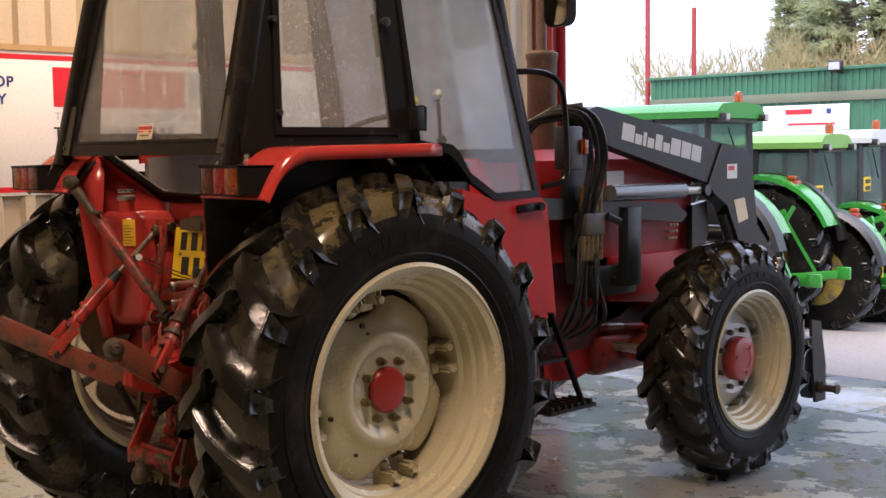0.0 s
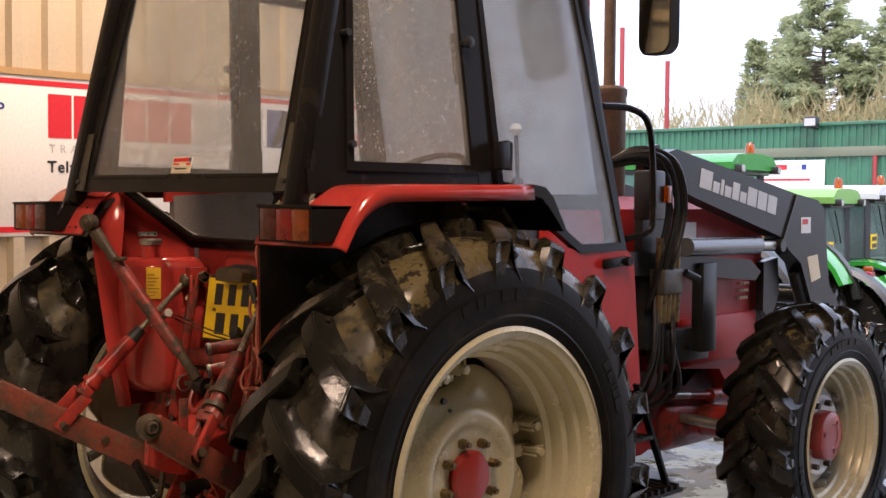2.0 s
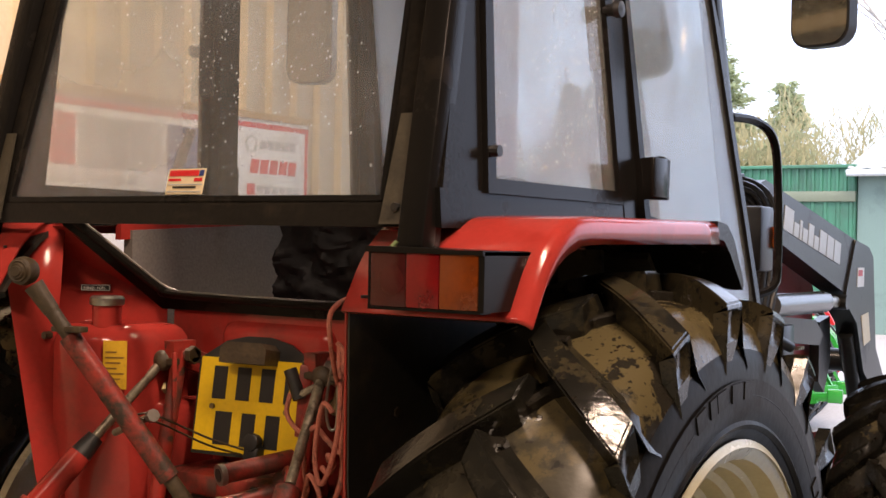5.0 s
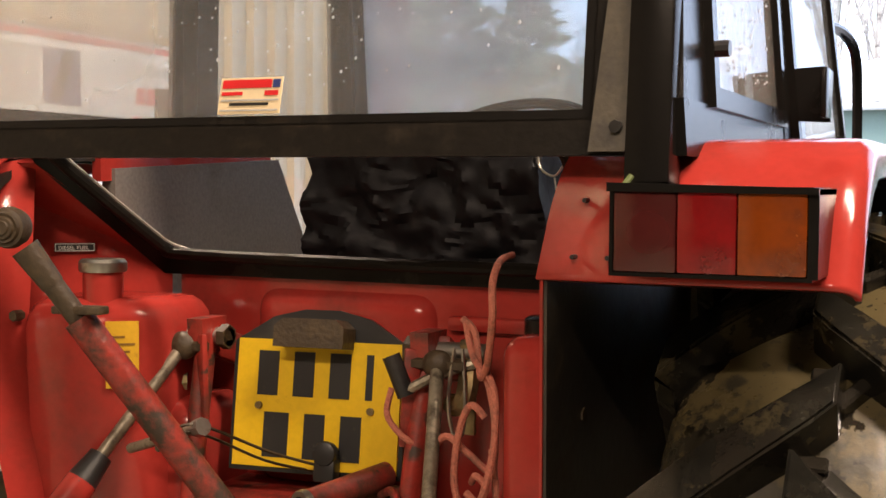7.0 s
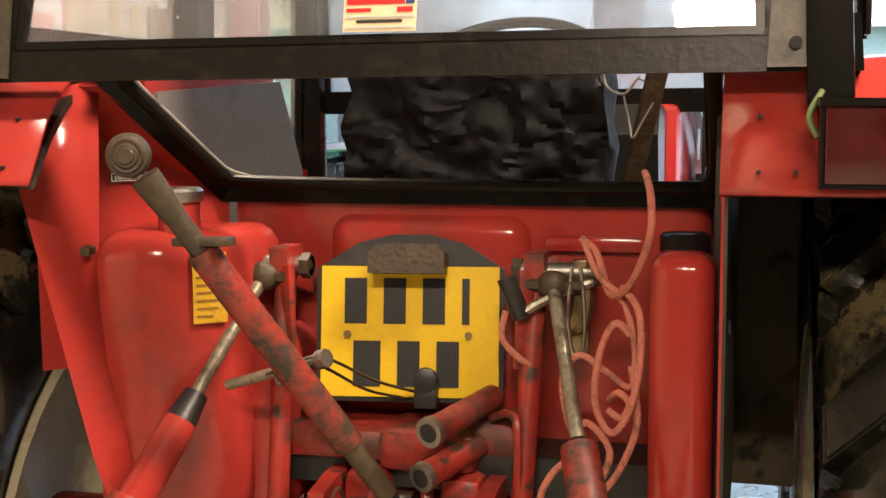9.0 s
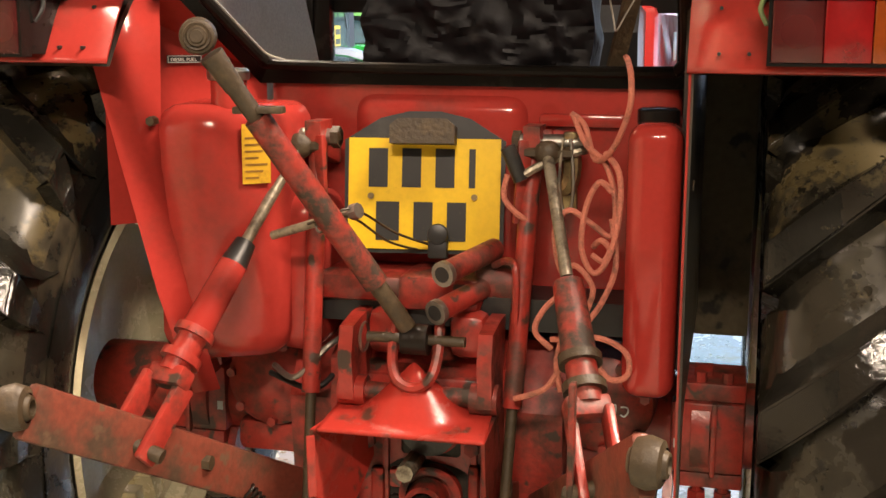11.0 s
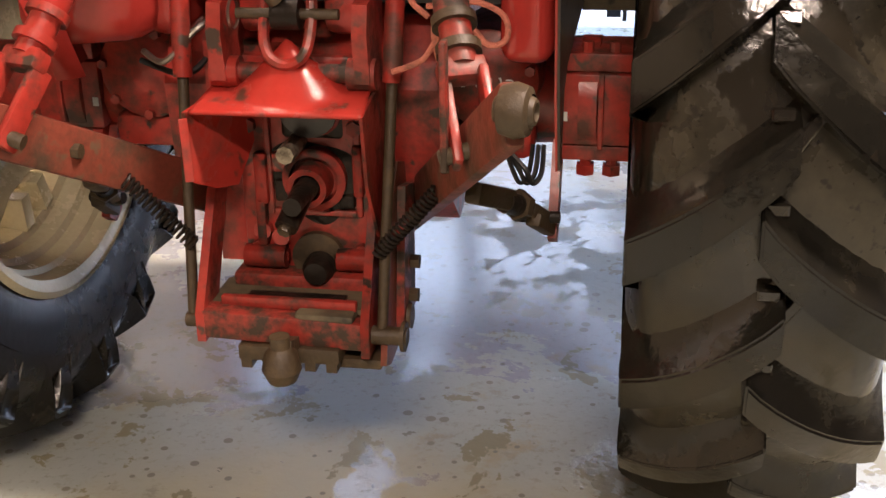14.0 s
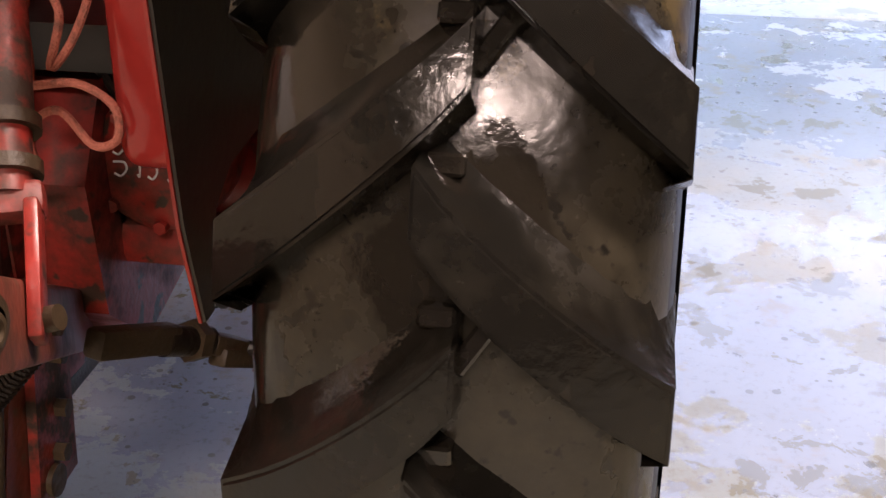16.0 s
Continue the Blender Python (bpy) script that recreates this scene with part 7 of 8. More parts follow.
for k in range(5):
    part("drawbar_tooth", box(-0.08 + 0.04 * k, -0.06 + 0.04 * k, -0.46, -0.40, 0.39, 0.41), RUST, hf)
part("tow_ball", lathe([(0.0, 0.385), (0.026, 0.392), (0.036, 0.415), (0.030, 0.445), (0.018, 0.458), (0.018, 0.48), (0, 0.48)], 24, None, (0.01, -0.50, 0), axis="z"), RUST, hf, "rusty tow hook ball")
part("ball_neck", bar((0.01, -0.50, 0.455), (0.01, -0.42, 0.43), 0.04, 0.03), RUST, hf)
arm = part("hitch_arm", prism([(-0.44, 0.40), (-0.40, 0.385), (-0.22, 0.40), (-0.20, 0.56), (-0.23, 0.72), (-0.29, 0.74), (-0.33, 0.70), (-0.40, 0.52)], "x", 0.176, 0.188), LINK_RUST, T, "rust-brown hitch side arm", bev=0.004)
part("arm_bracket", prism([(-0.36, 0.44), (-0.25, 0.44), (-0.23, 0.68), (-0.31, 0.70)], "x", 0.190, 0.205), RED_RUST, arm, bev=0.004)
for y, z in ((-0.30, 0.48), (-0.28, 0.54), (-0.27, 0.62)):
    part("arm_bolt", rod((0.204, y, z), (0.222, y, z), 0.014, None, 6), RUST, arm)
part("arm_washer", rod((0.205, -0.32, 0.445), (0.213, -0.32, 0.445), 0.024, None, 14), RUST, arm)
part("arm_foot", box(0.09, 0.176, -0.43, -0.22, 0.385, 0.405), RUST, arm, "dark toothed plate under the hitch", bev=0.004)
part("hitch_pin", rod((0.16, -0.425, 0.455), (0.225, -0.425, 0.455), 0.017), RUST, hf)
part("hitch_pin", rod((-0.19, -0.425, 0.465), (-0.16, -0.425, 0.465), 0.014), RUST, hf)
part("pin_washer", rod((0.215, -0.425, 0.455), (0.222, -0.425, 0.455), 0.028), RUST, hf)

# red-handled pull pin beside the plate
part("pull_pin", tube([(0.30, -0.23, 1.355), (0.24, -0.25, 1.335), (0.185, -0.27, 1.305)], 0.008), DULL, T, "bare steel pull pin")
part("pin_grip", rod((0.19, -0.265, 1.30), (0.165, -0.268, 1.36), 0.014, None, 12), DARK, T)
part("spring_clip", tube([(0.262, -0.25, 1.375), (0.258, -0.262, 1.30), (0.266, -0.262, 1.25), (0.278, -0.255, 1.25), (0.282, -0.255, 1.30), (0.275, -0.25, 1.375)], 0.003, None, 6), CHROME, T)
part("hook_plate", box(0.258, 0.285, -0.225, -0.215, 1.24, 1.385), BRASS, T, bev=0.004)

# rope tied in the linkage
ropes = empty("rope", "faded orange rope looped over the linkage", "rope")
RP = [[(0.345, -0.33, 1.36), (0.372, -0.36, 1.33), (0.375, -0.37, 1.26), (0.36, -0.375, 1.19), (0.335, -0.37, 1.16), (0.312, -0.36, 1.20), (0.318, -0.36, 1.27), (0.34, -0.37, 1.315), (0.362, -0.37, 1.30)],
      [(0.372, -0.30, 1.520), (0.382, -0.37, 1.515), (0.392, -0.42, 1.49), (0.390, -0.415, 1.44), (0.36, -0.36, 1.37), (0.325, -0.30, 1.345), (0.30, -0.26, 1.40), (0.275, -0.25, 1.42)],
      [(0.28, -0.25, 1.415), (0.305, -0.28, 1.37), (0.345, -0.32, 1.34), (0.365, -0.34, 1.28), (0.36, -0.34, 1.22), (0.325, -0.34, 1.24), (0.285, -0.33, 1.26), (0.262, -0.33, 1.225), (0.27, -0.34, 1.17), (0.285, -0.35, 1.13), (0.25, -0.36, 1.09), (0.235, -0.36, 1.05), (0.265, -0.36, 1.02)],
      [(0.36, -0.34, 1.25), (0.37, -0.35, 1.17), (0.345, -0.36, 1.10), (0.31, -0.36, 1.06), (0.335, -0.37, 1.13), (0.30, -0.36, 1.17), (0.28, -0.35, 1.13), (0.285, -0.36, 1.06), (0.275, -0.37, 1.0), (0.285, -0.38, 0.95)],
      [(0.265, -0.37, 1.04), (0.30, -0.38, 1.045), (0.35, -0.38, 1.05), (0.395, -0.39, 1.03), (0.40, -0.40, 0.995), (0.37, -0.40, 0.985), (0.33, -0.39, 1.02), (0.29, -0.38, 1.0), (0.255, -0.37, 0.95), (0.20, -0.36, 0.925)],
      [(0.165, -0.265, 1.31), (0.16, -0.27, 1.27), (0.185, -0.27, 1.24), (0.21, -0.26, 1.225)],
      [(0.33, -0.34, 1.20), (0.345, -0.36, 1.215), (0.36, -0.36, 1.20), (0.35, -0.365, 1.18), (0.33, -0.36, 1.19)]]
for pts in RP:
    part("rope_strand", tube(pts, 0.0052, None, 8), ROPE, ropes)


# rain drops on the glass
def drops(name, count, place, parent, seed, rmin=0.0012, rmax=0.0035):
    rng = random.Random(seed)
    bm = bmesh.new()
    for _ in range(count):
        p, nrm = place(rng)
        r = rng.uniform(rmin, rmax)
        m = Matrix.Translation(p) @ nrm.to_track_quat("Z", "Y").to_matrix().to_4x4() @ Matrix.Diagonal((r, r * rng.uniform(1, 1.5), r * 0.6, 1))
        bmesh.ops.create_icosphere(bm, subdivisions=1, radius=1, matrix=m)
    ob = part(name, bm, DROP, parent)
    ob["kind"] = "stuff"
    return ob


def on_rear(rng):
    z = 1.74 + 0.7 * rng.random() ** 0.8
    x = rng.uniform(-0.5, 0.48) if rng.random() < 0.35 else rng.gauss(0.12, 0.16)
    x = min(max(x, -0.48), 0.48)
    return Vector((x, rear_y(z) + 0.011, z)), Vector((0, -1, 0.24)).normalized()


def on_side(rng):
    z = 1.78 + 0.66 * rng.random()
    return Vector((side_x(z) + 0.001, rng.uniform(-0.23, 0.22), z)), Vector((1, 0, 0.07)).normalized()


def on_door(rng):
    z = 1.75 + 0.6 * rng.random()
    return Vector((side_x(z) + 0.012, rng.uniform(0.42, 0.85), z)), Vector((1, 0, 0.07)).normalized()


drops("rain_drop", 620, on_rear, win, 3, 0.0009, 0.0025)
for child in [o for o in T.children if o.name.startswith("quarter_window") and o.name == "quarter_window"]:
    drops("rain_drop", 720, on_side, child, 4, 0.0009, 0.0024)
for child in [o for o in T.children if o.name == "door"]:
    drops("rain_drop", 700, on_door, child, 5, 0.0008, 0.0019)


# ---- green shed and workshop across the yard ----
SY = 19.0
G0 = fall(SY) - 0.03
shed = empty("shed", "long green profiled metal shed with a pale trim band", "shed")
part("wall", box(-11.8, -3.4, SY, SY + 5, G0, 2.95), GREEN_CLAD, shed)
bm = ribbed("fascia", "x", -11.8, -3.4, 2.66, 3.06, SY - 0.06, -1, 0.14, 0.03, GREEN_CLAD, "", flat=0.5)
part("fascia", bm, GREEN_CLAD, shed, smooth=False)
bm = ribbed("cladding", "x", -11.8, -3.4, G0, 2.48, SY - 0.03, -1, 0.22, 0.025, GREEN_CLAD, "")
part("cladding", bm, GREEN_CLAD, shed, smooth=False)
part("ridge_cap", box(-11.85, -3.4, SY - 0.14, SY + 5, 3.06, 3.12), GREEN_CLAD, shed, bev=0.01)
part("trim", box(-11.82, -3.4, SY - 0.09, SY - 0.01, 2.48, 2.66), SHED_TRIM, shed, "pale weathered trim band", bev=0.006)
part("downpipe", rod((-6.25, SY - 0.1, G0), (-6.25, SY - 0.1, 2.48), 0.04, None, 12), RED_STEEL, shed, "red downpipe")
ss = part("sign", box(-9.05, -7.22, SY - 0.12, SY - 0.085, 1.93, 2.42), WHITE, shed, "white sign with red and grey bars", bev=0.004)
for a, b, z0, z1, m_ in ((-8.55, -7.98, 2.24, 2.34, SIGN_RED), (-7.96, -7.70, 2.24, 2.34, SIGN_GREY), (-7.68, -7.58, 2.24, 2.34, SIGN_BLUE), (-8.95, -8.75, 2.02, 2.34, SIGN_GREY), (-8.5, -7.5, 2.13, 2.16, SIGN_GREY), (-8.5, -7.5, 2.03, 2.07, SIGN_RED)):
    part("print_bar", box(a, b, SY - 0.126, SY - 0.1205, z0, z1), m_, ss)
fl = part("floodlight", box(-7.52, -7.24, SY - 0.42, SY - 0.30, 3.02, 3.22), DARK, shed, "black floodlight", bev=0.02)
part("glass", box(-7.49, -7.27, SY - 0.43, SY - 0.421, 3.05, 3.19), LENS_CLEAR, fl)
part("bracket", bar((-7.38, SY - 0.36, 3.02), (-7.38, SY - 0.1, 3.0), 0.05, 0.03), DARK, fl)

shop = empty("workshop", "grey-green workshop with a corrugated cement roof", "workshop")
part("wall", box(-3.38, 6.5, SY, SY + 6, G0, 3.02), mat("shop_wall", (0.13, 0.19, 0.16), 0.6, 0, None, 0.4, 1, 40, 0.1), shop)
bm = bmesh.new()
n_ = 120
rows = [[bm.verts.new((-3.5 + 10.2 * i / n_, SY - 0.25 + v * 3.2, 3.02 + v * 1.0 + 0.022 * math.cos(i * 1.7))) for i in range(n_ + 1)] for v in (0, 1)]
for i in range(n_):
    bm.faces.new((rows[0][i], rows[0][i + 1], rows[1][i + 1], rows[1][i]))
rf = part("roof", bm, FIBRE, shop, "weathered corrugated cement roof")
rf.modifiers.new("thickness", "SOLIDIFY").thickness = 0.02
part("gutter", rod((-3.5, SY - 0.28, 2.96), (6.6, SY - 0.28, 2.96), 0.06, None, 12), PALE, shop)
s2 = part("sign", box(-2.5, -0.6, SY - 0.06, SY - 0.005, 1.95, 2.70), WHITE, shop, "white sign with a red bar", bev=0.004)
for a, b, z0, z1, m_ in ((-1.9, -1.35, 2.42, 2.58, SIGN_RED), (-1.33, -0.95, 2.42, 2.58, SIGN_GREY), (-2.3, -0.8, 2.22, 2.27, SIGN_GREY), (-2.3, -1.0, 2.08, 2.13, SIGN_RED)):
    part("print_bar", box(a, b, SY - 0.066, SY - 0.0605, z0, z1), m_, s2)
for x in (1.2, 3.6):
    part("window", box(x, x + 1.2, SY - 0.03, SY + 0.01, 1.0, 2.1), GLASS_DARK, shop)

# both buildings stand at the far side of the yard, a good thirty metres off
FAR = Matrix.Translation((-1.825, 1.493, -0.912)) @ Matrix.Scale(1.553, 4)
shed.matrix_world = FAR
shop.matrix_world = FAR
for x, y, h in ((-20.5, 31.2, 7.4), (-20.4, 33.8, 6.5)):
    e = empty("post", "tall rust-red steel post", "post", "yard posts")
    part("shaft", rod((x, y, G0), (x, y, h), 0.085, None, 12), RED_STEEL, e)
    for k in range(6):
        part("insulator", rod((x, y, 2.6 + k * 0.7), (x + 0.15, y, 2.6 + k * 0.7), 0.018, None, 6), PALE, e)


# ---- parked tractors ----
def parked(x, y, turn, height, body, roof, label, wheel_r, width, cab=0.0):
    e = empty("parked_tractor", label, "tractor", "tractors parked in the yard")
    z0 = fall(y) - 0.03
    e.matrix_world = pose(x, y, z0, 0, 0, turn)
    h, w = height, width
    # roof with rounded overhang
    rr = part("roof", prism([(-w * 0.50, h - 0.17), (w * 0.50, h - 0.17), (w * 0.51, h - 0.10), (w * 0.40, h - 0.02), (w * 0.15, h), (-w * 0.15, h), (-w * 0.40, h - 0.02), (-w * 0.51, h - 0.10)], "y", -0.55, 1.05), roof, e, "", bev=0.03)
    part("roof_lining", box(-w * 0.46, w * 0.46, -0.5, 1.0, h - 0.22, h - 0.16), DARK, rr, bev=0.02)
    for s in (-1, 1):
        wl_ = part("work_lamp", box(*sorted((s * w * 0.38, s * w * 0.46)), -0.62, -0.52, h - 0.20, h - 0.12), DARK, rr, "black work lamp", bev=0.012)
        part("lens", box(*sorted((s * w * 0.39, s * w * 0.45)), -0.626, -0.6205, h - 0.19, h - 0.13), LENS_CLEAR, wl_)
    for px, py, qx, qy in ((0.46, -0.42, 0.44, -0.40), (0.5, 0.95, 0.44, 0.85), (0.48, 0.25, 0.45, 0.25)):
        for s in (-1, 1):
            part("cab_post", bar((s * w * px, py, 1.05), (s * w * qx, qy, h - 0.17), 0.06, 0.06), DARK, e)
    for s in (-1, 1):
        part("side_glass", pane([(s * w * 0.47, -0.40, 1.15), (s * w * 0.49, 0.92, 1.15), (s * w * 0.445, 0.84, h - 0.18), (s * w * 0.445, -0.38, h - 0.18)], 0.005, (1, 0, 0)), GLASS_DARK, e, smooth=False)
    part("rear_glass", pane([(-w * 0.44, -0.43, 1.14), (w * 0.44, -0.43, 1.14), (w * 0.42, -0.40, h - 0.18), (-w * 0.42, -0.40, h - 0.18)], 0.005, (0, 1, 0)), GLASS_DARK, e, smooth=False)
    part("cab_inside", box(-0.22, 0.22, 0.15, 0.5, 0.9, h - 0.75), DARK, e, "dark seat", bev=0.08)
    part("inner_wheel", lathe([(0.17 + 0.012 * math.cos(a), 0.012 * math.sin(a)) for a in (0, 1.26, 2.51, 3.77, 5.03)], 24, None, (0, 0.72, h - 0.95), True, axis="z"), DARK, e, "black steering wheel")
    part("head_rest", box(-0.16, 0.16, 0.12, 0.24, h - 0.80, h - 0.52), DARK, e, bev=0.05)
    part("wiper", bar((-0.1, -0.436, h - 0.25), (0.16, -0.444, h - 0.62), 0.014, 0.014), DARK, e)
    part("cab_base", box(-w * 0.42, w * 0.42, -0.30, 0.95, 0.75, 1.12), body, e, bev=0.04)
    part("bonnet", prism([(-0.34, 0.75), (0.34, 0.75), (0.36, 1.3), (0.25, 1.5), (-0.25, 1.5), (-0.36, 1.3)], "y", 0.95, 2.6), body, e, bev=0.05)
    part("number_plate", box(-w * 0.42, -w * 0.42 + 0.27, -0.455, -0.44, h - 0.78, h - 0.60), YELLOW, e, "yellow plate with black bars")
    for zz in (h - 0.765, h - 0.68):
        part("plate_bar", box(-w * 0.42 + 0.03, -w * 0.42 + 0.24, -0.458, -0.4555, zz, zz + 0.05), INK, e)
    beacon = part("beacon", lathe([(0.05, h), (0.05, h + 0.09), (0.03, h + 0.13), (0, h + 0.135)], 14, None, (w * 0.3, -0.35, 0), axis="z"), LENS_AMBER, e, "amber beacon")
    for s in (-1, 1):
        cx = s * (w * 0.5 + 0.12)
        mud = part("mudguard", lathe([(wheel_r + 0.05, -0.2), (wheel_r + 0.10, -0.2), (wheel_r + 0.12, 0.0), (wheel_r + 0.10, 0.2), (wheel_r + 0.05, 0.2)], 32, None, (cx, 0, wheel_r)), body, e, "curved mudguard")
        me = mud.data
        bm = bmesh.new()
        bm.from_mesh(me)
        bmesh.ops.delete(bm, geom=[v for v in bm.verts if v.co.z < wheel_r * 1.25 or v.co.y > 0.75 * wheel_r], context="VERTS")
        bm.to_mesh(me)
        bm.free()
        part("tail_lamp", box(*sorted((s * (w * 0.5 + 0.02), s * (w * 0.5 + 0.22))), -0.42, -0.32, 2 * wheel_r - 0.06, 2 * wheel_r + 0.05), LENS_RED, e, "red tail lens", bev=0.03)
        part("tail_lamp", box(*sorted((s * (w * 0.5 + 0.02), s * (w * 0.5 + 0.12))), -0.40, -0.30, 2 * wheel_r + 0.05, 2 * wheel_r + 0.10), LENS_AMBER, e, "amber tail lens", bev=0.02)
        cap = part("guard_cap", lathe([(wheel_r + 0.06, 0.10 * s), (wheel_r + 0.13, 0.10 * s), (wheel_r + 0.12, 0.27 * s), (wheel_r + 0.07, 0.30 * s)], 32, None, (cx, 0, wheel_r)), DARK, e, "dark plastic guard edge")
        cut = bmesh.new()
        cut.from_mesh(cap.data)
        bmesh.ops.delete(cut, geom=[v for v in cut.verts if v.co.z < wheel_r * 1.2 or v.co.y > 0.7 * wheel_r], context="VERTS")
        cut.to_mesh(cap.data)
        cut.free()
        for cy, R, hw in ((0.0, wheel_r, 0.21), (2.15 + cab, wheel_r * 0.68, 0.16)):
            wv = part("wheel", lathe([(R * 0.5, hw * 0.9), (R * 0.8, hw), (R * 0.94, hw * 0.9), (R * 0.95, 0), (R * 0.94, -hw * 0.9), (R * 0.8, -hw), (R * 0.5, -hw * 0.9)], 32, None, (0, 0, 0), True), TYRE, e, "dark lugged tyre")
            wv.location = (cx, cy, R)
            part("rim", lathe([(R * 0.52, s * hw * 0.85), (R * 0.48, s * hw * 0.6), (R * 0.3, s * 0.02), (0, s * 0.02)], 28), RIM_MUD if body is GREEN else PALE, wv)
            lm = {k: lug_mesh("lug", hw, R, 0.05 * R / 0.8, k, 0.06, 0.3) for k in (1, -1)}
            for k in (1, -1):
                for q in range(18):
                    o = new("lug", lm[k])
                    o.parent, o.rotation_euler = wv, (2 * math.pi * (q + (0.5 if k < 0 else 0)) / 18, 0, 0)
    # rear linkage
    for s in (-1, 1):
        part("lower_link", bar((s * 0.2, -0.3, 0.55), (s * 0.42, -1.0, 0.62), 0.04, 0.09), body, e, bev=0.008)
        part("lift_rod", bar((s * 0.24, -0.42, 1.25), (s * 0.36, -0.75, 0.62), 0.035, 0.035), body, e)
        part("lift_arm", bar((s * 0.2, -0.1, 1.15), (s * 0.25, -0.45, 1.28), 0.05, 0.07), body, e)
        part("side_bracket", bar((s * 0.3, -0.35, 0.5), (s * 0.3, -0.35, 1.1), 0.05, 0.04), body, e)
        part("stabiliser", bar((s * 0.12, -0.2, 0.42), (s * 0.40, -0.85, 0.56), 0.03, 0.03), body, e)
        part("link_hook", box(*sorted((s * 0.39, s * 0.46)), -1.1, -0.95, 0.56, 0.70), body, e, bev=0.015)
        part("coupling", rod((s * 0.12, -0.45, 1.02), (s * 0.12, -0.52, 1.02), 0.03, None, 10), DARK, e)
    part("top_link", rod((0.0, -0.4, 0.95), (0.05, -0.62, 1.35), 0.025), body, e)
    part("hitch", box(-0.12, 0.12, -0.40, -0.1, 0.38, 0.90), DARK, e, bev=0.02)
    part("hitch_guard", box(-0.08, 0.08, -0.48, -0.42, 0.50, 0.70), YELLOW if body is GREEN else DARK, e)
    # the cab sits this far ahead of the rear axle
    for c in e.children:
        if c.name.split(".")[0] in ("roof", "cab_post", "side_glass", "rear_glass", "cab_inside", "inner_wheel", "head_rest", "wiper", "cab_base", "bonnet", "number_plate", "plate_bar", "beacon"):
            c.location.y += cab
    part("gearbox", box(-0.2, 0.2, -0.1, 1.2 + cab, 0.45, 0.95), DARK, e, bev=0.03)
    return e


RIM_MUD = mat("mud_caked_yellow_rim", (0.30, 0.22, 0.035), 0.5, 0, (0.10, 0.085, 0.06), 0.62, 5, 60, 0.2, 0.7)
RED2 = mat("bright_red_tractor_paint", (0.5, 0.02, 0.02), 0.3, 0, None, 0.3, 4, 60, 0.03, 0.4, 0.3)
parked(-3.0, 8.6, 98, 2.46, GREEN, GREEN, "green tractor with a glossy green cab roof, parked", 0.78, 1.2, 0.5)
parked(-2.77, 10.48, 100, 2.26, GREEN, LIME, "green tractor with a faded lime roof, parked", 0.66, 1.1, 0.6)
parked(-3, 12.16, 100, 2.42, GREEN, PALE, "green tractor with a pale grey roof, parked", 0.70, 1.15, 0.6)
parked(-3.96, 14.78, 95, 2.45, RED2, PALE, "red tractor with a white cab roof, parked", 0.80, 1.3, 0.5)


# ---- trees ----
def sheet_mesh(name, verts, faces, material, parent):
    me = bpy.data.meshes.new(name)
    me.from_pydata(verts, [], faces)
    me.materials.append(material)
    ob = new(name, me)
    ob.parent = parent
    return ob


def conifer(x, y, h, r, seed):
    rng = random.Random(seed)
    e = empty("conifer", "tall dark green spruce behind the shed", "tree", "spruces behind the shed")
    z0 = fall(y) - 0.03
    e.location, e.scale = (x, y, z0), (1.553, 1.553, 1.553)
    part("trunk", rod((0, 0, 0), (0, 0, h * 0.97), 0.16, None, 10, 0.015), BARK, e)
    V, F, BV, BF = [], [], [], []
    z = 0.10 * h
    while z < h * 0.985:
        f = (1 - z / h)
        for _ in range(rng.randint(7, 9)):
            a = rng.uniform(0, 2 * math.pi)
            L = r * (f ** 0.75) * rng.uniform(0.6, 1.12) + 0.12
            rise = rng.uniform(-0.05, 0.55)
            n = max(int(L / 0.075), 4)
            p0 = Vector((0, 0, z))
            d = Vector((math.cos(a), math.sin(a), rise)).normalized()
            side = Vector((-math.sin(a), math.cos(a), 0))
            k = len(BV)
            tip = p0 + d * L - Vector((0, 0, 0.12 * L))
            BV.extend([p0 + Vector((0, 0, 0.02)), p0 - Vector((0, 0, 0.02)), tip])
            BF.append((k, k + 1, k + 2))
            for i in range(n):
                t = (i + rng.random()) / n
                if t < 0.4:
                    continue
                c = p0 + d * (L * t) - Vector((0, 0, 0.12 * L * t * t))
                for _ in range(9):
                    q = c + Vector((rng.gauss(0, 0.06), rng.gauss(0, 0.06), rng.gauss(0, 0.05)))
                    out = (d * rng.uniform(0.3, 1) + side * rng.uniform(-1, 1) + Vector((0, 0, rng.uniform(-0.6, 0.25)))).normalized()
                    ln, wd = rng.uniform(0.11, 0.25), rng.uniform(0.020, 0.048)
                    u = out.cross(Vector((rng.gauss(0, 1), rng.gauss(0, 1), rng.gauss(0, 1)))).normalized()
                    k = len(V)
                    V.extend([q - u * wd, q + out * ln * 0.5 - u * wd * 0.2, q + out * ln, q + u * wd])
                    F.append((k, k + 1, k + 2, k + 3))
        z += rng.uniform(0.09, 0.17)
    tagged(sheet_mesh("bough", BV, BF, BARK, e), kind="stuff")
    sheet_mesh("crown", V, F, NEEDLE, e)
    return e


for i, (x, y, top, r) in enumerate([(-19.6, 44.0, 10.8, 3.0), (-16.5, 44.4, 10.2, 2.5), (-22.9, 44.6, 8.6, 1.1), (-21.6, 45.2, 9.6, 1.9), (-13.4, 44.4, 8.1, 1.7)]):
    h = (top - fall(y)) / 1.553
    conifer(x, y, h, r, 20 + i)


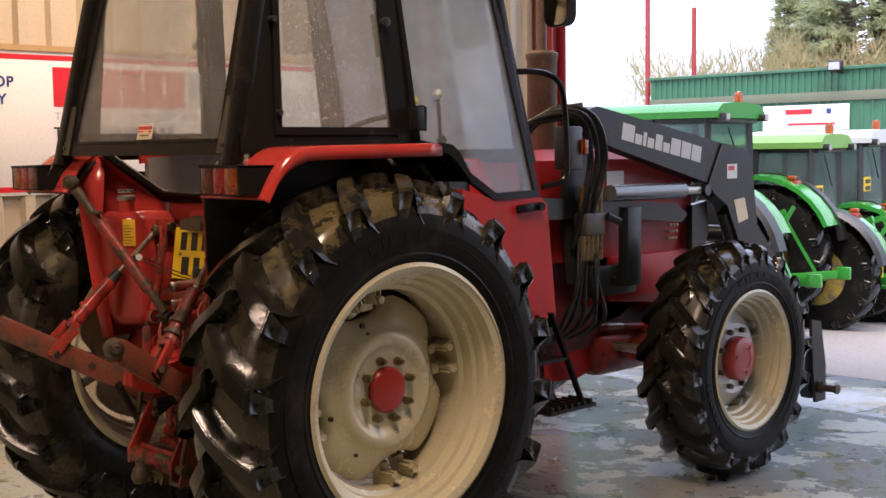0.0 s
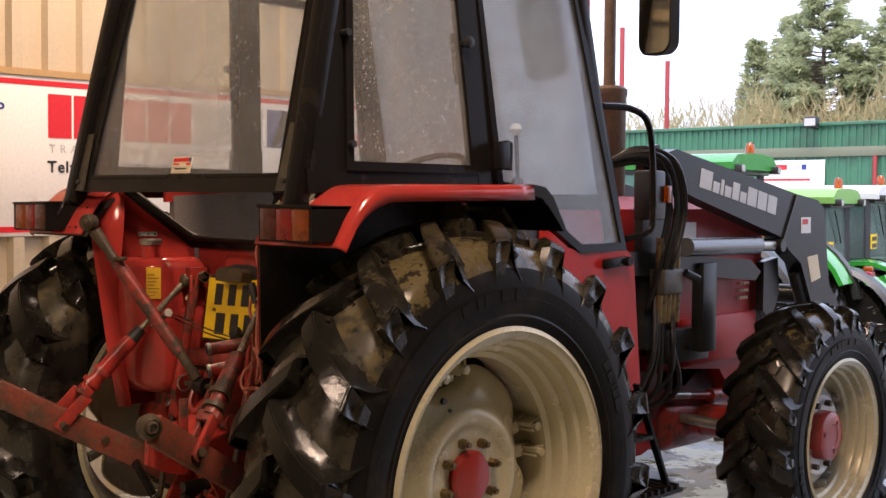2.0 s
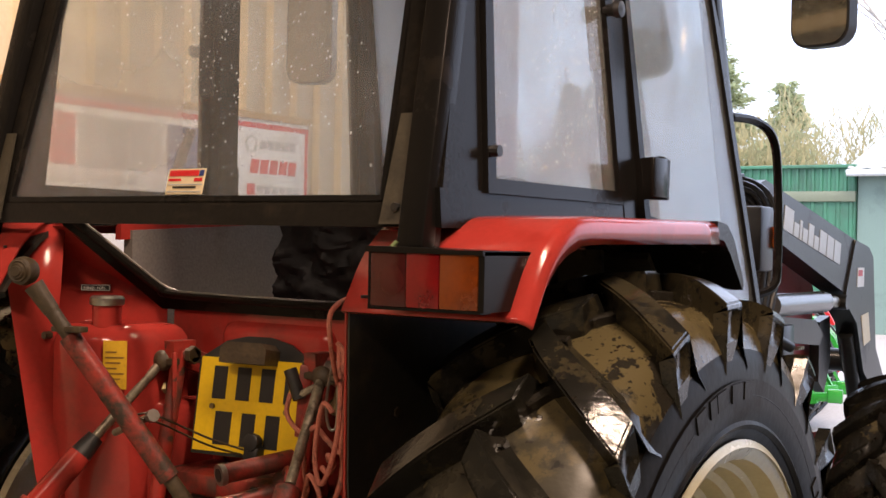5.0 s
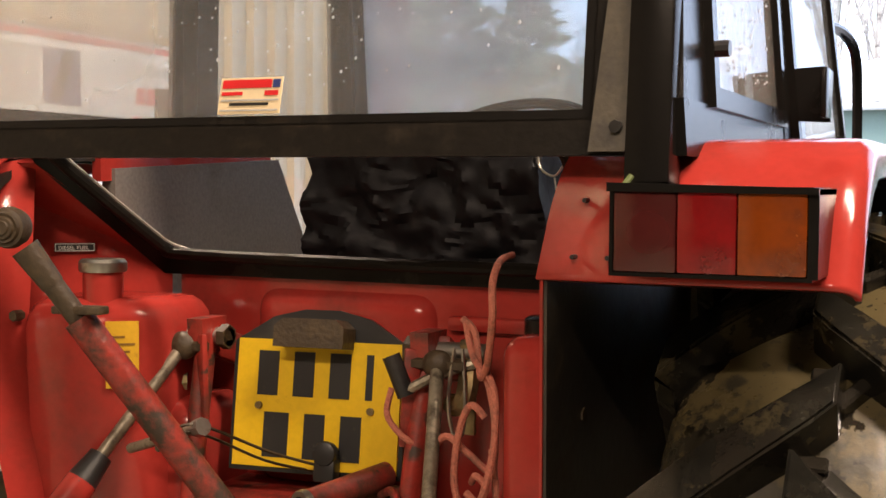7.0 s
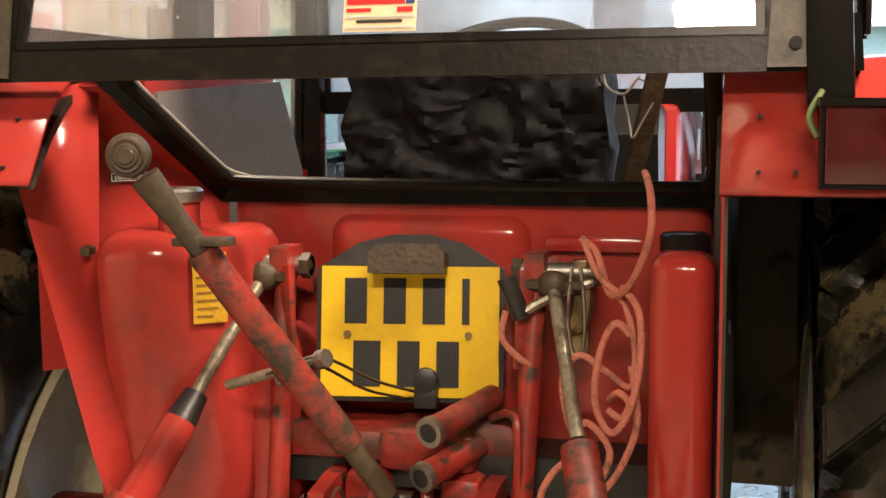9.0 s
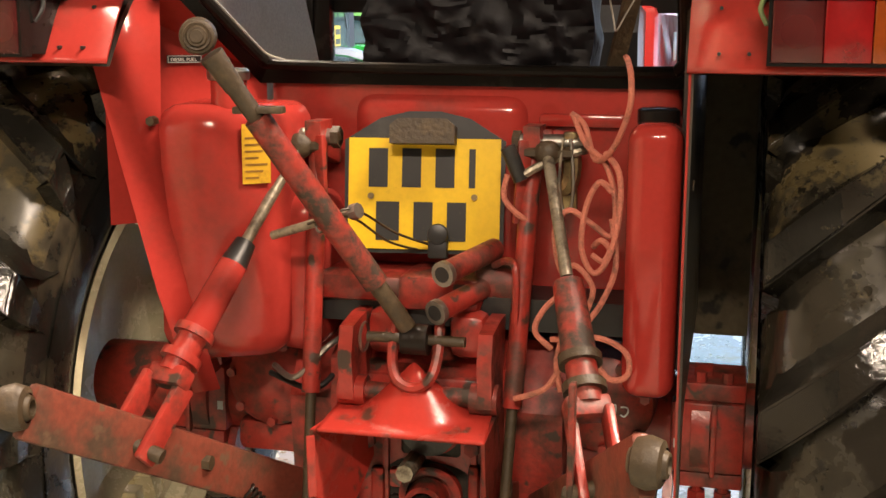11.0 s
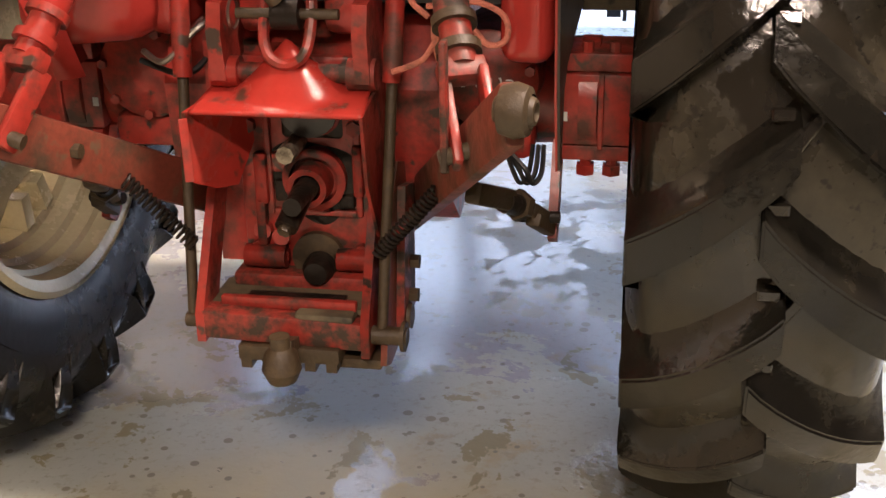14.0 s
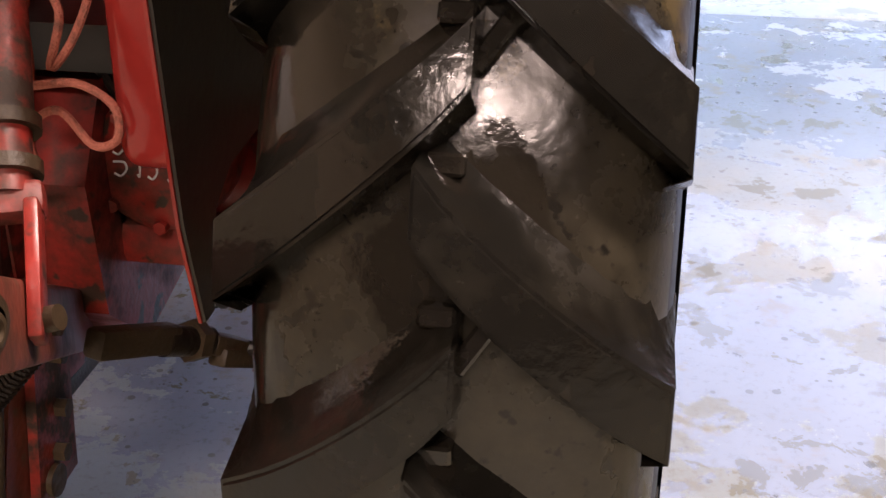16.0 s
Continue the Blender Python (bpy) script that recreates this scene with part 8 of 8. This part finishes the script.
def bare_tree(x, y, h, seed, name, label, group, material, spread=0.35):
    rng = random.Random(seed)
    e = empty(name, label, "tree", group)
    e.location, e.scale = (x, y, fall(y) - 0.03), (1.5, 1.5, 1.5)
    bm = bmesh.new()

    def grow(p, d, L, r, depth):
        q = p + d * L
        rod(p, q, r, bm, 5 if depth else 7, r * 0.65)
        if depth > 3:
            return
        for _ in range(3 if depth else 7):
            t = rng.uniform(0.25, 1.0)
            nd = (d + Vector((rng.gauss(0, 1), rng.gauss(0, 1), rng.uniform(-0.1, 0.8))) * spread).normalized()
            grow(p + d * L * t, nd, L * rng.uniform(0.35, 0.6), r * 0.45, depth + 1)
    grow(Vector((0, 0, 0)), Vector((rng.uniform(-.05, .05), 0, 1)).normalized(), h * 0.8, 0.06 + h * 0.004, 0)
    part("trunk", bm, material, e)
    return e


for i in range(9):
    rng = random.Random(50 + i)
    bare_tree(-9.0 + i * 1.75 + rng.uniform(-0.6, 0.6), 46.5 + rng.uniform(-3, 4), rng.uniform(7.5, 9.6), 60 + i, "birch", "bare pale birch with thin twigs", "bare birches", BIRCH, 0.42)

# brown scrub along the back of the shed
rng = random.Random(8)
V, F = [], []
for _ in range(15000):
    x = rng.uniform(-28.2, -7.2)
    y = rng.uniform(39.7, 42.2)
    top = 5.8 + 1.7 * noise.noise(Vector((x * 0.45, 0, 3))) + (0.8 if x > -16 else 0)
    z = rng.uniform(0.2, max(top, 0.5)) * rng.uniform(0.75, 1.0)
    L = rng.uniform(0.4, 1.25)
    d = Vector((rng.gauss(0, 0.7), rng.gauss(0, 0.4), 1)).normalized()
    k = len(V)
    w = rng.uniform(0.012, 0.03)
    V.extend([Vector((x - w, y, z)), Vector((x + w, y, z)), Vector((x, y, z)) + d * L])
    F.append((k, k + 1, k + 2))
scrub = new("scrub", bpy.data.meshes.new("scrub"))
scrub.data.from_pydata(V, [], F)
scrub.data.materials.append(TWIG)
tagged(scrub, "dry brown brushwood behind the shed", "shrub", kind="stuff")

# far hills, their haze put into the colour
bm = bmesh.new()
lo, hi = [], []
for i in range(121):
    x = -1100 + 15 * i
    y = 560 + 60 * math.sin(i * 0.09)
    top = 24 + 12 * noise.noise(Vector((i * 0.05, 1, 0))) + 4 * noise.noise(Vector((i * 0.5, 2, 0)))
    lo.append(bm.verts.new((x, y, -30)))
    hi.append(bm.verts.new((x, y + 60, top)))
for i in range(120):
    bm.faces.new((lo[i], lo[i + 1], hi[i + 1], hi[i]))
tagged(part("backdrop", bm, HILL), "far hills with the haze put into their pale colour", "hills", kind="structure")
